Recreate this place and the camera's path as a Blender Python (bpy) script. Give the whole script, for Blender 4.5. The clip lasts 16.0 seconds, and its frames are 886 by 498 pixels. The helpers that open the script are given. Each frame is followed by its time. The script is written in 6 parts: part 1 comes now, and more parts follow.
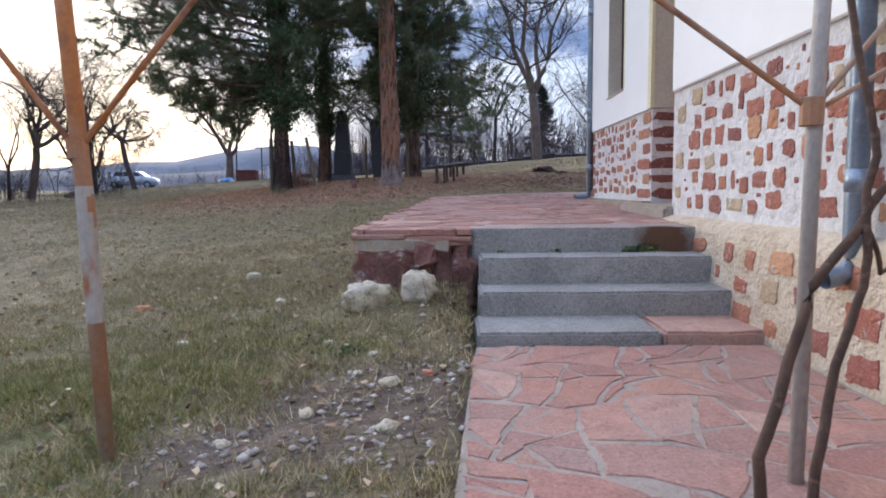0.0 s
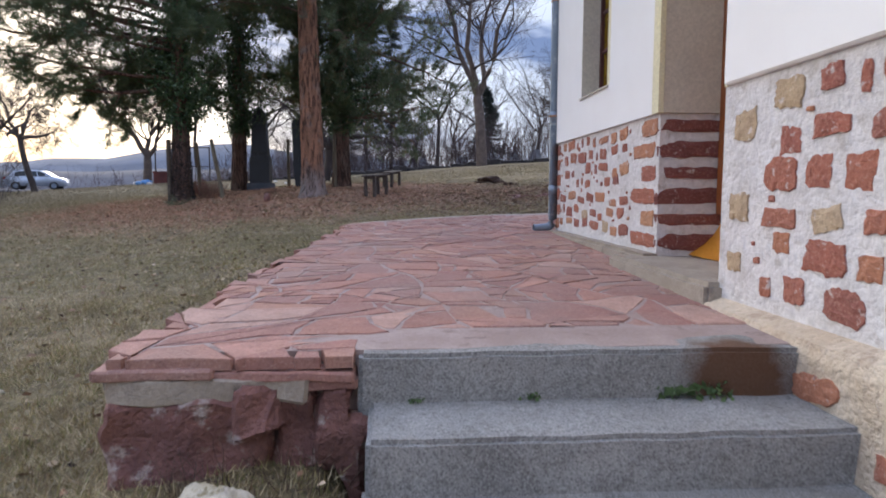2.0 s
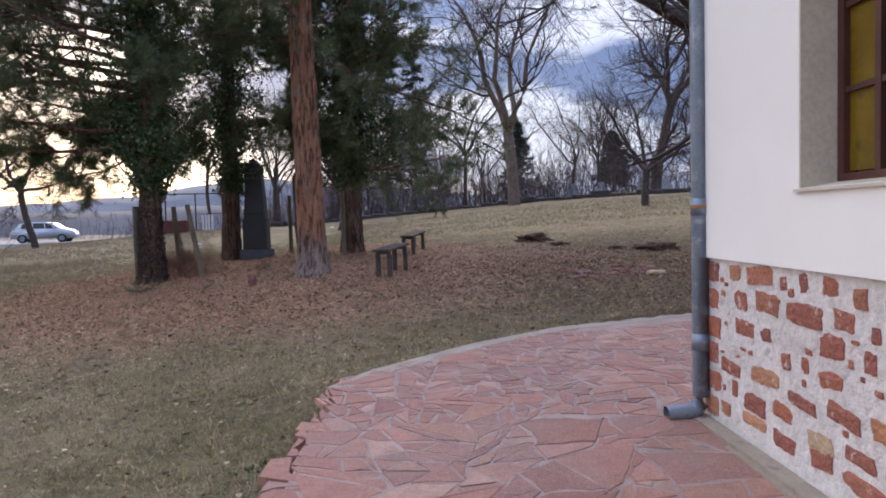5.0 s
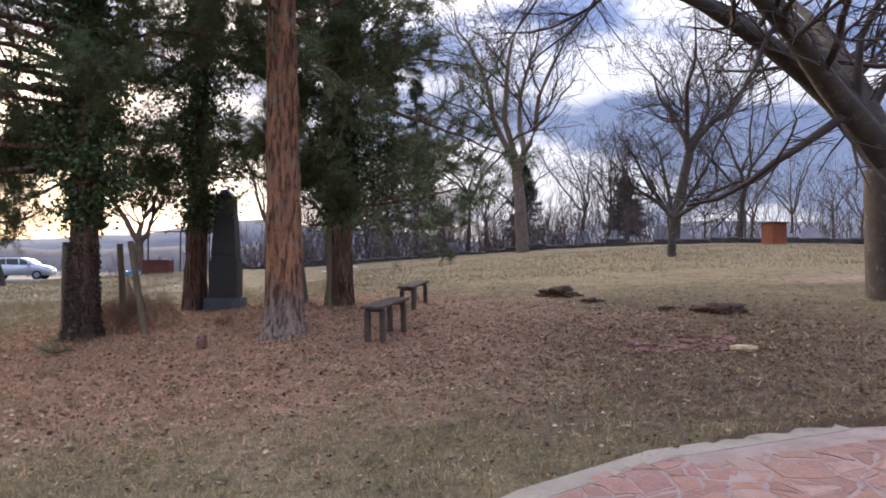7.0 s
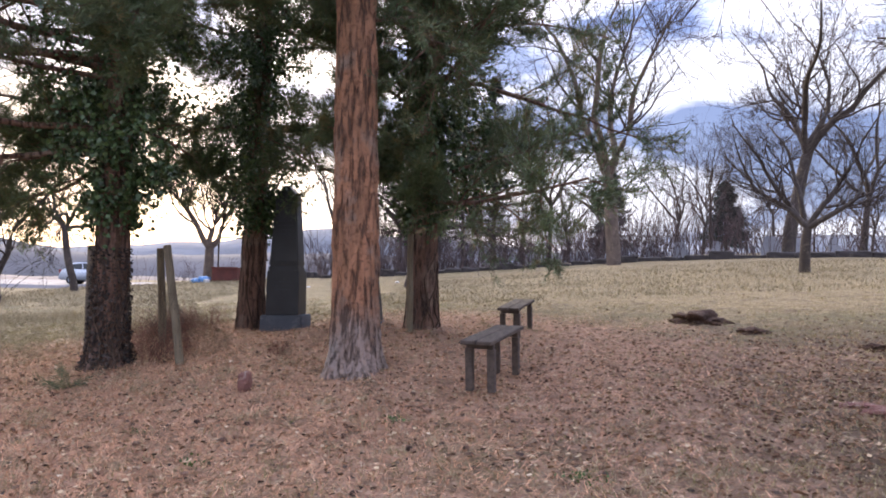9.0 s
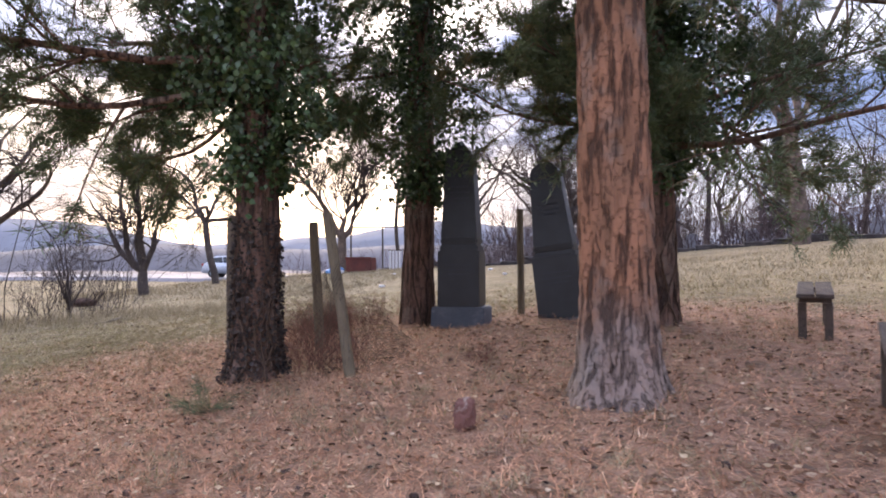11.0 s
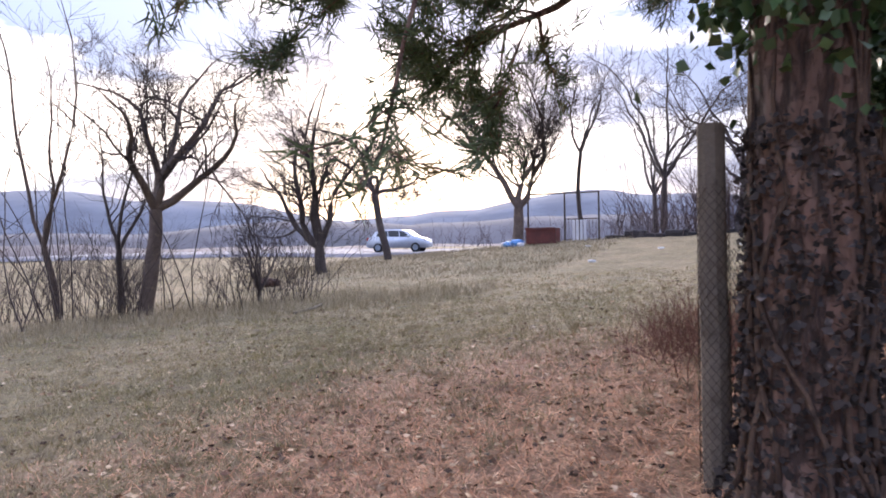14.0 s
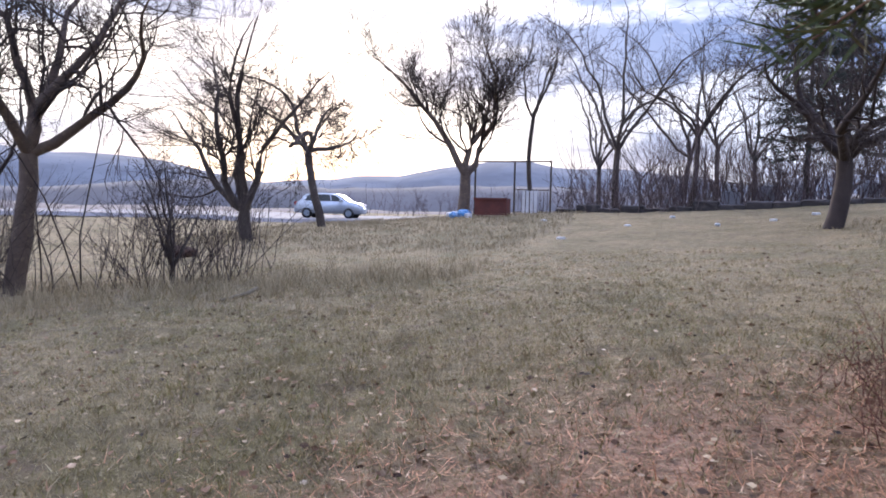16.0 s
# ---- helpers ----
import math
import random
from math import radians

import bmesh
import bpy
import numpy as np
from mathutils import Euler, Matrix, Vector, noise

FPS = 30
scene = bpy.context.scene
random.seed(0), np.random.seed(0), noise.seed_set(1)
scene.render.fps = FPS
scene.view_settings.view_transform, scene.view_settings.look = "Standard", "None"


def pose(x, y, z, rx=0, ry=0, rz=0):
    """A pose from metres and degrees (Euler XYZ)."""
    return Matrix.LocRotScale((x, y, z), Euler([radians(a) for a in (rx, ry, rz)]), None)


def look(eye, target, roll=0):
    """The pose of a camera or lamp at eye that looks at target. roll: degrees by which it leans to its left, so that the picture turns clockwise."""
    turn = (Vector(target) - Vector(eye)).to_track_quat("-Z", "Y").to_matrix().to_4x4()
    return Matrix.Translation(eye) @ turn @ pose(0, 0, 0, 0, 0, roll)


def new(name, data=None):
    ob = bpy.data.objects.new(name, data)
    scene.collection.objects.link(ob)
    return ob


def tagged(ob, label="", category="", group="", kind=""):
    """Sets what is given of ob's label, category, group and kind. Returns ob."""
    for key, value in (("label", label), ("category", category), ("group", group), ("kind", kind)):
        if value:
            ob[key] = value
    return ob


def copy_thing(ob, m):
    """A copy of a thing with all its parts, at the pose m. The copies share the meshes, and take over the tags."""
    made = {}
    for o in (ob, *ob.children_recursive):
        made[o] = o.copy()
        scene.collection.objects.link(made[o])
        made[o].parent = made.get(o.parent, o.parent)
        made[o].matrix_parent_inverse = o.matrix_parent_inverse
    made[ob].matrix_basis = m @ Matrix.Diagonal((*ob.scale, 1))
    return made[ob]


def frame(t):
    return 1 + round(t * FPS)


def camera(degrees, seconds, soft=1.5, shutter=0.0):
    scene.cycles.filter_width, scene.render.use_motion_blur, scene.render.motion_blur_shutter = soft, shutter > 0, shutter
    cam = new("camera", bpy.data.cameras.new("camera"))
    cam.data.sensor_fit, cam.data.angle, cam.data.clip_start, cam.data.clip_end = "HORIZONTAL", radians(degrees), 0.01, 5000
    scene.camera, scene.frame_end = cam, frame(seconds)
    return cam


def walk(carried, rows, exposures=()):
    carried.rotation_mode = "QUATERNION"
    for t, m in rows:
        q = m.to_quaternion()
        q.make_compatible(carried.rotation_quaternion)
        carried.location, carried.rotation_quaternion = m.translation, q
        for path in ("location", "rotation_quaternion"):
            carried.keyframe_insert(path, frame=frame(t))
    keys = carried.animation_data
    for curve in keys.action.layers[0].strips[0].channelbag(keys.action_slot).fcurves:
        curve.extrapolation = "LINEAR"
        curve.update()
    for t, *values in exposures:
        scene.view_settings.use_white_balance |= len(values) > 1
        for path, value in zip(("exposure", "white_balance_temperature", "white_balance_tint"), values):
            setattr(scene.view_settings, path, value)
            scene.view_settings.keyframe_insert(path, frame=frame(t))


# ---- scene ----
cam = camera(69.8, 16.0, 1.8, 0.15)
METRES, EYE, TILT, LEAN, TURN = 24.0, 1.02, 0.0, 0.0, 1.0
ROWS = [
    (0.0, 0.0, 0.0, 0.0, -0.05, -5.28, 0.56),
    (0.5, 0.0027, 0.0292, 0.0024, -0.31, -5.37, 2.21),
    (1.0, 0.0085, 0.0588, 0.0056, -4.41, -5.71, 0.93),
    (1.5, 0.014, 0.0874, 0.009, -5.2, -5.77, 1.49),
    (2.0, 0.0159, 0.1199, 0.0142, -5.02, -5.14, -0.15),
    (2.5, 0.0202, 0.1525, 0.0191, -3.25, -2.79, 0.53),
    (3.0, 0.0193, 0.184, 0.0229, -0.72, -2.05, -1.31),
    (3.5, 0.022, 0.2116, 0.0301, 0.65, -2.17, -3.12),
    (4.0, 0.0192, 0.2327, 0.0412, 3.2, -2.53, -1.47),
    (4.5, 0.0175, 0.2568, 0.0526, 2.1, -2.56, 0.85),
    (5.0, 0.0233, 0.2837, 0.0538, -2.63, -2.6, 1.5),
    (7.5, 0.0188, 0.4381, 0.0572, -2.62, 2.31, -0.05),
    (8.0, 0.0144, 0.4683, 0.0579, -1.96, 2.54, -0.55),
    (8.5, 0.0063, 0.4972, 0.0581, 2.54, 2.55, -0.89),
    (9.0, -0.0025, 0.5236, 0.0593, 3.4, 2.36, -0.89),
    (11.5, -0.1, 0.6579, 0.0509, 16.17, 1.2, -0.48),
    (12.0, -0.1282, 0.6786, 0.0513, 18.29, 0.71, -1.6),
    (12.5, -0.1551, 0.6995, 0.0514, 24.44, -0.06, -0.49),
    (13.0, -0.1817, 0.7184, 0.0515, 26.51, -0.07, 0.11),
    (13.5, -0.2066, 0.7404, 0.0514, 25.63, -0.32, 0.34),
    (14.0, -0.2317, 0.7599, 0.0526, 25.92, -0.95, 1.15),
    (14.5, -0.256, 0.7815, 0.052, 25.6, -1.96, 1.47),
    (15.0, -0.2774, 0.8053, 0.0548, 24.95, -3.92, 1.87),
    (15.5, -0.3004, 0.8273, 0.0542, 20.86, -4.1, -0.22),
    (16.0, -0.3194, 0.8532, 0.0549, 18.81, -3.93, -1.07),
]
walk(cam, [(t, pose(0, 0, EYE, TILT, LEAN, TURN) @ pose(METRES * x, METRES * y, METRES * z, 90 + pitch, roll, yaw)) for t, x, y, z, yaw, pitch, roll in ROWS],
     [(0.0, 0.54, 6500, 8), (1.5, 0.57, 6600, 8), (2.5, 0.30, 6900, 10), (3.5, 0.42, 6900, 12), (5.0, 0.5, 7150, 13), (7.5, 0.82, 7750, 14), (9.0, 1.14, 7650, 15), (11.5, 1.2, 7550, 18), (12.5, 1.02, 7450, 18),
      (14.5, 1.04, 6750, 17), (16.0, 0.86, 6600, 15)])

# ---- world, sun ----
SUN_AZ, SUN_EL = 31.0, 9.0          # degrees left of the walk's heading; above the horizon
world = bpy.data.worlds.new("dusk_sky")
scene.world = world
world.use_nodes = True


def build_sky():
    nt = world.node_tree
    nt.nodes.clear()
    out = nt.nodes.new("ShaderNodeOutputWorld")
    sky = nt.nodes.new("ShaderNodeTexSky")
    sky.sky_type, sky.sun_disc = "NISHITA", False
    sky.sun_elevation, sky.sun_rotation = radians(SUN_EL), radians(360 - SUN_AZ)
    bg = nt.nodes.new("ShaderNodeBackground")
    bg.inputs["Strength"].default_value = 0.10
    nt.links.new(sky.outputs[0], bg.inputs["Color"])
    # broken cloud cover: streaky noise over the sky's directions
    co = nt.nodes.new("ShaderNodeTexCoord")
    mp = nt.nodes.new("ShaderNodeMapping")
    mp.inputs["Scale"].default_value = (1.0, 1.0, 3.2)
    mp.inputs["Location"].default_value = (0.35, 0.1, 0.2)
    nt.links.new(co.outputs["Generated"], mp.inputs["Vector"])
    nz = nt.nodes.new("ShaderNodeTexNoise")
    nz.inputs["Scale"].default_value, nz.inputs["Detail"].default_value, nz.inputs["Roughness"].default_value = 3.0, 6.0, 0.55
    nt.links.new(mp.outputs[0], nz.inputs["Vector"])
    # cloud tone: white where the low sun lights them, grey-blue away from it
    dot = nt.nodes.new("ShaderNodeVectorMath")
    dot.operation = "DOT_PRODUCT"
    a = radians(SUN_AZ + 22)
    dot.inputs[1].default_value = (-math.sin(a), math.cos(a), 0.25)
    nt.links.new(co.outputs["Generated"], dot.inputs[0])
    sm = nt.nodes.new("ShaderNodeMapRange")
    sm.inputs["From Min"].default_value, sm.inputs["From Max"].default_value = 0.52, 1.0
    nt.links.new(dot.outputs["Value"], sm.inputs["Value"])
    tone = nt.nodes.new("ShaderNodeMix")
    tone.data_type = "RGBA"
    tone.inputs["A"].default_value = (0.55, 0.64, 0.86, 1)
    tone.inputs["B"].default_value = (1.38, 1.34, 1.28, 1)
    nt.links.new(sm.outputs[0], tone.inputs["Factor"])
    ramp = nt.nodes.new("ShaderNodeValToRGB")
    ramp.color_ramp.elements[0].position, ramp.color_ramp.elements[0].color = 0.45, (0.27, 0.37, 0.64, 1)
    ramp.color_ramp.elements[1].position, ramp.color_ramp.elements[1].color = 0.56, (1.5, 1.48, 1.5, 1)
    nt.links.new(nz.outputs["Fac"], ramp.inputs["Fac"])
    mul = nt.nodes.new("ShaderNodeMix")
    mul.data_type, mul.blend_type = "RGBA", "MULTIPLY"
    mul.inputs["Factor"].default_value = 1.0
    nt.links.new(tone.outputs["Result"], mul.inputs["A"])
    nt.links.new(ramp.outputs[0], mul.inputs["B"])
    # an overcast sky is brightest overhead
    sep = nt.nodes.new("ShaderNodeSeparateXYZ")
    nt.links.new(co.outputs["Generated"], sep.inputs[0])
    rise = nt.nodes.new("ShaderNodeMapRange")
    for key, val in (("From Min", 0.25), ("From Max", 0.95), ("To Min", 1.0), ("To Max", 3.3)):
        rise.inputs[key].default_value = val
    nt.links.new(sep.outputs["Z"], rise.inputs["Value"])
    cloud = nt.nodes.new("ShaderNodeBackground")
    lift = nt.nodes.new("ShaderNodeMath")
    lift.operation = "MULTIPLY"
    lift.inputs[1].default_value = 0.80
    nt.links.new(rise.outputs[0], lift.inputs[0])
    nt.links.new(lift.outputs[0], cloud.inputs["Strength"])
    nt.links.new(mul.outputs["Result"], cloud.inputs["Color"])
    mix = nt.nodes.new("ShaderNodeMixShader")
    mix.inputs["Fac"].default_value = 0.78
    nt.links.new(bg.outputs[0], mix.inputs[1])
    nt.links.new(cloud.outputs[0], mix.inputs[2])
    nt.links.new(mix.outputs[0], out.inputs["Surface"])


build_sky()
sun = new("sun", bpy.data.lights.new("sun", "SUN"))
sun.data.energy, sun.data.angle, sun.data.color = 3.8, radians(42), (1.0, 0.92, 0.85)
sun.matrix_world = look((-50 * math.sin(radians(SUN_AZ)), 50 * math.cos(radians(SUN_AZ)), 50 * math.tan(radians(SUN_EL))), (0, 0, 0))


# ---- materials ----
def srgb(h):
    v = [int(h[i:i + 2], 16) / 255 for i in (0, 2, 4)]
    return (*[c / 12.92 if c <= 0.04045 else ((c + 0.055) / 1.055) ** 2.4 for c in v], 1)


class Nodes:
    """Small helper for node materials in world coordinates."""

    def __init__(self, name, rough=0.8, metal=0.0):
        self.mat = bpy.data.materials.new(name)
        self.mat.use_nodes = True
        self.nt = self.mat.node_tree
        self.bsdf = self.nt.nodes["Principled BSDF"]
        self.bsdf.inputs["Roughness"].default_value = rough
        self.bsdf.inputs["Metallic"].default_value = metal
        self.geo = self.nt.nodes.new("ShaderNodeNewGeometry")
        self.height = None

    def link(self, a, b):
        self.nt.links.new(a, b)

    def noise(self, scale, detail=4.0, rough=0.6, stretch=None, seed=0.0):
        mp = self.nt.nodes.new("ShaderNodeMapping")
        mp.inputs["Scale"].default_value = stretch or (1, 1, 1)
        mp.inputs["Location"].default_value = (seed, seed * 0.7, seed * 1.3)
        self.link(self.geo.outputs["Position"], mp.inputs["Vector"])
        n = self.nt.nodes.new("ShaderNodeTexNoise")
        n.inputs["Scale"].default_value, n.inputs["Detail"].default_value, n.inputs["Roughness"].default_value = scale, detail, rough
        self.link(mp.outputs[0], n.inputs["Vector"])
        return n.outputs["Fac"]

    def span(self, value, lo, hi, to_lo=0.0, to_hi=1.0):
        m = self.nt.nodes.new("ShaderNodeMapRange")
        for k, v in (("From Min", lo), ("From Max", hi), ("To Min", to_lo), ("To Max", to_hi)):
            m.inputs[k].default_value = v
        self.link(value, m.inputs["Value"])
        return m.outputs[0]

    def math(self, op, a, b):
        m = self.nt.nodes.new("ShaderNodeMath")
        m.operation = op
        for i, v in enumerate((a, b)):
            if isinstance(v, (int, float)):
                m.inputs[i].default_value = v
            else:
                self.link(v, m.inputs[i])
        return m.outputs[0]

    def mix(self, fac, a, b, blend="MIX"):
        m = self.nt.nodes.new("ShaderNodeMix")
        m.data_type, m.blend_type = "RGBA", blend
        for key, v in (("Factor", fac), ("A", a), ("B", b)):
            if isinstance(v, (int, float)):
                m.inputs[key].default_value = v
            elif isinstance(v, tuple):
                m.inputs[key].default_value = v
            else:
                self.link(v, m.inputs[key])
        return m.outputs["Result"]

    def random(self, island=False):
        if island:
            return self.geo.outputs["Random Per Island"]
        return self.nt.nodes.new("ShaderNodeObjectInfo").outputs["Random"]

    def ramp(self, value, stops):
        r = self.nt.nodes.new("ShaderNodeValToRGB")
        e = r.color_ramp.elements
        while len(e) < len(stops):
            e.new(0.5)
        for el, (p, c) in zip(e, stops):
            el.position, el.color = p, c
        self.link(value, r.inputs["Fac"])
        return r.outputs[0]

    def color(self, c):
        self.link(c, self.bsdf.inputs["Base Color"])

    def bump(self, value, strength, distance=0.01):
        b = self.nt.nodes.new("ShaderNodeBump")
        b.inputs["Strength"].default_value, b.inputs["Distance"].default_value = strength, distance
        self.link(value, b.inputs["Height"])
        if self.height is not None:
            self.link(self.height, b.inputs["Normal"])
        self.height = b.outputs[0]
        self.link(b.outputs[0], self.bsdf.inputs["Normal"])


def surface(name, a, b, c=None, big=1.5, fine=40.0, rough=0.85, bump=0.3, dist=0.006, stretch=None, metal=0.0, vary=0.0, island=False):
    """Two-scale mottled surface from colours a and b, spotted with c; vary: how far pieces differ."""
    n = Nodes(name, rough, metal)
    f1 = n.noise(big, 4, 0.6, stretch)
    f2 = n.noise(fine, 3, 0.7, stretch, 3.1)
    col = n.mix(n.span(f1, 0.35, 0.65), srgb(a), srgb(b))
    col = n.mix(n.span(f2, 0.3, 0.7, 0.0, 0.45), col, n.mix(0.5, col, (0.02, 0.018, 0.016, 1)))
    if c:
        col = n.mix(n.span(n.noise(big * 2.7, 5, 0.65, stretch, 7.7), 0.56, 0.68), col, srgb(c))
    if vary:
        val = n.span(n.random(island), 0, 1, 1 - vary, 1 + vary)
        cc = n.nt.nodes.new("ShaderNodeCombineColor")
        for i in range(3):
            n.link(val, cc.inputs[i])
        col = n.mix(1.0, col, cc.outputs[0], "MULTIPLY")
    n.color(col)
    n.link(n.span(f2, 0.2, 0.8, max(rough - 0.12, 0.02), min(rough + 0.1, 1)), n.bsdf.inputs["Roughness"])
    n.bump(f1, bump * 0.5, dist * 4)
    n.bump(f2, bump, dist)
    return n.mat


def stone_material(name, stops, rough=0.85, smear=11):
    """Quarry stone whose colour differs from piece to piece."""
    n = Nodes(name, rough)
    col = n.ramp(n.random(), stops)
    f1, f2 = n.noise(9, 4, 0.65), n.noise(70, 3, 0.7, None, 2.0)
    col = n.mix(n.span(f1, 0.3, 0.7, 0.0, 0.55), col, n.mix(0.55, col, srgb("6a4a42")))
    if smear:
        col = n.mix(n.span(n.noise(smear, 5, 0.7, None, 5.0), 0.60, 0.67, 0.0, 0.8), col, srgb("cfc7bf"))
    else:
        col = n.mix(n.span(n.noise(1.1, 4, 0.6, None, 5.0), 0.45, 0.7, 0.0, 0.45), col, srgb("8d8078"))
        col = n.mix(n.span(n.noise(4.5, 5, 0.65, None, 15.0), 0.5, 0.75, 0.0, 0.35), col, srgb("6a463e"))
    col = n.mix(n.span(f2, 0.52, 0.68, 0.0, 0.55), col, n.mix(0.6, col, srgb("3a2622")))
    col = n.mix(n.span(f2, 0.44, 0.32, 0.0, 0.4), col, srgb("c8a898"))
    n.color(col)
    n.bump(f1, 0.7, 0.025)
    n.bump(f2, 0.6, 0.006)
    return n.mat


def even(*hexes):
    return [((i + 0.5) / len(hexes), srgb(h)) for i, h in enumerate(hexes)]




def plaster():
    """Smooth limewashed plaster with faint clouding."""
    n = Nodes("white_plaster", 0.92)
    n.color(n.mix(n.span(n.noise(0.8, 4, 0.6), 0.35, 0.65), srgb("f3f1ec"), srgb("eeebe5")))
    n.bump(n.noise(45, 3, 0.6, None, 2.0), 0.06, 0.002)
    return n.mat


M_PLASTER = plaster()
M_REVEAL = surface("cream_plaster", "d8cfbc", "cfc5b2", None, 1.5, 40, 0.9, 0.12, 0.003)
M_YELLOW = surface("yellow_plaster_edge", "efe6c0", "eadfb4", None, 1.5, 40, 0.9, 0.12, 0.003)
M_MORTAR = surface("lime_mortar", "e6e2de", "d6d1cc", "b9b2aa", 3.4, 22, 0.95, 0.8, 0.02)
M_PLINTH = surface("ochre_mortar", "decdb4", "cdb89c", "b39c84", 3.4, 30, 0.95, 1.0, 0.03)
M_STONE = stone_material("red_wall_stone", even("a86650", "9a5a4c", "b4745a", "90564a", "be825c", "a25e4c", "c8966e", "98584c", "b06a50", "8a5248"))
M_QUOIN = stone_material("dark_red_quoin", even("86504a", "7c463e", "925c50"))
M_FLAG = stone_material("red_flagstone", even("b0806f", "a27266", "bc8c7a", "96695e", "b48670", "aa7a6a", "9c766c", "c09a88"), 0.85, 0)
M_OCHRE = stone_material("ochre_wall_stone", even("b8a07e", "c0aa8a"))
M_WEED = surface("green_weed", "566a3c", "485c34", None, 3, 40, 0.7, 0.0, 0.002, None, 0.0, 0.3, True)
M_BED = surface("red_stone_grit", "b29e94", "a08a80", "88746c", 3.0, 60, 0.95, 0.8, 0.01)
M_BRAMBLE = surface("dry_bramble", "7d5547", "664238", "8f6d58", 5.0, 40, 0.9, 0.2, 0.004)
M_JOINT = surface("flag_mortar", "aea092", "988b7f", "7e7268", 3.0, 60, 0.95, 0.8, 0.01)


def grained_concrete(name, stained):
    """Coarse speckled concrete; the top step has a rust stain by its wall end."""
    n = Nodes(name, 0.92)
    f1, f2, f3 = n.noise(2.2, 4, 0.6), n.noise(110, 3, 0.75, None, 3.1), n.noise(24, 5, 0.7, None, 6.0)
    col = n.mix(n.span(f1, 0.35, 0.65), srgb("9d9b96"), srgb("86847f"))
    col = n.mix(n.span(f2, 0.5, 0.66, 0.0, 0.75), col, srgb("4c4a48"))
    col = n.mix(n.span(f2, 0.46, 0.34, 0.0, 0.6), col, srgb("b9b6b0"))
    col = n.mix(n.span(f3, 0.52, 0.68, 0.0, 0.6), col, srgb("66635e"))
    n.bump(f3, 0.5, 0.012)
    d = n.nt.nodes.new("ShaderNodeVectorMath")
    d.operation = "DISTANCE"
    d.inputs[1].default_value = (1.80, 5.46, 0.56)
    n.link(n.geo.outputs["Position"], d.inputs[0])
    edge = n.math("ADD", d.outputs["Value"], n.span(n.noise(5, 4, 0.6), 0.2, 0.8, -0.1, 0.1))
    if stained:
        col = n.mix(n.span(edge, 0.16, 0.30, 0.9, 0.0), col, srgb("5c3a1c"))
    n.color(col)
    n.bump(f2, 0.45, 0.005)
    return n.mat


M_CONCRETE = grained_concrete("granite_concrete", False)
M_STAINED = grained_concrete("stained_concrete", True)
M_LEDGE = surface("rough_concrete", "b3a695", "a09484", "857b70", 2.5, 50, 0.95, 0.7, 0.012)
M_ROCK = surface("pale_limestone", "d9cfba", "c2b698", "94855f", 7, 60, 0.95, 1.0, 0.02)
M_RUBBLE = surface("dusty_rubble", "b4aca2", "948a80", "d0ccc6", 9, 60, 0.95, 0.6, 0.01, None, 0.0, 0.35, True)
M_ZINC = surface("galvanised_pipe", "8d9aa6", "7f8d9b", "a3abb2", 4, 60, 0.42, 0.08, 0.002, None, 0.55)
M_RUST = surface("rusty_iron_pole", "a9672f", "a4988a", "7a4c30", 1.3, 60, 0.75, 0.5, 0.004, (1, 1, 0.8), 0.1)
M_GREYPOLE = surface("greyed_iron_pole", "b3aca4", "9c948c", "96603c", 2.2, 60, 0.7, 0.4, 0.004, (1, 1, 0.5), 0.15)
M_WOODDOOR = surface("varnished_door_wood", "a55f2c", "8f4f22", None, 2.0, 50, 0.45, 0.2, 0.003, (1, 1, 0.12))
M_ORANGE = surface("ochre_paint", "d78f2c", "cf8424", None, 2.0, 50, 0.5, 0.1, 0.002)
M_FRAMEWOOD = surface("red_brown_window_wood", "5c3128", "4a2620", None, 2.0, 60, 0.6, 0.2, 0.003)
M_ROOF = surface("clay_roof_tile", "8a4a38", "6f3c30", None, 2.0, 40, 0.85, 0.3, 0.006)
M_GRANITE = surface("dark_polished_granite", "292d33", "202429", None, 3.0, 160, 0.45, 0.1, 0.002)
M_GRANITE2 = surface("grey_plinth_stone", "5a616a", "4c535c", "6d7177", 3.0, 90, 0.8, 0.3, 0.004)
M_INCISED = surface("incised_lettering", "3a3e45", "33373e", None, 5, 90, 0.8, 0.1, 0.002)
M_BENCH = surface("weathered_bench_wood", "5b5048", "463d38", "2f2a27", 2.4, 70, 0.9, 0.5, 0.006, (6, 1, 6))
M_POST = surface("weathered_post_wood", "7b705c", "655b4b", "4c453b", 3.0, 60, 0.9, 0.6, 0.008, (4, 4, 0.6))
M_POSTC = surface("concrete_post", "7a7064", "665d52", "4d463e", 3.0, 60, 0.95, 0.6, 0.008)
M_WIRE = surface("rusted_wire", "55483c", "43382f", None, 5, 60, 0.8, 0.1, 0.002, None, 0.3)


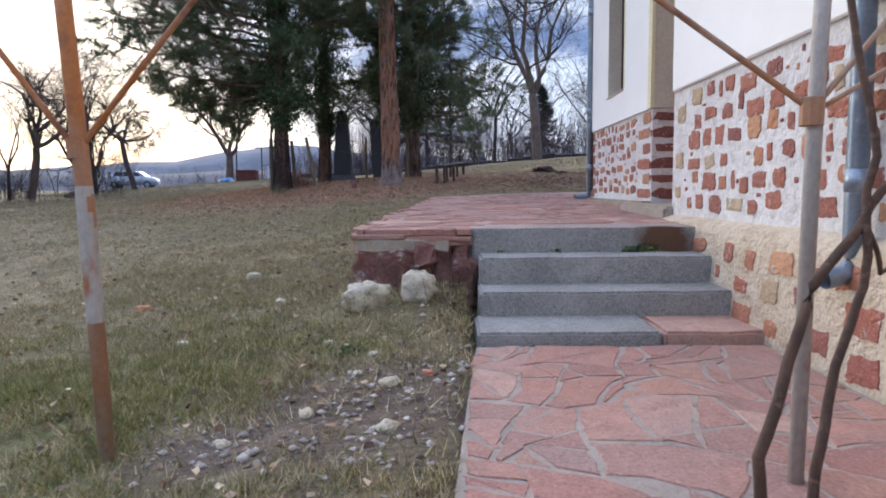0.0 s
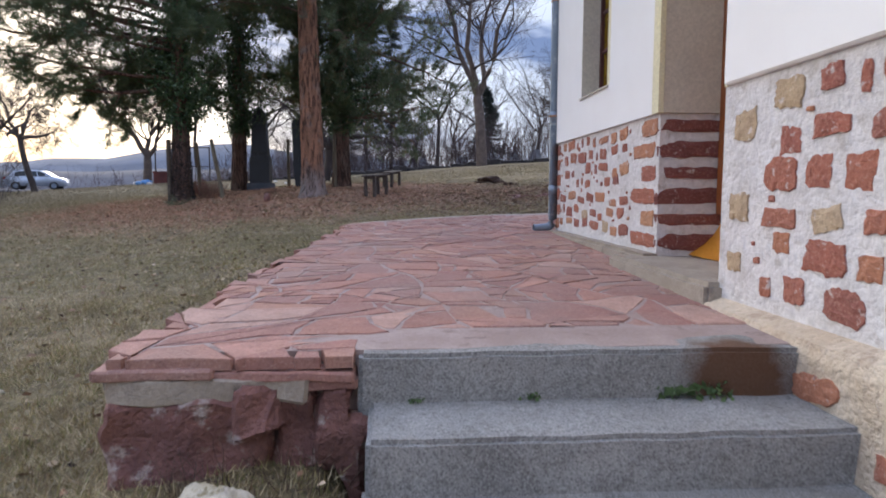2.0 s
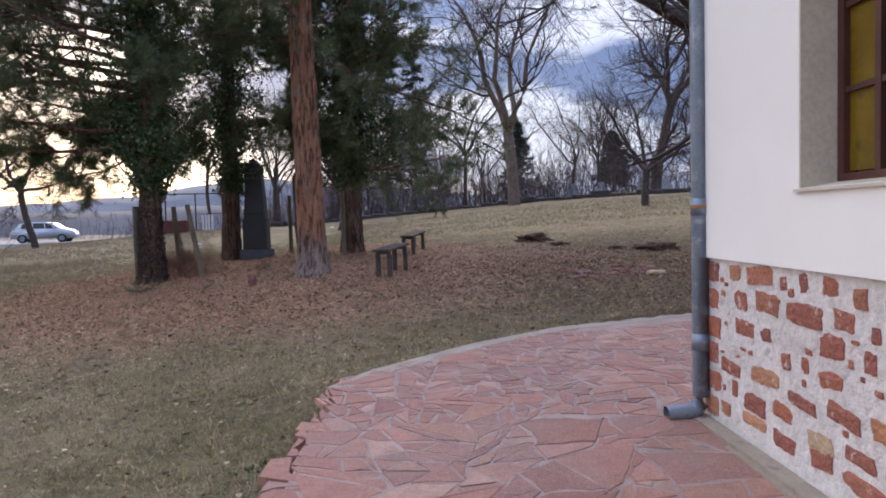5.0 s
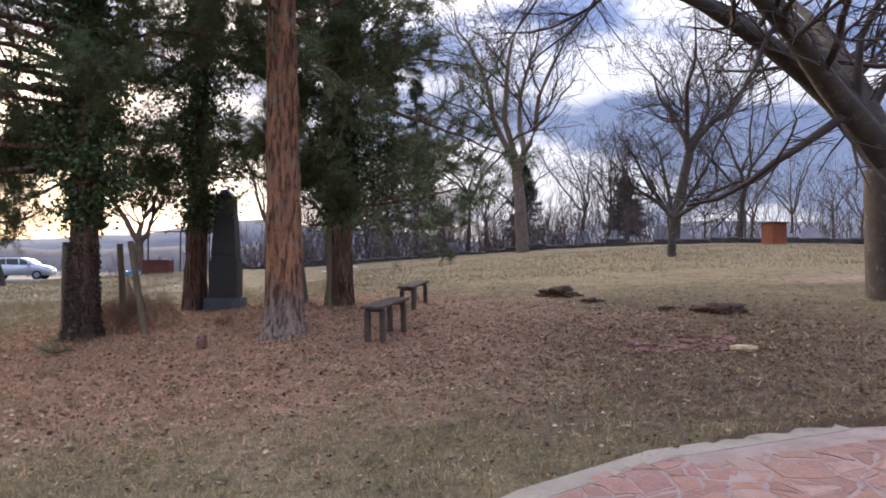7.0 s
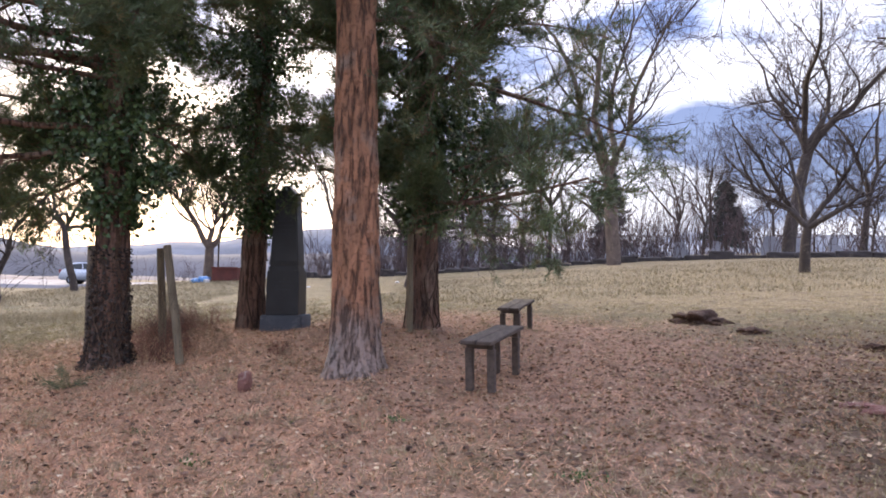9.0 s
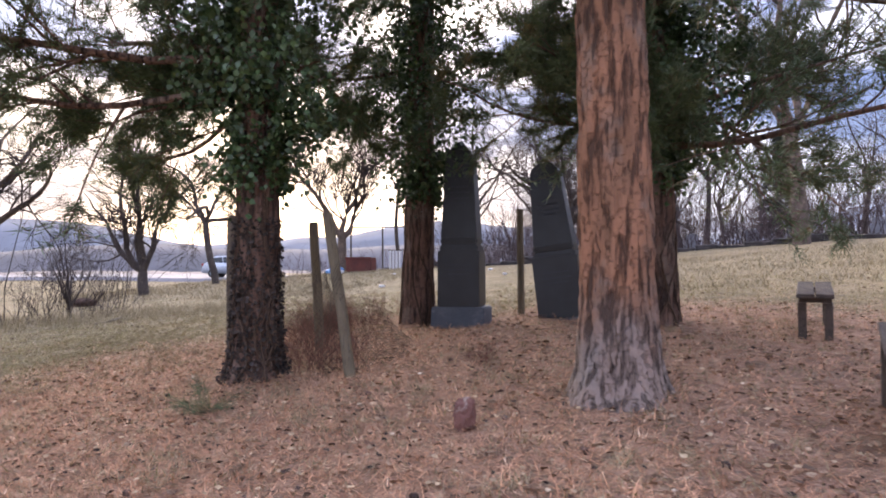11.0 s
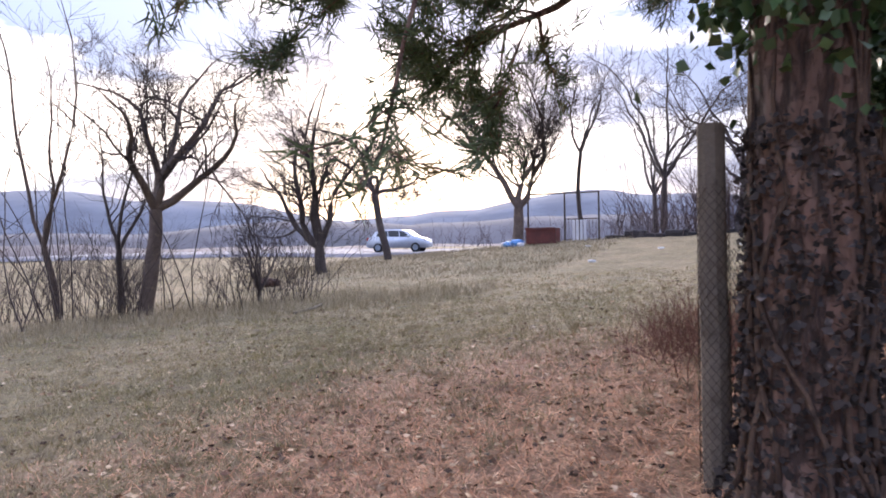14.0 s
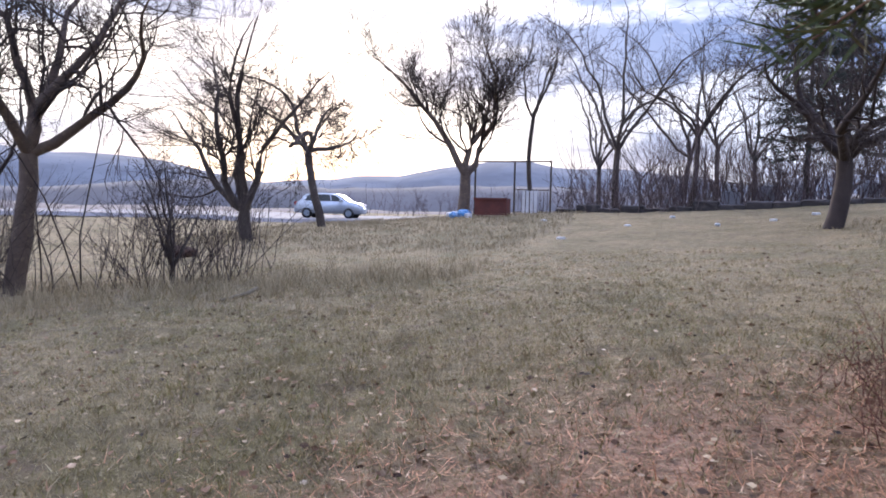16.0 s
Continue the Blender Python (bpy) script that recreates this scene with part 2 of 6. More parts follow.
def bark_material(name, plate, plate2, crack, grey, low=None):
    """Scaly bark: long plates parted by dark cracks."""
    n = Nodes(name, 0.95)
    gap = n.span(n.noise(17, 6, 0.62, (1, 1, 0.17), 2.0), 0.38, 0.50)
    ledge = n.span(n.noise(26, 4, 0.6, (0.7, 0.7, 0.9), 6.0), 0.36, 0.46)
    gap = n.math("MULTIPLY", gap, n.math("ADD", n.math("MULTIPLY", ledge, 0.4), 0.6))
    fine = n.noise(40, 4, 0.7, (1, 1, 0.4))
    col = n.mix(n.span(n.noise(4, 4, 0.6, (1, 1, 0.3)), 0.38, 0.62), srgb(plate), srgb(plate2))
    col = n.mix(n.span(n.noise(2.2, 3, 0.6, None, 9.0), 0.52, 0.66, 0.0, 0.7), col, srgb(grey))
    if low:
        sep = n.nt.nodes.new("ShaderNodeSeparateXYZ")
        n.link(n.geo.outputs["Position"], sep.inputs[0])
        foot = n.math("ADD", sep.outputs["Z"], n.span(n.noise(3.0, 4, 0.6), 0.2, 0.8, -0.6, 0.6))
        col = n.mix(n.span(foot, 1.45, 2.2, 0.75, 0.0), col, srgb(low))
    col = n.mix(n.span(fine, 0.3, 0.7, 0.0, 0.4), col, n.mix(0.6, col, srgb(crack)))
    col = n.mix(gap, n.mix(0.8, col, srgb(crack)), col)
    n.color(col)
    n.bump(gap, 0.9, 0.03)
    n.bump(fine, 0.6, 0.008)
    return n.mat


M_BARK = bark_material("pine_bark", "ac7a5e", "906850", "33251f", "8f837a", "8f8782")
M_BARKDARK = bark_material("ivy_grown_bark", "86685a", "6c5347", "281e1a", "8c7c70")
M_REDROCK = surface("broken_red_sandstone", "8c6258", "74504a", "aa9c92", 3.4, 26, 0.95, 1.0, 0.03)
M_BARE = surface("bare_tree_bark", "4d443f", "3b3431", "655b53", 2.0, 30, 0.95, 0.6, 0.02)
M_TWIG = surface("bare_twigs", "453a37", "352c2a", None, 2.0, 30, 0.95, 0.1, 0.004)
M_THICKET = surface("thicket_twigs", "5e4f50", "4b4042", None, 0.7, 20, 0.95, 0.1, 0.004)
# lit copy of M_BARE: light on the bark put into a paler colour
M_BARELIT = surface("lit_bare_bark", "6e5f55", "584b44", "7c6d5c", 3.0, 30, 0.95, 0.6, 0.02)
M_VINE = surface("dry_vine", "5b4536", "46352b", "705a48", 9.0, 60, 0.9, 0.4, 0.004)
M_NEEDLE = surface("pine_needles", "5a6a42", "485a3c", "7c6c44", 0.9, 30, 0.6, 0.0, 0.002, None, 0.0, 0.35, True)
M_IVY = surface("ivy_leaf", "445d37", "36502e", "5a6b3a", 0.9, 30, 0.4, 0.0, 0.002, None, 0.0, 0.4, True)
M_DRYIVY = surface("withered_ivy", "3d332e", "2c2624", "6a5e58", 6.0, 40, 0.8, 0.0, 0.002, None, 0.0, 0.5, True)
M_FAR_CONIFER = surface("far_conifer", "33413a", "2b3833", None, 0.4, 10, 0.8, 0.0, 0.002)
M_BLUE = surface("blue_plastic", "3f86c4", "5a9ad0", "c8d6e2", 3, 30, 0.4, 0.2, 0.01)
M_WHITE = surface("white_plastic", "d8d8da", "c8cacc", None, 3, 30, 0.5, 0.2, 0.01)
M_RUSTBOX = surface("rusty_container", "6a332b", "532822", None, 1.5, 30, 0.8, 0.2, 0.006)
M_HUT = surface("orange_brown_boards", "8a4a2a", "73391f", None, 1.5, 30, 0.8, 0.2, 0.006)
M_CARPAINT = surface("silver_car_paint", "c3ccd6", "b6c0cb", None, 1.0, 60, 0.25, 0.0, 0.001, None, 0.3)
M_TYRE = surface("tyre_rubber", "1d1d1f", "161617", None, 3.0, 60, 0.8, 0.1, 0.002)
M_DARKGLASS = surface("dark_car_glass", "3c464f", "323c45", None, 1.0, 20, 0.08, 0.0, 0.001)
M_TEAL = surface("teal_window_glass", "3d5a60", "324c54", "506c70", 3.0, 30, 0.15, 0.1, 0.003)
M_AMBER = surface("amber_window_glass", "8a6f1e", "775c14", "5c4a18", 3.0, 30, 0.18, 0.1, 0.003)
M_LAMP = surface("red_lamp_glass", "a02018", "8a1812", None, 1.0, 20, 0.2, 0.0, 0.001)
M_SOIL = surface("dug_soil", "523a2e", "412d24", "6e5340", 6.0, 50, 0.98, 1.0, 0.02)
M_FARWALL = surface("far_dark_wall", "423c3b", "332f2e", "564f4c", 0.8, 12, 0.95, 0.4, 0.02)
M_GRAVE = surface("far_grave_stone", "a8a9b0", "8f9098", None, 0.7, 12, 0.8, 0.1, 0.01)
M_ASPHALT = surface("pale_gravel_road", "7d7b7e", "737174", "8a8684", 0.4, 25, 0.95, 0.3, 0.01)


def ground_material():
    n = Nodes("winter_turf", 0.97)
    f1, f2, f3 = n.noise(0.55, 5, 0.62), n.noise(6.0, 5, 0.7, None, 4.0), n.noise(45, 3, 0.75, None, 8.0)
    straw = n.mix(n.span(f2, 0.3, 0.7), srgb("9c8a66"), srgb("76674a"))
    green = n.mix(n.span(f2, 0.3, 0.7), srgb("7a6e46"), srgb("5e5638"))
    col = n.mix(n.span(f1, 0.42, 0.66), straw, green)
    # greener turf by the path, straw towards the wood, brown rotting leaves under the oak
    def zone(cx, cy, lo, hi, amount, wander):
        d = n.nt.nodes.new("ShaderNodeVectorMath")
        d.operation = "DISTANCE"
        m = n.nt.nodes.new("ShaderNodeMapping")
        m.inputs["Scale"].default_value = (1.0, 1.0, 0.0)
        n.link(n.geo.outputs["Position"], m.inputs["Vector"])
        n.link(m.outputs[0], d.inputs[0])
        d.inputs[1].default_value = (cx, cy, 0.0)
        e = n.math("ADD", d.outputs["Value"], n.span(f1, 0.2, 0.8, -wander, wander))
        return n.span(n.math("ADD", e, n.span(f2, 0.2, 0.8, -wander * 0.5, wander * 0.5)), lo, hi, amount, 0.0)
    col = n.mix(zone(-2.6, 2.8, 1.2, 3.4, 0.55, 1.2), col, n.mix(n.span(f2, 0.35, 0.65), srgb("80794a"), srgb("5c6838")))
    col = n.mix(zone(8.0, 36.0, 9.0, 12.5, 0.8, 1.5), col, n.mix(n.span(f2, 0.3, 0.7), srgb("b09a72"), srgb("94805c")))
    col = n.mix(zone(4.2, 18.8, 3.0, 5.6, 0.85, 1.2), col, n.mix(n.span(f2, 0.3, 0.7), srgb("6c503c"), srgb("4c382a")))
    # fallen needles under the pines
    dist = n.nt.nodes.new("ShaderNodeVectorMath")
    dist.operation = "DISTANCE"
    flat = n.nt.nodes.new("ShaderNodeMapping")
    flat.inputs["Scale"].default_value = (0.78, 1.0, 0.0)
    n.link(n.geo.outputs["Position"], flat.inputs["Vector"])
    n.link(flat.outputs[0], dist.inputs[0])
    dist.inputs[1].default_value = (-2.3, 21.0, 0.0)
    edge = n.math("ADD", dist.outputs["Value"], n.span(f1, 0.2, 0.8, -1.6, 1.6))
    edge = n.math("ADD", edge, n.span(f2, 0.2, 0.8, -1.0, 1.0))
    litter = n.mix(n.span(f2, 0.3, 0.7), srgb("c6a088"), srgb("a27a64"))
    col = n.mix(n.span(edge, 3.8, 5.8, 0.92, 0.0), col, litter)
    # bare soil with rubble by the path's edge
    soil = n.nt.nodes.new("ShaderNodeVectorMath")
    soil.operation = "DISTANCE"
    soil.inputs[1].default_value = (-0.35, 3.0, 0.0)
    n.link(n.geo.outputs["Position"], soil.inputs[0])
    col = n.mix(n.span(n.math("ADD", soil.outputs["Value"], n.span(f2, 0.2, 0.8, -0.7, 0.7)), 0.35, 1.05, 0.9, 0.0), col, srgb("6f5d52"))
    col = n.mix(zone(-1.0, 2.55, 0.15, 0.5, 0.9, 0.25), col, srgb("6a5a52"))
    # trodden track
    trk = n.nt.nodes.new("ShaderNodeVectorMath")
    trk.operation = "DISTANCE"
    tmap = n.nt.nodes.new("ShaderNodeMapping")
    tmap.inputs["Scale"].default_value = (0.25, 1.0, 0.0)
    n.link(n.geo.outputs["Position"], tmap.inputs["Vector"])
    n.link(tmap.outputs[0], trk.inputs[0])
    trk.inputs[1].default_value = (3.2, 25.3, 0.0)
    col = n.mix(n.span(n.math("ADD", trk.outputs["Value"], n.span(f2, 0.2, 0.8, -0.3, 0.3)), 0.6, 1.2, 0.9, 0.0), col, srgb("b8977e"))
    # bare patches
    col = n.mix(n.span(n.noise(1.6, 5, 0.7, None, 12.0), 0.56, 0.68, 0.0, 0.75), col, srgb("6e5a48"))
    # clump contrast: broad uneven shade of the turf painted into the colour
    clump = n.noise(3.4, 5, 0.72, None, 21.0)
    col = n.mix(n.span(clump, 0.50, 0.72, 0.0, 0.75), col, n.mix(0.62, col, srgb("2c2418")))
    col = n.mix(n.span(clump, 0.44, 0.28, 0.0, 0.5), col, srgb("a89a7c"))
    col = n.mix(n.span(f3, 0.25, 0.75, 0.0, 0.6), col, n.mix(0.6, col, (0.015, 0.012, 0.008, 1)))
    # shading between tufts, weak in soft light, darkened into the colour
    tuft = n.noise(7.5, 4, 0.7, (1.0, 1.6, 1.0), 51.0)
    col = n.mix(n.span(tuft, 0.50, 0.64, 0.0, 0.6), col, n.mix(0.7, col, srgb("231c12")))
    fleck = n.noise(17, 5, 0.75, None, 33.0)
    col = n.mix(n.span(fleck, 0.55, 0.66, 0.0, 0.5), col, n.mix(0.65, col, srgb("2a2018")))
    col = n.mix(n.span(fleck, 0.42, 0.32, 0.0, 0.6), col, srgb("bfae92"))
    n.color(col)
    n.bump(f2, 0.9, 0.06)
    n.bump(tuft, 0.8, 0.06)
    n.bump(clump, 0.6, 0.08)
    n.bump(f3, 0.9, 0.015)
    return n.mat


M_GROUND = ground_material()


def blade_material(name, stops, green, rough=0.85):
    n = Nodes(name, rough)
    col = n.ramp(n.random(True), stops)
    col = n.mix(n.span(n.noise(0.55, 5, 0.62), 0.42, 0.66, 0.0, green), col, srgb("6b6d38"))
    # patches of old dark grass, which also paint in shade between clumps
    col = n.mix(n.span(n.noise(3.8, 4, 0.7, (1.0, 1.6, 1.0), 17.0), 0.48, 0.64, 0.0, 0.55), col, n.mix(0.65, col, srgb("2c2416")))
    n.color(col)
    return n.mat


M_GRASS = blade_material("grass_blades", even("ae9c74", "c4b28c", "857a48", "74763f", "a48c68", "d2c29e", "866c4e"), 0.28)
M_GREENGRASS = blade_material("green_grass_blades", even("6a7638", "7c8040", "5a6630", "988c54", "b09e6e", "646e32"), 0.2)
M_STRAW = blade_material("tall_dry_grass", even("a8997c", "968868", "b5a88c", "857656"), 0.0)
M_NEEDLELITTER = surface("fallen_needles", "cc9c7c", "a87658", "e0c6a8", 4.0, 30, 0.95, 0.0, 0.002, None, 0.0, 0.6, True)
M_DARKLEAF = surface("leaf_and_shadow_dark", "47342a", "35271f", "5e4637", 1.3, 30, 0.9, 0.0, 0.002, None, 0.0, 0.5, True)
M_PALELEAF = surface("bleached_leaf", "cbb595", "b89c7c", "d8c8b0", 1.3, 30, 0.9, 0.0, 0.002, None, 0.0, 0.3, True)
M_DEADLEAF = surface("dead_leaf", "8a6a50", "6b4f3e", "b8a288", 1.3, 30, 0.9, 0.0, 0.002, None, 0.0, 0.5, True)


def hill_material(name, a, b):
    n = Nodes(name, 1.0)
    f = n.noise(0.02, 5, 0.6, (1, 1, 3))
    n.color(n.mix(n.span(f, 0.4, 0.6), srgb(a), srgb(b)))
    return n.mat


# distance haze is painted into these greyed, bluish hill colours
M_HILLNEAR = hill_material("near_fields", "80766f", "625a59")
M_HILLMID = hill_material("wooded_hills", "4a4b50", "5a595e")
M_HILLFAR = hill_material("hazed_far_hills", "5e626a", "6b7078")


# ---- helpers of the place ----
def quick(name, verts, faces, material, parent=None, label="", smooth=False):
    """One mesh object from vertex and face arrays."""
    me = bpy.data.meshes.new(name)
    verts = np.asarray(verts, dtype=np.float32).reshape(-1, 3)
    if isinstance(faces, np.ndarray):
        n, k = faces.shape
        me.vertices.add(len(verts))
        me.vertices.foreach_set("co", verts.ravel())
        me.loops.add(n * k)
        me.loops.foreach_set("vertex_index", faces.astype(np.int32).ravel())
        me.polygons.add(n)
        me.polygons.foreach_set("loop_start", np.arange(0, n * k, k, dtype=np.int32))
        me.update(calc_edges=True)
    else:
        me.from_pydata([tuple(map(float, v)) for v in verts], [], faces)
    if smooth:
        me.polygons.foreach_set("use_smooth", np.ones(len(me.polygons), dtype=bool))
    me.materials.append(material)
    ob = new(name, me)
    if parent:
        ob.parent = parent
    if label:
        ob["label"] = label
    return ob


def part(name, bm, material, parent=None, label="", smooth=False):
    """Links a bmesh as one mesh object under a thing or under a part."""
    me = bpy.data.meshes.new(name)
    bm.to_mesh(me)
    bm.free()
    if smooth:
        me.polygons.foreach_set("use_smooth", np.ones(len(me.polygons), dtype=bool))
    me.materials.append(material)
    ob = new(name, me)
    if parent:
        ob.parent = parent
    if label:
        ob["label"] = label
    return ob


def thing(name, label, category, at=(0, 0, 0), turn=0.0, group="", kind=""):
    ob = new(name)
    ob.empty_display_size = 0.1
    ob.matrix_basis = pose(*at, 0, 0, turn)
    return tagged(ob, label, category, group, kind)


def box(x0, x1, y0, y1, z0, z1, bevel=0.0, segments=1, rough=0.0, cuts=0, seed=1):
    """A box; bevel rounds its edges, cuts and rough make it uneven."""
    bm = bmesh.new()
    bmesh.ops.create_cube(bm, size=1)
    for v in bm.verts:
        v.co = Vector(((x0 + x1) / 2 + v.co.x * (x1 - x0), (y0 + y1) / 2 + v.co.y * (y1 - y0), (z0 + z1) / 2 + v.co.z * (z1 - z0)))
    if cuts:
        bmesh.ops.subdivide_edges(bm, edges=bm.edges[:], cuts=cuts, use_grid_fill=True)
    if bevel:
        bmesh.ops.bevel(bm, geom=[e for e in bm.edges if e.calc_face_angle(0) > 0.5], offset=bevel, segments=segments, affect="EDGES")
    if rough:
        for v in bm.verts:
            v.co += noise.noise_vector(v.co * 5 + Vector((seed, 0, 0))) * rough
    return bm


def tube(points, radii, sides=10, cap=True):
    """A bmesh tube along points."""
    bm = bmesh.new()
    pts = [Vector(p) for p in points]
    if isinstance(radii, (int, float)):
        radii = [radii] * len(pts)
    rings = []
    for i, p in enumerate(pts):
        d = (pts[min(i + 1, len(pts) - 1)] - pts[max(i - 1, 0)]).normalized()
        ref = Vector((0, 0, 1)) if abs(d.z) < 0.9 else Vector((1, 0, 0))
        a = d.cross(ref).normalized()
        b = d.cross(a)
        rings.append([bm.verts.new(p + (a * math.cos(k * math.tau / sides) + b * math.sin(k * math.tau / sides)) * radii[i]) for k in range(sides)])
    for r0, r1 in zip(rings, rings[1:]):
        for k in range(sides):
            bm.faces.new((r0[k], r0[(k + 1) % sides], r1[(k + 1) % sides], r1[k]))
    if cap:
        bm.faces.new(rings[0])
        bm.faces.new(rings[-1][::-1])
    bmesh.ops.recalc_face_normals(bm, faces=bm.faces[:])
    return bm


def prism(outline, axis, lo, hi, bevel=0.0):
    """Extrudes a 2D outline along 'x', 'y' or 'z' from lo to hi."""
    put = {"x": lambda a, b, h: (h, a, b), "y": lambda a, b, h: (a, h, b), "z": lambda a, b, h: (a, b, h)}[axis]
    bm = bmesh.new()
    low = [bm.verts.new(put(a, b, lo)) for a, b in outline]
    high = [bm.verts.new(put(a, b, hi)) for a, b in outline]
    bm.faces.new(low)
    bm.faces.new(high[::-1])
    for i in range(len(low)):
        j = (i + 1) % len(low)
        bm.faces.new((low[i], high[i], high[j], low[j]))
    bmesh.ops.recalc_face_normals(bm, faces=bm.faces[:])
    if bevel:
        bmesh.ops.bevel(bm, geom=bm.edges[:], offset=bevel, segments=2, affect="EDGES")
    return bm


# ---- ground ----
GROUND = (1.134, 1.136, 1.377, -0.299, 0.349, -0.041, -0.387, 0.086, 0.01, -0.071)
MOUNDS = [(-3.5, 23.5, 4, 0.271), (-3, 9, 4, -0.288), (-9, 40, 7, -0.252), (0, -2, 4, 0.179), (-16, 50, 5, 0.342), (-13, 30, 6, 0.06), (0, 10, 3, 0.398), (-4.2, 24.45, 0.5, -0.12), (-0.5, 5.1, 0.5, 0.12)]
def height(x, y):
    """Height of the turf."""
    x, y = np.asarray(x, dtype=float), np.asarray(y, dtype=float)
    cx, cy = np.clip(x, -34, 24), np.clip(y, -12, 56)
    u, v = cx / 20, (cy - 20) / 20
    z = GROUND[0] + GROUND[1] * u + GROUND[2] * v + GROUND[3] * u * u + GROUND[4] * u * v + GROUND[5] * v * v
    z += GROUND[6] * u ** 3 + GROUND[7] * u * u * v + GROUND[8] * u * v * v + GROUND[9] * v ** 3
    for gx, gy, s, h in MOUNDS:
        z += h * np.exp(-((x - gx) ** 2 + (y - gy) ** 2) / (2 * s * s))
    z += 0.014 * np.sin(8.3 * x + 2.9 * y) * np.sin(6.9 * y - 3.7 * x) + 0.009 * np.sin(14.1 * x - 5.0 * y) * np.sin(12.7 * y + 6.3 * x)
    z += 0.025 * np.sin(1.7 * x + 0.6 * y) * np.sin(1.1 * y - 0.5 * x) + 0.012 * np.sin(4.1 * x + 2 * y) * np.sin(3.3 * y)
    far = np.clip((np.hypot(x + 5, y - 20) - 60) / 240, 0, 1)
    return z * (1 - far) + far * (-2.0)


TERRACE = [(-0.86, 5.5), (-0.74, 6.6), (-0.66, 8.4), (-0.5, 10.1), (-0.48, 11.2), (-0.40, 12.3), (-0.05, 12.85), (1.0, 13.85), (2.1, 14.6), (4.0, 15.3),
           (6.5, 15.6), (6.5, 11.35), (2.42, 11.35), (2.36, 8.0), (2.16, 6.6), (2.10, 5.5)]
LOWPATH = [(0.14, 4.05), (0.06, 3.0), (-0.02, 1.8), (-0.1, 0.0), (-0.15, -3.0), (2.0, -3.0), (2.0, 4.05)]


def terrace_z(y):
    return 0.68 + (y - 5.5) * 0.028


def inside(poly, x, y):
    x, y = np.asarray(x, dtype=float), np.asarray(y, dtype=float)
    hit = np.zeros(x.shape, dtype=bool)
    for (x0, y0), (x1, y1) in zip(poly, poly[1:] + poly[:1]):
        if y0 != y1:
            hit ^= ((y0 > y) != (y1 > y)) & (x < (x1 - x0) * (y - y0) / (y1 - y0) + x0)
    return hit


def ground_z(x, y):
    """The ground as built: turf, sunk under the paving, the steps and the church."""
    x, y = np.asarray(x, dtype=float), np.asarray(y, dtype=float)
    z = height(x, y)
    z = np.where(inside(TERRACE, x, y), np.minimum(z, terrace_z(y) - 0.14), z)
    under = inside(LOWPATH, x, y) | ((x > 0.12) & (x < 9) & (y > 3.9) & (y < 5.6))
    z = np.where(under, np.minimum(z, -0.12), z)
    return np.where((x > 1.8) & (x < 9) & (y > -7) & (y < 11.4), np.minimum(z, -0.1), z)


def build_ground():
    def axis(lo, hi, fine_lo, fine_hi, step):
        mid = np.arange(fine_lo, fine_hi + 1e-6, step)
        grow_lo, grow_hi = [], []
        s, p = step, fine_lo
        while p > lo:
            s *= 1.16
            p -= s
            grow_lo.append(p)
        s, p = step, fine_hi
        while p < hi:
            s *= 1.16
            p += s
            grow_hi.append(p)
        return np.array(grow_lo[::-1] + list(mid) + grow_hi)
    xs, ys = axis(-900, 900, -11, 7, 0.155), axis(-300, 1400, -1, 27, 0.155)
    gx, gy = np.meshgrid(xs, ys)
    gz = ground_z(gx, gy)
    verts = np.stack([gx, gy, gz], -1).reshape(-1, 3)
    w = len(xs)
    i = (np.arange(len(ys) - 1)[:, None] * w + np.arange(w - 1)[None, :]).ravel()
    faces = np.stack([i, i + 1, i + w + 1, i + w], -1)
    ob = quick("ground", verts, faces, M_GROUND, smooth=True)
    tagged(ob, "winter turf with straw-coloured grass and fallen pine needles", "ground", kind="structure")


build_ground()


def ridge(name, dist, az0, az1, base, top, seed, material, label, rough=1.0):
    """A long hill seen far off, as a solid ridge along an arc round the place."""
    n = 90
    verts, faces = [], []
    for i in range(n):
        a = radians(az0 + (az1 - az0) * i / (n - 1))
        k = noise.fractal(Vector((i * 0.05 + seed, seed * 2, 0)), 1.0, 2.0, 4) * 0.5 + 0.5
        k2 = noise.fractal(Vector((i * 0.9 + seed, 3 + seed, 0)), 1.0, 2.0, 3)
        h = base + (top - base) * max(0.05, k) + k2 * rough
        for d, z in ((dist, -6), (dist * 1.1, base + (h - base) * 0.55), (dist * 1.22, h), (dist * 1.5, h * 0.8), (dist * 1.9, -6)):
            verts.append((-math.sin(a) * d, math.cos(a) * d, z))
    for i in range(n - 1):
        for j in range(4):
            q = i * 5 + j
            faces.append((q, q + 5, q + 6, q + 1))
    ob = quick(name, verts, faces, material, smooth=True)
    return tagged(ob, label, "hill", kind="structure")


# backdrop ridges; the haze over them lies only in their materials' colours
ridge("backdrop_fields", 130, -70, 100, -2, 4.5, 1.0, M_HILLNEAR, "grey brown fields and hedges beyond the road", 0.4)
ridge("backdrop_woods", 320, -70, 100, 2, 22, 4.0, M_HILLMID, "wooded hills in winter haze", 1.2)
ridge("backdrop_hills", 700, -70, 100, 10, 95, 9.0, M_HILLFAR, "hills on the horizon, blue with painted haze", 1.5)


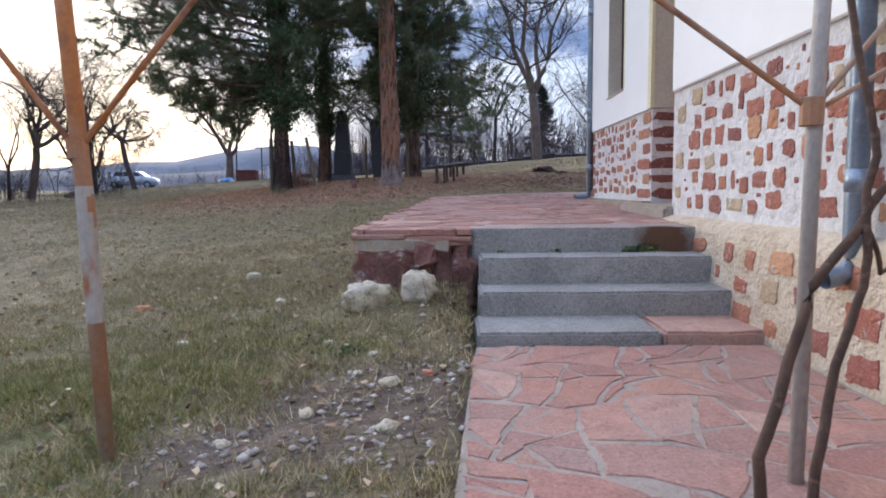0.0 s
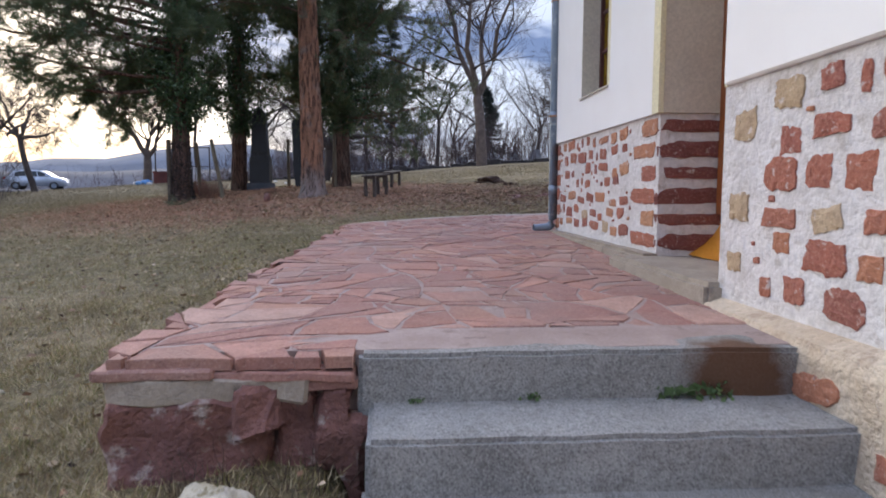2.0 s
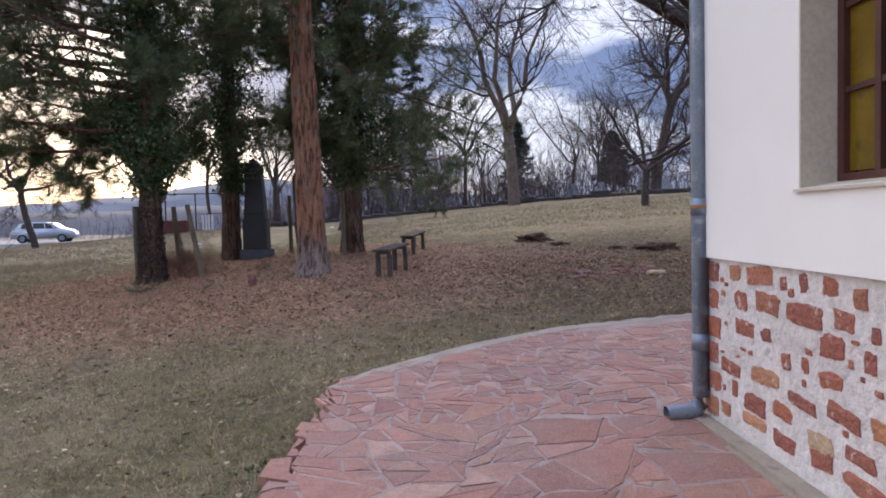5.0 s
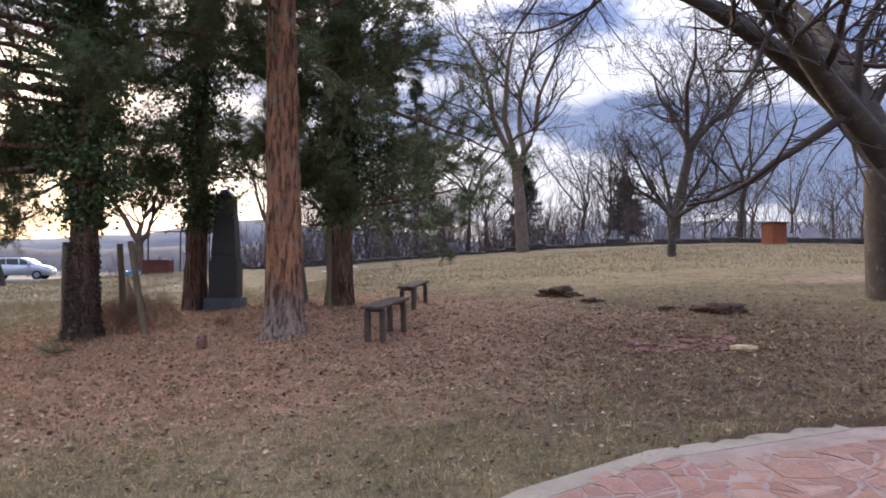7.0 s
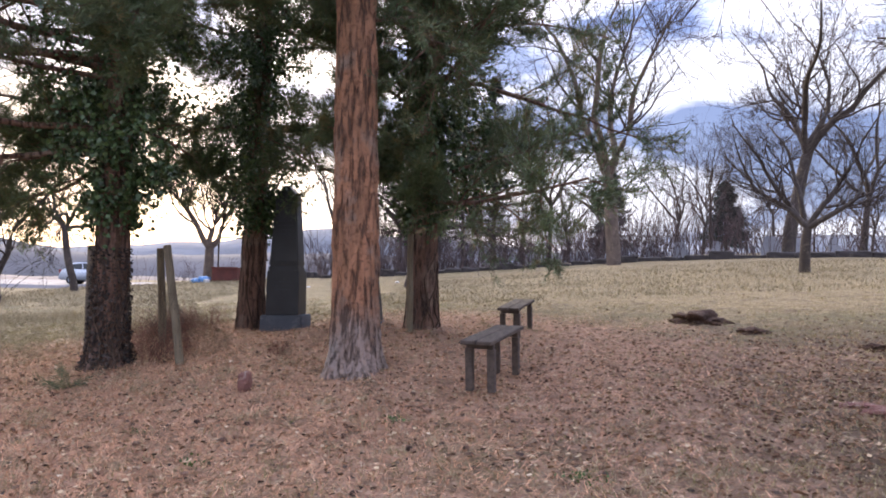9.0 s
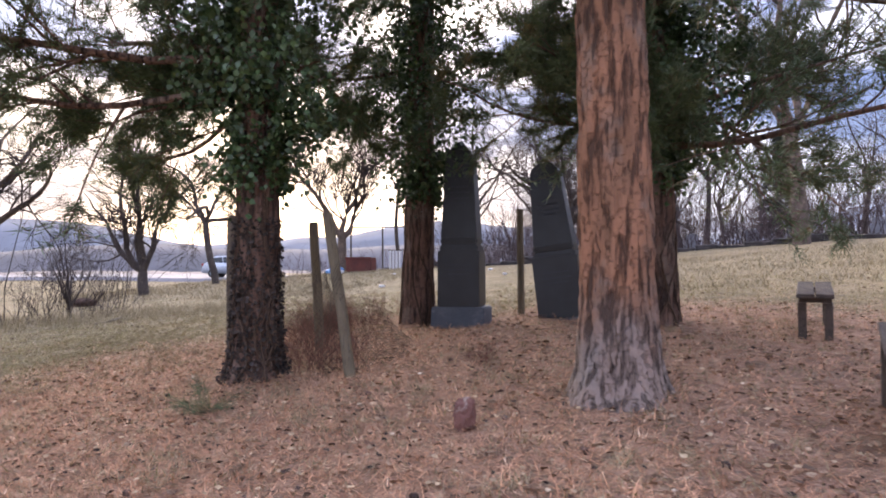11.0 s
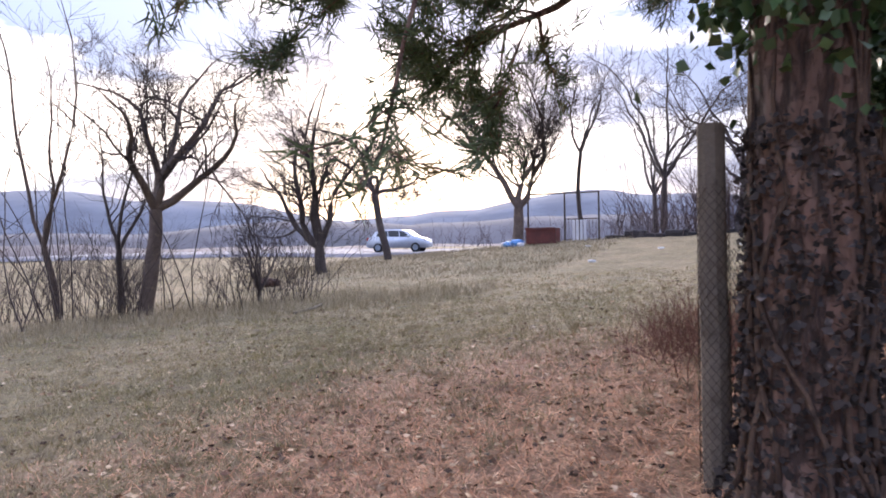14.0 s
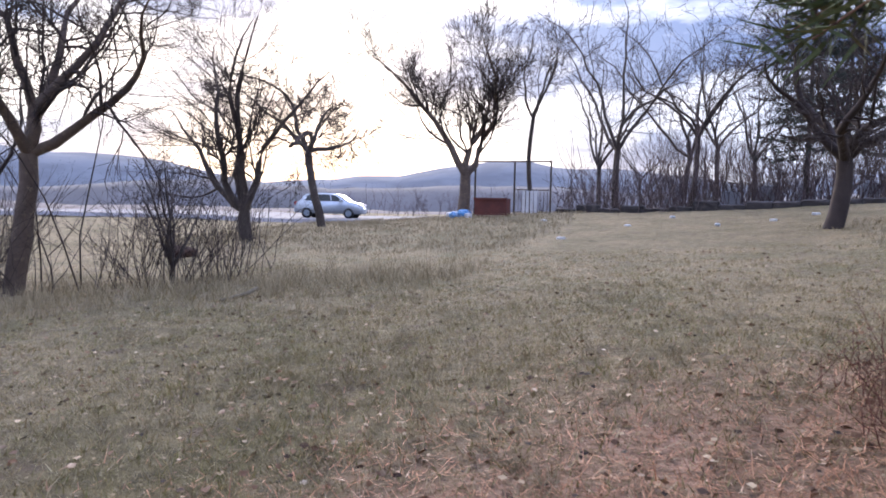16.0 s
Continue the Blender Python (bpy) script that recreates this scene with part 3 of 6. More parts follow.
def build_road():
    """Pale road that crosses beyond the fruit trees."""
    verts, faces = [], []
    n = 60
    for i in range(n):
        s = i / (n - 1)
        x = -95 + 100 * s
        y = 36 + 26 * s + 4 * math.sin(s * 2.2)
        for k in (-7.2, -6.8, 5.8, 6.2):
            z = float(height(x, y)) + (0.12 if k in (-6.8, 5.8) else -0.1)
            verts.append((x - k * 0.26, y + k, z))
    for i in range(n - 1):
        for j in range(3):
            q = i * 4 + j
            faces.append((q, q + 4, q + 5, q + 1))
    tagged(quick("road", verts, faces, M_ASPHALT), "pale gravel road past the field", "road", kind="structure")


build_road()

# ---- church ----
WALL_X, WALL2_X, STONE_TOP = 2.2, 2.45, 1.96
church = thing("church", "white plastered village church with red stone base", "church", (0, 0, 0))


def build_church():
    # nearer wall, up to the doorway
    part("stone_base", box(2.2, 2.75, -6.0, 6.45, -0.3, STONE_TOP), M_MORTAR, church, "lime mortar wall with red stones")
    part("plinth", prism([(2.0, -0.3), (2.08, 0.66), (2.105, 0.72), (2.22, 0.765), (2.22, -0.3)], "y", -6.0, 6.42), M_PLINTH, church, "ochre mortar plinth with sloping top")
    part("wall", box(2.165, 2.75, -6.0, 6.42, STONE_TOP + 0.002, 6.4, 0.012), M_PLASTER, church, "white plaster wall")
    part("reveal", box(2.2, 2.98, 6.42, 6.47, STONE_TOP + 0.004, 4.1), M_YELLOW, church, "pale yellow door reveal")
    # farther wall, beyond the doorway
    part("stone_base", box(2.45, 3.05, 7.96, 11.35, 0.3, STONE_TOP + 0.04), M_MORTAR, church, "lime mortar wall with red stones")
    w = WALL2_X - 0.03
    for y0, y1, z0, z1 in ((7.99, 9.21, 2.0, 6.4), (10.13, 11.38, 2.0, 6.4), (9.21, 10.13, 2.0, 2.43), (9.21, 10.13, 4.7, 6.4)):
        part("wall", box(w, 3.0, y0, y1, z0, z1), M_PLASTER, church, "white plaster wall")
    part("reveal", box(w + 0.002, 3.0, 7.94, 7.99, 2.002, 4.1), M_REVEAL, church, "cream door reveal")
    part("corner_strip", box(w - 0.004, w + 0.04, 7.93, 8.06, 2.0, 6.3), M_YELLOW, church, "pale yellow corner strip")
    # over the doorway and the rest of the shell
    part("wall", box(2.46, 2.98, 6.42, 7.99, 4.1, 6.4), M_PLASTER, church, "white plaster wall")
    part("wall", box(2.75, 9.0, -6.0, -5.5, -0.3, 6.4), M_PLASTER, church, "white plaster wall")
    part("wall", box(3.0, 9.0, 11.0, 11.37, 0.3, 6.4), M_PLASTER, church, "white plaster wall")
    part("wall", box(8.6, 9.0, -5.5, 11.0, -0.3, 6.4), M_PLASTER, church, "white plaster wall")
    part("roof", prism([(1.75, 6.35), (5.6, 8.9), (9.45, 6.35), (9.45, 6.48), (5.6, 9.1), (1.75, 6.48)], "y", -6.5, 11.9), M_ROOF, church, "red clay tiled roof")
    # ledge along the foot of the wall and the doorstep
    part("ledge", box(2.30, 2.47, 7.9, 11.36, 0.55, 0.86, 0.03, 2, 0.012, 6), M_LEDGE, church, "rough concrete skirting")
    part("threshold", box(2.1, 3.0, 6.40, 8.1, 0.4, 0.84, 0.03, 2, 0.012, 6, 4), M_LEDGE, church, "worn concrete doorstep")
    # window
    win = part("window", box(2.62, 2.70, 9.21, 10.13, 2.43, 2.50), M_FRAMEWOOD, church, "red-brown window with amber panes")
    part("frame", box(2.62, 2.70, 9.21, 9.27, 2.5, 4.7), M_FRAMEWOOD, win)
    part("frame", box(2.62, 2.70, 10.07, 10.13, 2.5, 4.7), M_FRAMEWOOD, win)
    part("frame", box(2.62, 2.70, 9.27, 10.07, 4.64, 4.7), M_FRAMEWOOD, win)
    lights = ((9.27, 9.52), (9.56, 9.81), (9.85, 10.07))
    for y in (9.54, 9.83):
        part("mullion", box(2.625, 2.69, y - 0.02, y + 0.02, 2.5, 4.64), M_FRAMEWOOD, win)
    for k in range(1, 5):
        z = 2.5 + k * 0.43
        for y0, y1 in lights:
            part("glazing_bar", box(2.63, 2.685, y0, y1, z - 0.015, z + 0.015), M_FRAMEWOOD, win)
    for k in range(5):
        for y0, y1 in lights:
            amber = y0 > 9.8
            part("pane", box(2.655, 2.662, y0, y1, 2.5 + k * 0.43 + 0.01, 2.5 + k * 0.43 + 0.42), M_AMBER if amber else M_TEAL, win, "mottled yellow pane" if amber else "dark teal pane")
    part("window_sill", prism([(2.40, 2.425), (2.62, 2.46), (2.62, 2.42), (2.40, 2.41)], "y", 9.19, 10.15), M_REVEAL, church, "thin plaster sill")
    part("window_reveal", box(w + 0.002, 2.7, 10.12, 10.16, 2.432, 4.7), M_REVEAL, church, "cream window reveal")
    part("window_reveal", box(w - 0.003, 2.62, 9.16, 9.222, 2.432, 4.7), M_YELLOW, church, "pale yellow window reveal")
    # door leaf, frame and flared ochre apron
    door = part("door", box(3.02, 3.07, 6.47, 7.94, 1.18, 3.9), M_WOODDOOR, church, "varnished brown panelled door")
    for y0, y1 in ((6.56, 7.13), (7.28, 7.85)):
        for z0, z1 in ((1.28, 1.62), (1.70, 2.05), (2.13, 2.5), (2.58, 2.95), (3.03, 3.4), (3.48, 3.82)):
            part("panel", box(3.0, 3.03, y0, y1, z0, z1, 0.02, 2), M_WOODDOOR, door)
    part("door_frame", box(2.93, 3.04, 7.84, 7.94, 1.18, 4.0, 0.01), M_WOODDOOR, church, "brown door frame")
    part("door_frame", box(2.93, 3.04, 6.47, 6.56, 1.18, 4.0, 0.01), M_WOODDOOR, church, "brown door frame")
    curve = [(3.0 - 0.28 * (k / 8) ** 2.2, 1.20 - 0.35 * k / 8) for k in range(9)]
    part("apron", prism(curve + [(3.03, 0.85), (3.03, 1.20)], "y", 6.46, 7.955), M_ORANGE, church, "flared ochre painted apron below the door")
    part("pipe_shaft", box(2.985, 3.0, 7.955, 7.975, 1.2, 2.0), M_REVEAL, church)


build_church()


def downpipe(x, y, z0, z1, r, label, toe):
    t = thing("downpipe", label, "pipe", (0, 0, 0))
    t.matrix_basis = pose(x, y, 0)
    bend = [(0, 0, z1), (0, 0, z0 + 0.16), (-0.01, 0, z0 + 0.10), (-0.05, -0.01, z0 + 0.055), (-0.11, -0.015, z0 + 0.045), (-toe, -0.02, z0 + 0.035)]
    bm = tube(bend, r, 16, False)
    part("pipe", bm, M_ZINC, t, "", True)
    for z in (z0 + 0.55, z0 + 1.52, z0 + 3.2):
        part("joint", tube([(0, 0, z - 0.06), (0, 0, z + 0.06)], r * 1.07, 16), M_ZINC, t, "", True)
    for z in (z0 + 1.52, z0 + 3.0):
        part("bracket", tube([(0, 0, z - 0.012), (0, 0, z + 0.012)], r * 1.16, 16), M_RUST, t, "rusty pipe clamp")
        part("bracket", box(0, 0.22, -0.01, 0.01, z - 0.008, z + 0.008), M_RUST, t, "rusty clamp arm")
    return t


downpipe(2.40, 11.30, 0.84, 6.3, 0.058, "grey galvanised downpipe at the church corner", 0.26)
downpipe(2.10, 3.36, 0.50, 6.3, 0.055, "grey galvanised downpipe on the near wall", 0.16)

# ---- steps ----
steps = thing("stone_steps", "four grey concrete steps up to the terrace", "steps")
for k, (xl, xr, y0, y1, z0, z1) in enumerate(((0.16, 2.13, 5.50, 5.93, 0.40, 0.685), (0.21, 2.12, 5.08, 5.62, 0.18, 0.475), (0.19, 2.09, 4.66, 5.2, -0.02, 0.262), (0.15, 1.36, 4.1, 4.72, -0.1, 0.085))):
    bm = box(xl, xr, y0, y1, z0, z1, 0.020, 2, 0.008, 9, 3 + k)
    part("step", bm, M_STAINED if k == 0 else M_CONCRETE, steps)
part("step", box(1.38, 2.06, 4.12, 4.72, -0.1, 0.08, 0.02, 2, 0.008, 5, 9), M_FLAG, steps, "red stone end of the lowest step")
part("joint", box(0.24, 1.96, 5.56, 5.7, 0.36, 0.505, 0.01, 1, 0.01, 6), M_JOINT, steps, "crumbling mortar under the top step")


def boulder(seed, sx, sy, sz, rough=0.22, cuts=3):
    bm = bmesh.new()
    bmesh.ops.create_icosphere(bm, subdivisions=cuts + 1, radius=0.5)
    for v in bm.verts:
        q = v.co.normalized()
        k = 1 + rough * noise.fractal(q * 1.9 + Vector((seed, seed * 2, 0)), 0.7, 2.0, 5)
        m = max(abs(q.x), abs(q.y), abs(q.z))
        v.co = Vector((q.x * sx, q.y * sy, q.z * sz)) * k * 0.5 * (0.65 + 0.35 / m)
    return bm


def rock(name, x, y, s, seed, material, label, category, sink=0.25, turn=0.0, group="", rough=0.22):
    ob = part(name, boulder(seed, *s, rough), material, None, "", True)
    ob.matrix_basis = pose(x, y, float(ground_z(x, y)) + s[2] * (0.5 - sink), 0, 0, turn)
    return tagged(ob, label, category, group)


rock("limestone_rock", -0.67, 4.86, (0.36, 0.24, 0.24), 1.0, M_ROCK, "pale limestone rock in the grass by the steps", "rock", 0.2, 10)
rock("limestone_rock", -0.28, 4.92, (0.28, 0.22, 0.26), 6.0, M_ROCK, "rounded pale limestone rock beside the steps", "rock", 0.2, -20)
for i, (x, y, s) in enumerate(((-1.9, 4.35, 0.10), (-0.35, 3.3, 0.11), (-0.55, 3.5, 0.08), (-0.15, 3.45, 0.07), (-2.2, 6.9, 0.16), (-0.85, 4.2, 0.08), (-1.5, 5.4, 0.12), (-0.5, 3.9, 0.09), (-3.0, 6.0, 0.14), (-0.3, 2.7, 0.1), (-0.7, 2.9, 0.09), (-1.0, 2.6, 0.08))):
    rock("loose_stone", x, y, (s * 1.05, s * 0.75, s * 0.55), 20 + i * 3.1, M_ROCK if i % 5 != 3 else M_STONE, "small pale stone lying in the turf", "stone", 0.42, i * 47, "loose stones")


# ---- paving ----
def shatter(rng, poly, big, small):
    """Breaks a polygon by straight cracks until its pieces are as small as flagstones."""
    todo, done = [poly], []
    while todo:
        p = todo.pop()
        area = abs(sum(a[0] * b[1] - a[1] * b[0] for a, b in zip(p, p[1:] + p[:1]))) / 2
        xs, ys = [q[0] for q in p], [q[1] for q in p]
        w, d = max(xs) - min(xs), max(ys) - min(ys)
        limit = small + (big - small) * rng.random() ** 2.2
        if area < limit and max(w, d) < 3.2 * min(w, d) + 0.1:
            done.append(p)
            continue
        turn = (0.0 if w > d else math.pi / 2) + rng.gauss(0, 0.42)
        cx, cy = (min(xs) + max(xs)) / 2 + rng.uniform(-0.17, 0.17) * w, (min(ys) + max(ys)) / 2 + rng.uniform(-0.17, 0.17) * d
        a, b = math.cos(turn), math.sin(turn)
        c = a * cx + b * cy
        for half in (cut(p, ((a, b, c),)), cut(p, ((-a, -b, -c),))):
            if len(half) >= 3:
                todo.append(half)
    return done


def shrink(poly, gap, rng):
    """Pulls a polygon in by gap, knocks off its corners and roughens its edges."""
    cx, cy = sum(p[0] for p in poly) / len(poly), sum(p[1] for p in poly) / len(poly)
    out = []
    for a, b in zip(poly, poly[1:] + poly[:1]):
        long_ = math.dist(a, b)
        nx, ny = (b[1] - a[1]) / max(long_, 1e-6), (a[0] - b[0]) / max(long_, 1e-6)
        if (cx - a[0]) * nx + (cy - a[1]) * ny < 0:
            nx, ny = -nx, -ny
        if long_ < 0.015:
            continue
        n = max(2, min(3, int(long_ / 0.09) + 1))
        nip = min(0.25, gap * rng.uniform(0.4, 1.2) / long_)
        for k in range(n):
            f = nip + (1 - 2 * nip) * k / (n - 1)
            g = gap * rng.uniform(0.3, 1.7)
            out.append((a[0] + (b[0] - a[0]) * f + nx * g, a[1] + (b[1] - a[1]) * f + ny * g))
    return out


def flag_mesh(poly, thick, rng):
    """A flagstone: flat top with a worn, chamfered rim."""
    n = len(poly)
    cx, cy = sum(p[0] for p in poly) / n, sum(p[1] for p in poly) / n
    verts = [(x - cx, y - cy, -thick) for x, y in poly] + [(x - cx, y - cy, -0.004) for x, y in poly]
    verts += [((x - cx) * 0.975, (y - cy) * 0.975, rng.uniform(-0.002, 0.003)) for x, y in poly]
    faces = []
    for ring in (0, n):
        for i in range(n):
            j = (i + 1) % n
            faces.append((ring + i, ring + j, ring + n + j, ring + n + i))
    faces.append(tuple(range(2 * n, 3 * n)))
    me = bpy.data.meshes.new("flagstone")
    me.from_pydata(verts, [], faces)
    me.materials.append(M_FLAG)
    return me, cx, cy


def cut(cell, limits):
    """Keeps the part of a polygon where a * x + b * y <= c for each limit."""
    for a, b, c in limits:
        nxt = []
        for p, q in zip(cell, cell[1:] + cell[:1]):
            dp, dq = a * p[0] + b * p[1] - c, a * q[0] + b * q[1] - c
            if dp <= 0:
                nxt.append(p)
            if dp * dq < 0:
                f = dp / (dp - dq)
                nxt.append((p[0] + (q[0] - p[0]) * f, p[1] + (q[1] - p[1]) * f))
        cell = nxt
        if len(cell) < 3:
            return []
    return cell


def pave(parent, field, z_at, big, small, seed, gap, limits):
    """Crazy paving: a field of cracked slabs trimmed to its borders, one object a stone."""
    rng = random.Random(seed)
    for piece in shatter(rng, field, big, small):
        x, y = sum(p[0] for p in piece) / len(piece), sum(p[1] for p in piece) / len(piece)
        bent = []
        for a, b in zip(piece, piece[1:] + piece[:1]):
            k = max(1, int(math.dist(a, b) / 0.14))
            for j in range(k):
                p = Vector((a[0] + (b[0] - a[0]) * j / k, a[1] + (b[1] - a[1]) * j / k, seed))
                d = noise.noise_vector(p * 2.3) * 0.16 + noise.noise_vector(p * 7) * 0.03
                bent.append((p.x + d.x, p.y + d.y))
        cell = cut(bent, limits(x, y))
        if len(cell) < 3:
            continue
        xs, ys = [p[0] for p in cell], [p[1] for p in cell]
        if max(xs) - min(xs) < 0.08 or max(ys) - min(ys) < 0.07:
            continue
        me, cx, cy = flag_mesh(shrink(cell, gap, rng), 0.05, rng)
        ob = new("flagstone", me)
        ob.parent = parent
        ob.matrix_basis = pose(cx, cy, z_at(cy) + rng.uniform(0.003, 0.008), rng.uniform(-0.5, 0.5) + 1.6 * (z_at(1) != z_at(0)), rng.uniform(-0.5, 0.5), 0)


def build_paving():
    bed = part("terrace", prism([(x + 0.1 if x < 0 else x, y - 0.08 if y > 12 else y + 0.08 if y < 5.6 else y) for x, y in TERRACE], "z", 0.2, 0.2001), M_BED)
    for v in bed.data.vertices:
        if v.co.z > 0.20005:
            v.co.z = terrace_z(v.co.y) + 0.002
    tagged(bed, "raised terrace of red crazy paving", "terrace", kind="structure")
    arc = [p for p in TERRACE if p[1] > 12.0 and p[0] < 6.4]
    out_, in_ = [], []
    for k, (x, y) in enumerate(arc):
        a, b = arc[max(k - 1, 0)], arc[min(k + 1, len(arc) - 1)]
        d = math.dist(a, b)
        nx, ny = (a[1] - b[1]) / d, (b[0] - a[0]) / d
        out_.append((x + nx * 0.07, y + ny * 0.07))
        in_.append((x - nx * 0.13, y - ny * 0.13))
    rim = prism(out_ + in_[::-1], "z", 0.2, 1.0)
    for v in rim.verts:
        v.co.z = terrace_z(v.co.y) + (0.006 if v.co.z > 0.5 else -0.3)
    part("mortar_rim", rim, M_LEDGE, bed, "pale grey mortar rim")
    low = part("path", prism(LOWPATH, "z", -0.3, 0.002), M_JOINT)
    tagged(low, "red crazy-paved path below the steps", "path", kind="structure")
    return bed, low


terrace, low_path = build_paving()

# retaining stones at the terrace's front
front = thing("retaining_wall", "rough red stones holding the terrace edge", "wall")
for i, (x0, x1, z0, z1, y0) in enumerate(((-0.87, -0.24, 0.10, 0.53, 5.45), (-0.21, 0.0, 0.02, 0.52, 5.50), (0.01, 0.12, 0.2, 0.52, 5.47), (0.08, 0.2, 0.0, 0.38, 5.5), (-0.86, -0.5, -0.05, 0.16, 5.5), (-0.5, 0.1, -0.1, 0.1, 5.54), (-0.36, -0.16, 0.36, 0.56, 5.43))):
    part("stone", box(x0, x1, y0, y0 + 0.4, z0, z1, 0.03, 1, 0.07, 9, i * 4), M_REDROCK, front)
part("mortar_course", box(-0.85, -0.05, 5.455, 5.8, 0.49, 0.605, 0.015, 1, 0.03, 8, 71), M_LEDGE, front, "crumbling pale mortar course")
for i, (x0, x1, z0) in enumerate(((-0.9, -0.42, 0.60), (-0.43, 0.15, 0.58), (-0.1, 0.16, 0.54), (-0.86, -0.3, 0.55))):
    part("slab", box(x0, x1, 5.44 + 0.02 * i, 5.7, z0, z0 + 0.045, 0.012, 1, 0.012, 5, 30 + i), M_FLAG if i != 3 else M_LEDGE, front)
for i in range(7):
    y = 5.8 + i * 0.55
    part("stone", box(-0.82 + 0.02 * i, -0.5, y, y + 0.5, 0.0, terrace_z(y) - 0.04, 0.04, 1, 0.05, 4, 50 + i), M_REDROCK, front)


# ---- trees ----
def unit(v):
    return v / np.maximum(np.linalg.norm(v, axis=-1, keepdims=True), 1e-9)


def sprout(rng, start, way, length, radius, n, wobble, lift, taper=0.35):
    """Grows N wandering stems: points (N, n, 3) and radii (N, n)."""
    pts, p, d = [start], start.copy(), unit(way)
    for _ in range(n - 1):
        d = unit(d + rng.normal(0, wobble, d.shape) + np.array([0, 0, 1.0]) * lift)
        p = p + d * (length / (n - 1))[:, None]
        pts.append(p)
    f = np.linspace(1, taper, n)
    return np.stack(pts, 1), radius[:, None] * f[None, :]


def offshoots(rng, stems, count, lo, hi, angle, ratio, thin):
    """Starts for count children on each stem, between the fractions lo and hi of its length."""
    pts, rad = stems
    nn, n, _ = pts.shape
    own = np.repeat(np.arange(nn), count)
    f = rng.uniform(lo, hi, len(own)) * (n - 1)
    i = np.minimum(f.astype(int), n - 2)
    w = (f - i)[:, None]
    start = pts[own, i] * (1 - w) + pts[own, i + 1] * w
    along = unit(pts[own, i + 1] - pts[own, i])
    side = unit(np.cross(along, rng.normal(0, 1, along.shape)))
    ang = np.radians(rng.uniform(angle[0], angle[1], len(own)))[:, None]
    way = along * np.cos(ang) + side * np.sin(ang)
    total = np.linalg.norm(np.diff(pts, axis=1), axis=2).sum(1)[own]
    length = total * ratio * rng.uniform(0.6, 1.25, len(own)) * (1.15 - 0.5 * f / (n - 1))
    radius = (rad[own, i] * (1 - w[:, 0]) + rad[own, i + 1] * w[:, 0]) * thin
    return start, way, length, radius


def tubes(groups):
    """Joined tubes: vertices and quads for groups of (points, radii, sides)."""
    allv, allf, base = [], [], 0
    for (pts, rad), sides in groups:
        nn, n, _ = pts.shape
        tan = unit(np.gradient(pts, axis=1))
        ref = np.where(np.abs(tan[..., 2:3]) < 0.9, np.array([0, 0, 1.0]), np.array([1.0, 0, 0]))
        a = unit(np.cross(tan, ref))
        b = np.cross(tan, a)
        ang = np.arange(sides) * math.tau / sides
        ring = pts[:, :, None, :] + rad[:, :, None, None] * (a[:, :, None, :] * np.cos(ang)[:, None] + b[:, :, None, :] * np.sin(ang)[:, None])
        allv.append(ring.reshape(-1, 3))
        s, r, k = np.meshgrid(np.arange(nn), np.arange(n - 1), np.arange(sides), indexing="ij")
        at = lambda rr, kk: base + (s * n + rr) * sides + kk % sides
        allf.append(np.stack([at(r, k), at(r, k + 1), at(r + 1, k + 1), at(r + 1, k)], -1).reshape(-1, 4))
        base += nn * n * sides
    return np.concatenate(allv), np.concatenate(allf)


def one(v):
    return np.array([v], dtype=float)


def ridged_trunk(pts, rad, seed, flare=1.35, sides=84, plates=0.05):
    """A trunk with root flare and bark plates in relief."""
    verts, faces = [], []
    rows = []
    pts = [Vector(p) for p in pts]
    steps_ = 110
    for i in range(steps_):
        f = i / (steps_ - 1)
        g = f ** 1.5 * (len(pts) - 1)
        k = min(int(g), len(pts) - 2)
        p = pts[k].lerp(pts[k + 1], g - k)
        r = rad[k] + (rad[k + 1] - rad[k]) * (g - k)
        h = (p - pts[0]).length
        fl = 1 + (flare - 1) * math.exp(-h / 0.22)
        for j in range(sides):
            a = j * math.tau / sides
            c = Vector((math.cos(a), math.sin(a), 0))
            q = Vector((c.x * 2.6 + seed, c.y * 2.6, h * 1.1))
            d = noise.noise(q * 2.2) * plates + noise.noise(q * 5) * plates * 0.7
            cleft = abs(noise.noise(Vector((c.x * r * 24 + seed, c.y * r * 24, h * 2.6)))) + 0.35 * abs(noise.noise(Vector((c.x * r * 14, c.y * r * 14 + seed, h * 9))))
            d -= 0.05 * max(0.0, 1 - cleft / 0.17)
            root = 0.14 * (fl - 1) * math.sin(a * 5 + seed)
            verts.append(p + c * r * (fl + d * 2 + root * 2))
    for i in range(steps_ - 1):
        for j in range(sides):
            k = (j + 1) % sides
            faces.append((i * sides + j, i * sides + k, (i + 1) * sides + k, (i + 1) * sides + j))
    return verts, faces


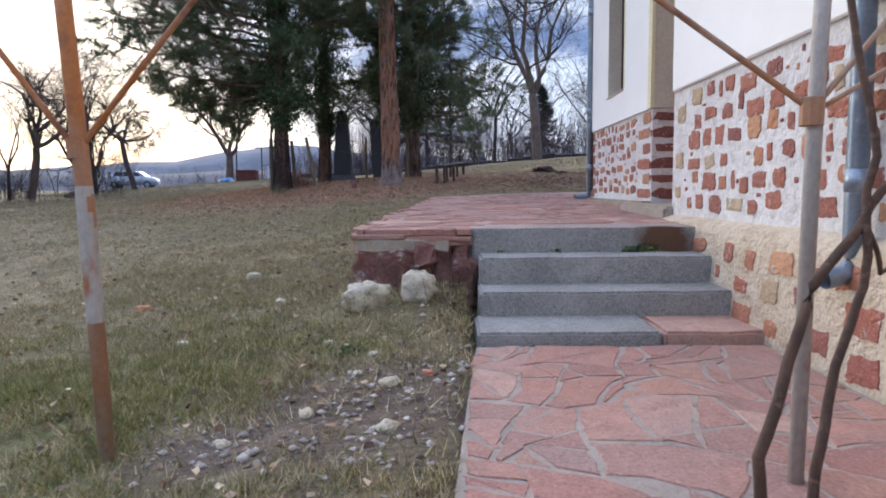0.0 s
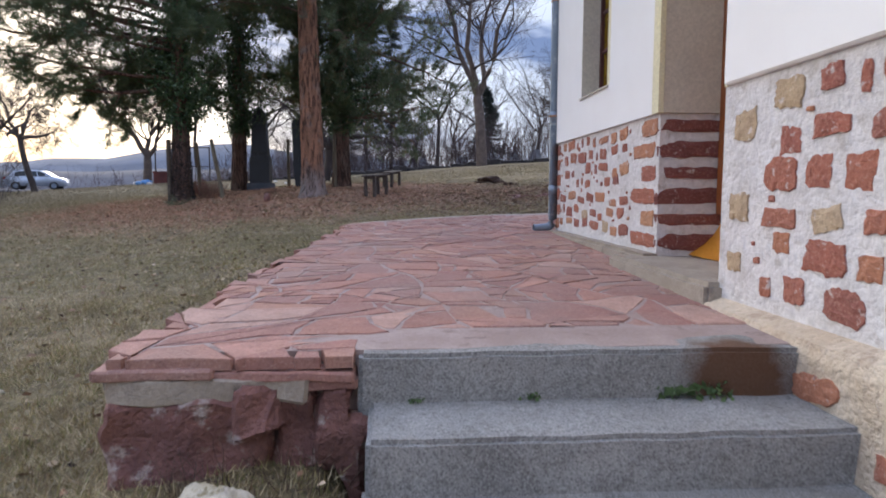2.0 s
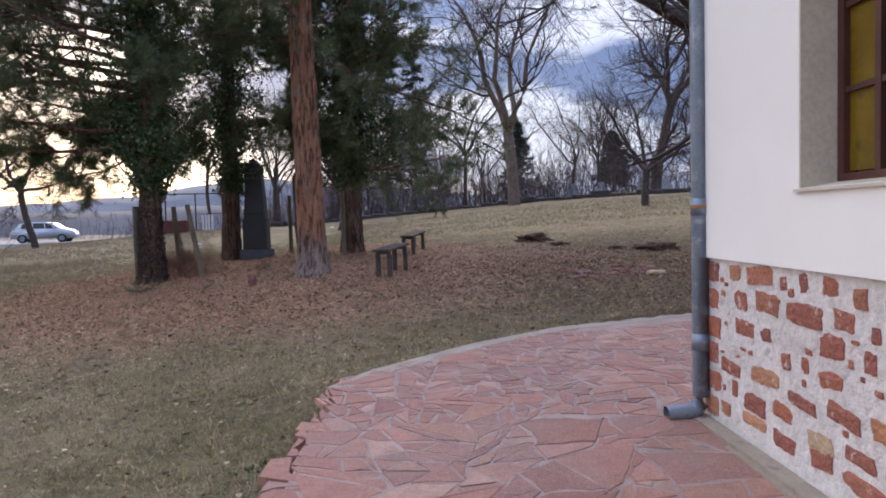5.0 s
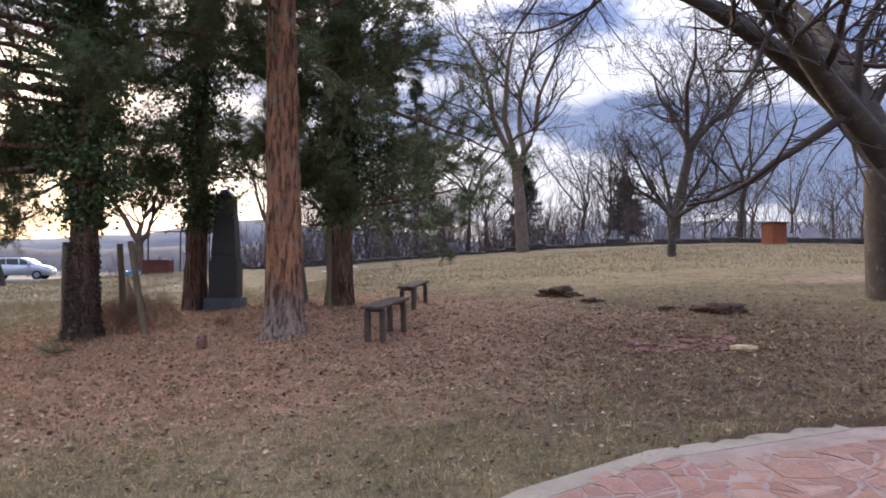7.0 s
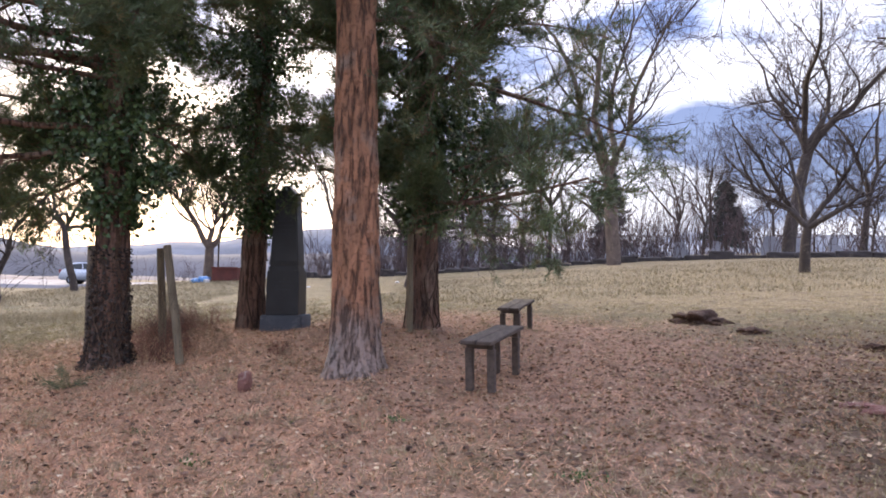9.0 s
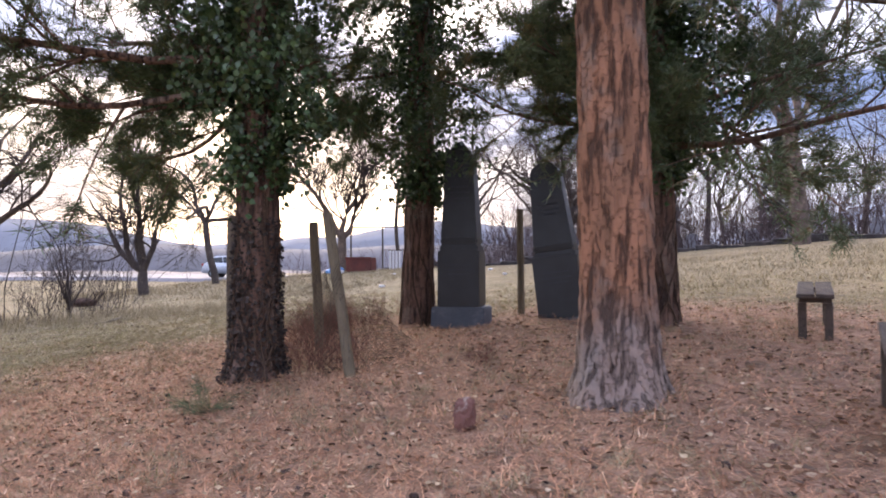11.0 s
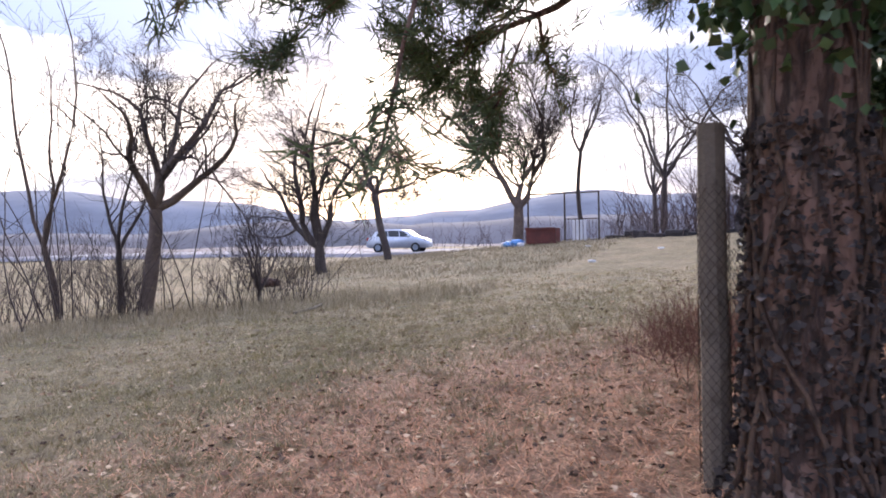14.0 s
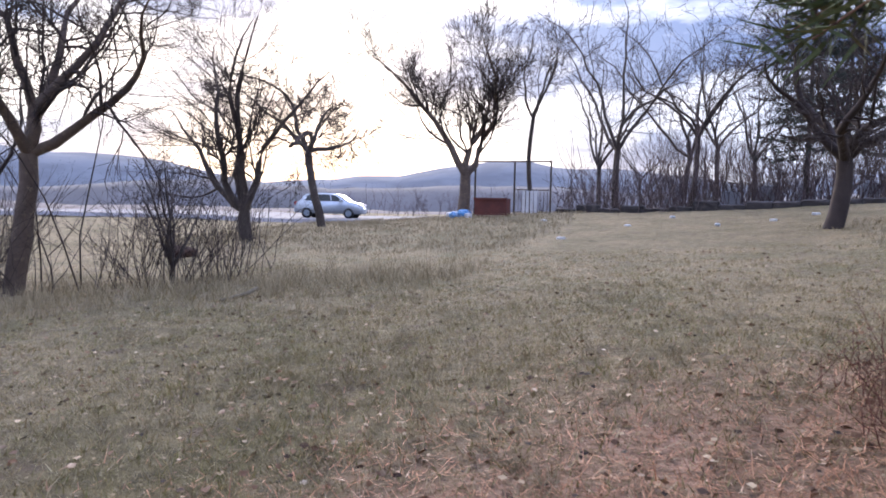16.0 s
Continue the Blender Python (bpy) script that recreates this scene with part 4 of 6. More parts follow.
def bare_tree(name, x, y, seed, high, r, label, fork=0.25, lean=(0, 0), forks=4, spread=45, droop=0.05, twig=1.0, lift=0.06, bark=None, group="", wob=0.2, limbs=None, sides=8, dense=1.0):
    """A leafless tree: trunk with limbs, and a crown of branches and twigs."""
    rng = np.random.default_rng(seed)
    z = float(ground_z(x, y)) - 0.08
    t = thing(name, label, "tree", (x, y, z), 0, group)
    trunk = sprout(rng, np.zeros((1, 3)), one((lean[0], lean[1], 1)), one(high * fork), one(r), 6, 0.06, 0.05, 0.8)
    top = trunk[0][:, -1]
    if limbs is None:
        az = rng.uniform(0, math.tau) + np.arange(forks) * math.tau / forks + rng.normal(0, 0.3, forks)
        tilt = np.radians(rng.uniform(spread * 0.4, spread, forks))
        ways = np.stack([np.cos(az) * np.sin(tilt), np.sin(az) * np.sin(tilt), np.cos(tilt)], -1)
        lens = high * (1 - fork) * rng.uniform(0.7, 1.0, forks)
    else:
        ways = unit(np.array([q[:3] for q in limbs], dtype=float))
        lens = np.array([q[3] for q in limbs], dtype=float)
    m = len(ways)
    main = sprout(rng, np.repeat(top, m, 0), ways, lens, np.full(m, r * 0.58), 11, wob, lift, 0.12)
    v, f = tubes([(trunk, 12)])
    quick("trunk", v, f, bark or M_BARE, t, "", True)
    for i in range(m):
        v, f = tubes([((main[0][i:i + 1], main[1][i:i + 1]), sides)])
        quick("limb", v, f, bark or M_BARE, t, "", True)
    b1 = sprout(rng, *offshoots(rng, main, int(11 * dense), 0.15, 1.0, (30, 72), 0.48, 0.44), 8, max(0.2, wob), max(lift, 0.0), 0.25)
    b2 = sprout(rng, *offshoots(rng, b1, int(9 * dense), 0.12, 1.0, (28, 68), 0.52, 0.5), 6, 0.2, max(lift, 0.0), 0.4)
    b3 = sprout(rng, *offshoots(rng, b2, max(2, int(7 * twig)), 0.1, 1.0, (22, 60), 0.6, 0.6), 3, 0.16, lift * 0.5 - droop * 0.3, 0.5)
    least = 0.0042 if abs(y) < 42 else 0.009
    b2[1][:] = np.maximum(b2[1], least)
    b3[1][:] = np.maximum(b3[1], least * 0.8)
    v, f = tubes([(b1, 4), (b2, 3), (b3, 3)])
    quick("crown", v, f, M_TWIG, t)
    return t


def needle_brushes(rng, spots, ways, count, length, width):
    """Tufts of pine needles: one thin triangle a needle."""
    n = len(spots)
    own = np.repeat(np.arange(n), count)
    d = unit(ways[own] * 0.75 + rng.normal(0, 0.55, (len(own), 3)))
    base = spots[own] + ways[own] * rng.uniform(-0.16, 0.06, (len(own), 1)) + rng.normal(0, 0.02, (len(own), 3))
    side = unit(np.cross(d, rng.normal(0, 1, d.shape))) * width
    tip = base + d * (length * rng.uniform(0.7, 1.2, len(own)))[:, None]
    v = np.stack([base - side, base + side, tip], 1).reshape(-1, 3)
    return v, np.arange(len(v)).reshape(-1, 3)


def leaf_cards(rng, spots, size):
    """Small lobed leaves (two folded halves), one at each spot."""
    n = len(spots)
    d = unit(rng.normal(0, 1, (n, 3)) + np.array([0, 0, -0.7]))
    s = unit(np.cross(d, rng.normal(0, 1, (n, 3))))
    up = np.cross(d, s)
    k = (size * rng.uniform(0.6, 1.25, n))[:, None]
    a, tip = spots, spots + d * k
    l, r = spots + d * k * 0.4 + s * k * 0.48 + up * k * 0.12, spots + d * k * 0.4 - s * k * 0.48 + up * k * 0.12
    v = np.stack([a, l, tip, r], 1).reshape(-1, 3)
    i = np.arange(n)[:, None] * 4
    return v, np.concatenate([i + np.array([[0, 1, 2]]), i + np.array([[0, 2, 3]])])


def pine(name, x, y, seed, r, high, label, boughs, ivy=None, bark=None, lean=(0, 0), flare=1.18, tufts=14):
    """A pine: barked trunk, boughs given as (height, azimuth, length, tilt), needle tufts and, if any, an ivy sleeve (from, to, radius)."""
    rng = np.random.default_rng(seed)
    z = float(ground_z(x, y)) - 0.06
    t = thing(name, label, "tree", (x, y, z))
    pts = [(lean[0] * k, lean[1] * k, high * k / 6) for k in range(7)]
    v, f = ridged_trunk(pts, [r * (1 - 0.085 * k) for k in range(7)], seed, flare)
    quick("trunk", v, f, bark or M_BARK, t, "", True)
    b = np.array(boughs, dtype=float)
    az, tilt = np.radians(b[:, 1]), np.radians(b[:, 3])
    start = np.stack([lean[0] * 6 * b[:, 0] / high, lean[1] * 6 * b[:, 0] / high, b[:, 0]], -1)
    ways = np.stack([np.cos(az) * np.cos(tilt), np.sin(az) * np.cos(tilt), np.sin(tilt)], -1)
    main = sprout(rng, start, ways, b[:, 2], np.clip(b[:, 2] * 0.012, 0.018, 0.07), 9, 0.10, 0.015, 0.3)
    b1 = sprout(rng, *offshoots(rng, main, 15, 0.22, 1.0, (30, 70), 0.34, 0.5), 6, 0.12, 0.03, 0.4)
    b2 = sprout(rng, *offshoots(rng, b1, 6, 0.2, 1.0, (25, 60), 0.45, 0.6), 3, 0.12, 0.08, 0.5)
    b2[1][:] = np.maximum(b2[1], 0.004)
    v, f = tubes([(main, 8), (b1, 4), (b2, 3)])
    quick("limb", v, f, M_BARKDARK, t)
    spots, ways = [], []
    for stems, cnt in ((b1, 4), (b2, 3)):
        p = stems[0]
        for k in range(cnt):
            q = np.minimum(p.shape[1] - 1, p.shape[1] - 1 - k)
            spots.append(p[:, q])
            ways.append(unit(p[:, q] - p[:, max(q - 1, 0)] + 1e-6))
    spots, ways = np.concatenate(spots), unit(np.concatenate(ways) + np.array([0, 0, 0.25]))
    v, f = needle_brushes(rng, spots, ways, tufts, 0.16, 0.006)
    quick("crown", v, f, M_NEEDLE, t, "dark green needles")
    if ivy:
        lo, hi, rad, leaves = ivy
        clumps = 200
        ch = lo + (hi - lo) * rng.uniform(0, 1, clumps)
        ca = rng.uniform(0, math.tau, clumps)
        cr = rad * rng.uniform(0.25, 1.0, clumps) * np.clip((ch - lo) / 0.7, 0.25, 1) * np.clip((hi - ch) / 2.5, 0.2, 1)
        own = rng.integers(0, clumps, leaves)
        blob = rng.normal(0, 1, (leaves, 3)) * np.array([0.17, 0.17, 0.15]) * rng.uniform(0.5, 1.3, clumps)[own][:, None]
        hh = ch[own] + blob[:, 2]
        spots = np.stack([np.cos(ca[own]) * cr[own] + blob[:, 0] + lean[0] * 6 * hh / high, np.sin(ca[own]) * cr[own] + blob[:, 1] + lean[1] * 6 * hh / high, hh], -1)
        tight = rng.uniform(0, 1, leaves) < 0.3
        wrap = r * rng.uniform(0.95, 1.5, leaves)
        spots[tight, 0] = (np.cos(ca[own]) * wrap + lean[0] * 6 * hh / high)[tight]
        spots[tight, 1] = (np.sin(ca[own]) * wrap + lean[1] * 6 * hh / high)[tight]
        v, f = leaf_cards(rng, spots, 0.072)
        quick("ivy", v, f, M_IVY, t, "dense dark ivy")
        if flare > 1.5:
            m = 3400
            a, q = rng.uniform(0, math.tau, m), rng.uniform(0.05, 1.0, m) ** 1.3 * 1.75
            swell = r * (1 - 0.07 * q) * (1 + (flare - 1) * np.exp(-q / 0.22)) + rng.uniform(0.008, 0.055, m)
            v, f = leaf_cards(rng, np.stack([np.cos(a) * swell, np.sin(a) * swell, q], -1), 0.042)
            tagged(quick("dry_leaves", v, f, M_DRYIVY, t, "dark withered ivy leaves"), kind="stuff")
        turn = rng.uniform(0, math.tau, 12)
        climb = []
        for k in range(14):
            q = lo * 1.25 * k / 13
            turn = turn + rng.normal(0, 0.22, 12)
            swell = r * (1 - 0.07 * q) * (1 + (flare - 1) * math.exp(-q / 0.22)) * 1.05 + 0.012
            climb.append(np.stack([np.cos(turn) * swell + lean[0] * 6 * q / high, np.sin(turn) * swell + lean[1] * 6 * q / high, np.full(12, q)], -1))
        climb = np.stack(climb, 1)
        v, f = tubes([((climb, np.linspace(0.016, 0.006, 14)[None, :] * np.ones((12, 1))), 5)])
        tagged(quick("vine_stem", v, f, M_VINE, t, "woody ivy stems", True), kind="stuff")
    return t


def ring_boughs(seed, lo, hi, n, length, tilt=(-5, 20), az=(0, 360)):
    rng = random.Random(seed)
    return [(lo + (hi - lo) * (i + rng.random()) / n, rng.uniform(*az), length * rng.uniform(0.65, 1.1), rng.uniform(*tilt)) for i in range(n)]


pine("ivy_pine", -5.72, 21.28, 11, 0.235, 11.5, "old pine wrapped in dense ivy, vine stems on its trunk",
     ring_boughs(1, 6.0, 11.0, 12, 4.2) + ring_boughs(2, 4.0, 7.0, 17, 5.6, (2, 10), (168, 222)) + ring_boughs(22, 3.9, 6.5, 6, 2.6, (0, 12), (-60, 60)) + [(3.1, 168, 2.6, -8), (3.3, 152, 2.7, -8), (3.3, 184, 2.3, -3), (3.5, 112, 2.8, -5), (3.6, 100, 2.8, 0), (3.8, 126, 2.6, 3), (3.8, 140, 2.8, 3), (3.0, 160, 2.9, -7), (3.2, 180, 4.2, 3), (3.4, 195, 4.6, 2), (3.6, 172, 4.5, 3)], (2.1, 8.5, 1.0, 25000), M_BARKDARK, (0.01, 0.0), 1.6, 18)
pine("ivy_pine", -4.98, 24.75, 12, 0.25, 11.0, "pine wrapped in dense ivy behind the dark monument",
     ring_boughs(3, 5.6, 10.5, 14, 3.8) + ring_boughs(9, 3.6, 6.4, 5, 2.8) + [(2.8, 205, 2.6, 4)], (1.9, 8.0, 1.05, 20000), M_BARKDARK, (0.02, 0.02))
pine("tall_pine", -1.98, 20.5, 13, 0.305, 13.0, "tall pine with bare reddish scaly trunk",
     ring_boughs(5, 6.8, 12.6, 16, 4.2) + [(4.9, 150, 2.6, 20), (5.3, 10, 2.4, 15), (4.6, 60, 2.5, 5), (5.4, 250, 2.6, 5), (5.8, 200, 2.8, 5), (5.9, 310, 2.6, 8)], None, M_BARK, (-0.035, 0.0), 1.5, 12)
pine("ivy_pine", -1.5, 23.75, 14, 0.265, 11.5, "pine wrapped in dense ivy with low needle boughs",
     ring_boughs(6, 5.4, 11.0, 14, 4.0) + ring_boughs(7, 2.2, 5.4, 10, 4.3, (-10, 8), (-70, 60)) + ring_boughs(8, 2.5, 5.6, 13, 2.7, (-4, 8), (165, 275)) + [(2.7, 200, 1.7, 2), (2.9, 225, 1.8, 0), (2.6, 250, 1.5, 0), (3.1, 185, 2.0, 0)], (1.9, 9.0, 1.25, 32000), M_BARKDARK, (0.0, 0.02))


bare_tree("fruit_tree", -19.0, 28.3, 21, 8.0, 0.18, "leafless old fruit tree at the edge of the field", 0.33, (0.06, 0), 5, 55, 0.05, 1.5, 0.05, M_BARELIT, "", 0.23,
          [(-0.45, -0.15, 1, 4.2), (-0.05, 0.1, 1, 5.0), (0.42, 0.2, 1, 4.9), (0.9, 0.4, 0.42, 4.4), (-0.1, -0.6, 0.8, 3.4)], 8, 0.92)
bare_tree("fruit_tree", -22.2, 39.2, 22, 8.0, 0.25, "gnarled leafless fruit tree with a broad crown", 0.14, (-0.05, 0), 6, 62, 0.08, 1.5, 0.05, None, "", 0.19,
          [(-0.55, 0, 1, 6.4), (-0.16, 0.2, 1, 7.0), (0.3, -0.2, 1, 6.8), (0.7, 0.25, 0.9, 6.0), (-0.95, 0.1, 0.7, 5.0)], 8, 0.95)
bare_tree("fruit_tree", -23.0, 45.7, 23, 9.6, 0.20, "leafless tree leaning over the road", 0.38, (-0.24, 0), 5, 66, 0.05, 1.5, 0.05, None, "", 0.24, None, 8, 0.95)
bare_tree("forked_tree", -18.0, 51.0, 24, 8.6, 0.32, "leafless tree forked into two bent stems", 0.25, (0, 0), 2, 40, 0.03, 1.6, 0.16, M_BARELIT, "", 0.2, [(-0.75, -0.2, 1, 8.0), (0.8, 0.3, 0.9, 7.6), (-0.1, 0.3, 1, 6.0)], 8, 1.3)
bare_tree("bare_tree", -15.0, 53.0, 25, 11.0, 0.13, "slender leafless tree by the gate", 0.45, (0, 0), 4, 30, 0.03, 0.6, 0.06, None, "", 0.2, None, 6, 0.7)
bare_tree("bare_tree", 10.3, 35.0, 26, 7.2, 0.18, "leafless tree standing alone on the grass", 0.22, (0.02, 0), 5, 50, 0.05, 1.5, 0.07, None, "", 0.2, None, 8, 0.95)
bare_tree("bare_tree", -3.9, 40.2, 27, 7.6, 0.25, "dark leafless tree with leaning trunk", 0.26, (0.2, 0), 6, 75, 0.05, 1.5, 0.05, M_TWIG, "", 0.22, None, 8, 1.0)
bare_tree("great_oak", 9.6, 22.0, 28, 11.0, 0.5, "great leafless oak with sweeping low limbs", 0.24, (0.05, 0), 6, 65, 0.10, 0.9, -0.045, None, "", 0.07,
          [(-0.8, -0.15, 1.0, 8.5), (-0.6, 0.35, 1.25, 8.5), (-0.7, -0.5, 1.2, 7.5), (0.3, -0.6, 0.9, 7.0), (0.9, 0.3, 0.7, 7.0), (0.1, 0.5, 1, 8.0)], 10, 0.95)

# ---- far trees, thicket and wall ----
bare_tree("tall_bare_tree", 6.0, 46.0, 31, 17.0, 0.38, "tall leafless tree behind the far wall", 0.28, (0, 0), 4, 32, 0.03, 1.0, 0.10, M_BARELIT)
bare_tree("tall_bare_tree", 15.4, 47.6, 32, 16.0, 0.34, "tall leafless tree at the edge of the wood", 0.35, (0.05, 0), 4, 36, 0.03, 1.0, 0.08)
bare_tree("slender_tree", -21.0, 27.5, 41, 8.6, 0.085, "slender leafless tree in the hedge", 0.22, (-0.05, 0), 3, 22, 0.02, 0.7, 0.12, M_BARELIT, "", 0.12, None, 7, 0.7)
bare_tree("slender_tree", -20.2, 28.6, 42, 5.6, 0.085, "leafless small tree in the hedge", 0.3, (0.1, 0), 3, 35, 0.02, 0.8, 0.08, None, "", 0.16, None, 7, 0.7)
bare_tree("slender_tree", -16.9, 29.9, 43, 3.4, 0.06, "leafless shrubby tree in the hedge", 0.12, (0.05, 0), 6, 32, 0.02, 0.5, 0.10, None, "", 0.16, None, 6, 0.5)
far_a = bare_tree("far_tree", -11.0, 56.0, 33, 14.0, 0.19, "leafless tree in the row beyond the field", 0.24, (0, 0), 5, 48, 0.02, 0.45, 0.09, None, "far trees", 0.22, None, 5, 0.56)
far_b = bare_tree("far_tree", -7.0, 58.0, 34, 13.0, 0.16, "leafless tree in the row beyond the field", 0.3, (0.05, 0), 5, 42, 0.02, 0.45, 0.10, None, "far trees", 0.22, None, 5, 0.56)
wood_rng = random.Random(5)
for i in range(24):
    x = -13 + i * 2.45 + wood_rng.uniform(-0.8, 0.8)
    y = 57 + wood_rng.uniform(-2.5, 12) - max(0, x) * 0.16
    k = wood_rng.uniform(0.55, 1.05)
    ob = copy_thing((far_a, far_b)[i % 2], pose(x, y, float(ground_z(x, y)) - 0.1, 0, 0, wood_rng.uniform(0, 360)))
    ob.scale = (k, k, k)


def conifer(x, y, high, seed, wide, label):
    """A spruce or pine far off: trunk and drooping whorls of sprays."""
    rng = np.random.default_rng(seed)
    t = thing("far_conifer", label, "tree", (x, y, float(ground_z(x, y))))
    part("trunk", tube([(0, 0, -0.1), (0, 0, high)], [0.14, 0.02], 7), M_BARE, t)
    n = 150
    h = rng.uniform(0.12, 1, n) * high
    az = rng.uniform(0, math.tau, n)
    reach = wide * (1 - h / high) ** 0.8 * rng.uniform(0.6, 1.1, n) + 0.15
    start = np.stack([h * 0, h * 0, h], -1)
    ways = np.stack([np.cos(az), np.sin(az), np.full(n, -0.12)], -1)
    b = sprout(rng, start, ways, reach, np.full(n, 0.025), 5, 0.08, 0.02, 0.4)
    spots = np.concatenate([b[0][:, k] for k in (1, 2, 3, 4)])
    w = np.concatenate([unit(b[0][:, k] - b[0][:, k - 1]) for k in (1, 2, 3, 4)])
    v1, f1 = tubes([(b, 3)])
    tagged(quick("limb", v1, f1, M_BARE, t), kind="stuff")
    v, f = needle_brushes(rng, spots, w, 12, 0.45, 0.03)
    quick("crown", v, f, M_FAR_CONIFER, t, "dark green sprays")


conifer(15.2, 56.0, 4.6, 1, 1.9, "young dark spruce in front of the wood")
conifer(8.0, 58.0, 6.5, 2, 1.7, "dark spruce among bare trees")
conifer(-2.2, 54.0, 15.0, 3, 2.4, "tall dark pine among the bare trees")
conifer(-0.2, 56.0, 13.0, 4, 2.2, "tall dark pine among the bare trees")


def thicket(name, label, spots, stems, high, seed, material, radius=0.007, spread=0.5, splay=0.30):
    """A tangle of thin stems from many feet, as one object."""
    rng = np.random.default_rng(seed)
    feet = np.repeat(np.array(spots, dtype=float), stems, 0)
    feet[:, :2] += rng.normal(0, spread, (len(feet), 2))
    start = np.stack([feet[:, 0], feet[:, 1], ground_z(feet[:, 0], feet[:, 1]) - 0.05], -1)
    ways = rng.normal(0, splay, (len(feet), 3)) + np.array([0, 0, 1.0])
    lens = high * rng.uniform(0.45, 1.15, len(feet))
    a = sprout(rng, start, ways, lens, np.full(len(feet), radius), 7, 0.17, 0.05, 0.4)
    b = sprout(rng, *offshoots(rng, a, 5, 0.2, 1.0, (20, 60), 0.45, 0.6), 5, 0.15, 0.03, 0.5)
    groups = [(a, 4), (b, 3)]
    if high < 3.2:
        groups.append((sprout(rng, *offshoots(rng, b, 1, 0.2, 1.0, (20, 60), 0.6, 0.7), 3, 0.15, 0.03, 0.6), 3))
    v, f = tubes(groups)
    return tagged(quick(name, v, f, material), label, "bushes", kind="stuff")


wood_line = [(-12 + i * 1.15, 54.5 - max(0, -12 + i * 1.15) * 0.2 + (i * 37 % 11) * 0.35) for i in range(48)]
thicket("far_thicket", "purple-grey leafless thicket along the far wall", wood_line, 13, 3.4, 3, M_THICKET, 0.026, 1.2)
thicket("far_scrub", "dense purple-brown scrub at the far wall", [(-13 + i * 0.9, 53.2 - max(0, i * 0.9 - 8) * 0.27 + (i * 31 % 7) * 0.25) for i in range(26)], 11, 2.3, 13, M_THICKET, 0.022, 0.7)
thicket("far_saplings", "thin bare saplings of the wood", [(x, y + 5) for x, y in wood_line], 4, 8.5, 4, M_THICKET, 0.025, 1.3)
thicket("hedge_bushes", "leafless bushes under the fruit trees", [(-19.6, 27.6), (-20.4, 28.8), (-17.4, 29.2), (-16.6, 30.0), (-21.0, 27.4), (-22.5, 27.0), (-16.2, 30.6), (-19.0, 28.2), (-23.4, 26.2)], 34, 2.4, 6, M_TWIG, 0.009, 0.36, 0.24)
thicket("hedge_saplings", "tall thin saplings beside the fruit tree", [(-20.3, 26.6), (-21.4, 26.0), (-19.9, 27.3), (-18.2, 29.0)], 4, 6.5, 7, M_TWIG, 0.020, 0.3, 0.1)
thicket("wood_undergrowth", "tall purple-brown undergrowth before the wood", [(-9 + i * 0.8, 51.5 - max(0, i * 0.8 - 6) * 0.25 + (i * 23 % 9) * 0.5) for i in range(30)], 14, 4.6, 14, M_THICKET, 0.018, 0.8, 0.2)
thicket("roadside_scrub", "brown scrub beyond the road", [(-32 + i * 1.6, 62 + (i * 29 % 7) * 0.8) for i in range(16)], 11, 2.4, 8, M_THICKET, 0.016, 0.8)
thicket("dry_brambles", "dry reddish bramble tangle at the wire fence", [(-5.0, 21.5), (-5.3, 21.7), (-4.9, 21.9), (-5.2, 22.1), (-4.85, 21.5), (-5.1, 21.25), (-5.6, 22.6), (-6.2, 23.9), (-6.35, 24.2), (-6.1, 23.5), (-5.8, 22.0), (-6.5, 24.6), (-6.7, 25.0), (-6.3, 24.9), (-6.0, 23.2), (-5.9, 25.3), (-6.35, 24.2)], 17, 0.58, 9, M_BRAMBLE, 0.0035, 0.22)
thicket("bramble_bush", "dense dark brown bramble bush", [(-6.2, 24.0), (-6.45, 24.4), (-6.1, 24.6)], 80, 0.6, 19, M_BRAMBLE, 0.0035, 0.28, 0.6)
thicket("dry_weeds", "dead weeds standing beside the steps", [(-0.02, 4.95), (-0.12, 5.25), (0.04, 4.75), (-0.4, 5.2)], 26, 0.26, 20, M_VINE, 0.0022, 0.1, 0.5)
thicket("dry_brambles", "small dry weed tuft on needle litter", [(-3.3, 21.6)], 30, 0.3, 10, M_BRAMBLE, 0.003, 0.1)


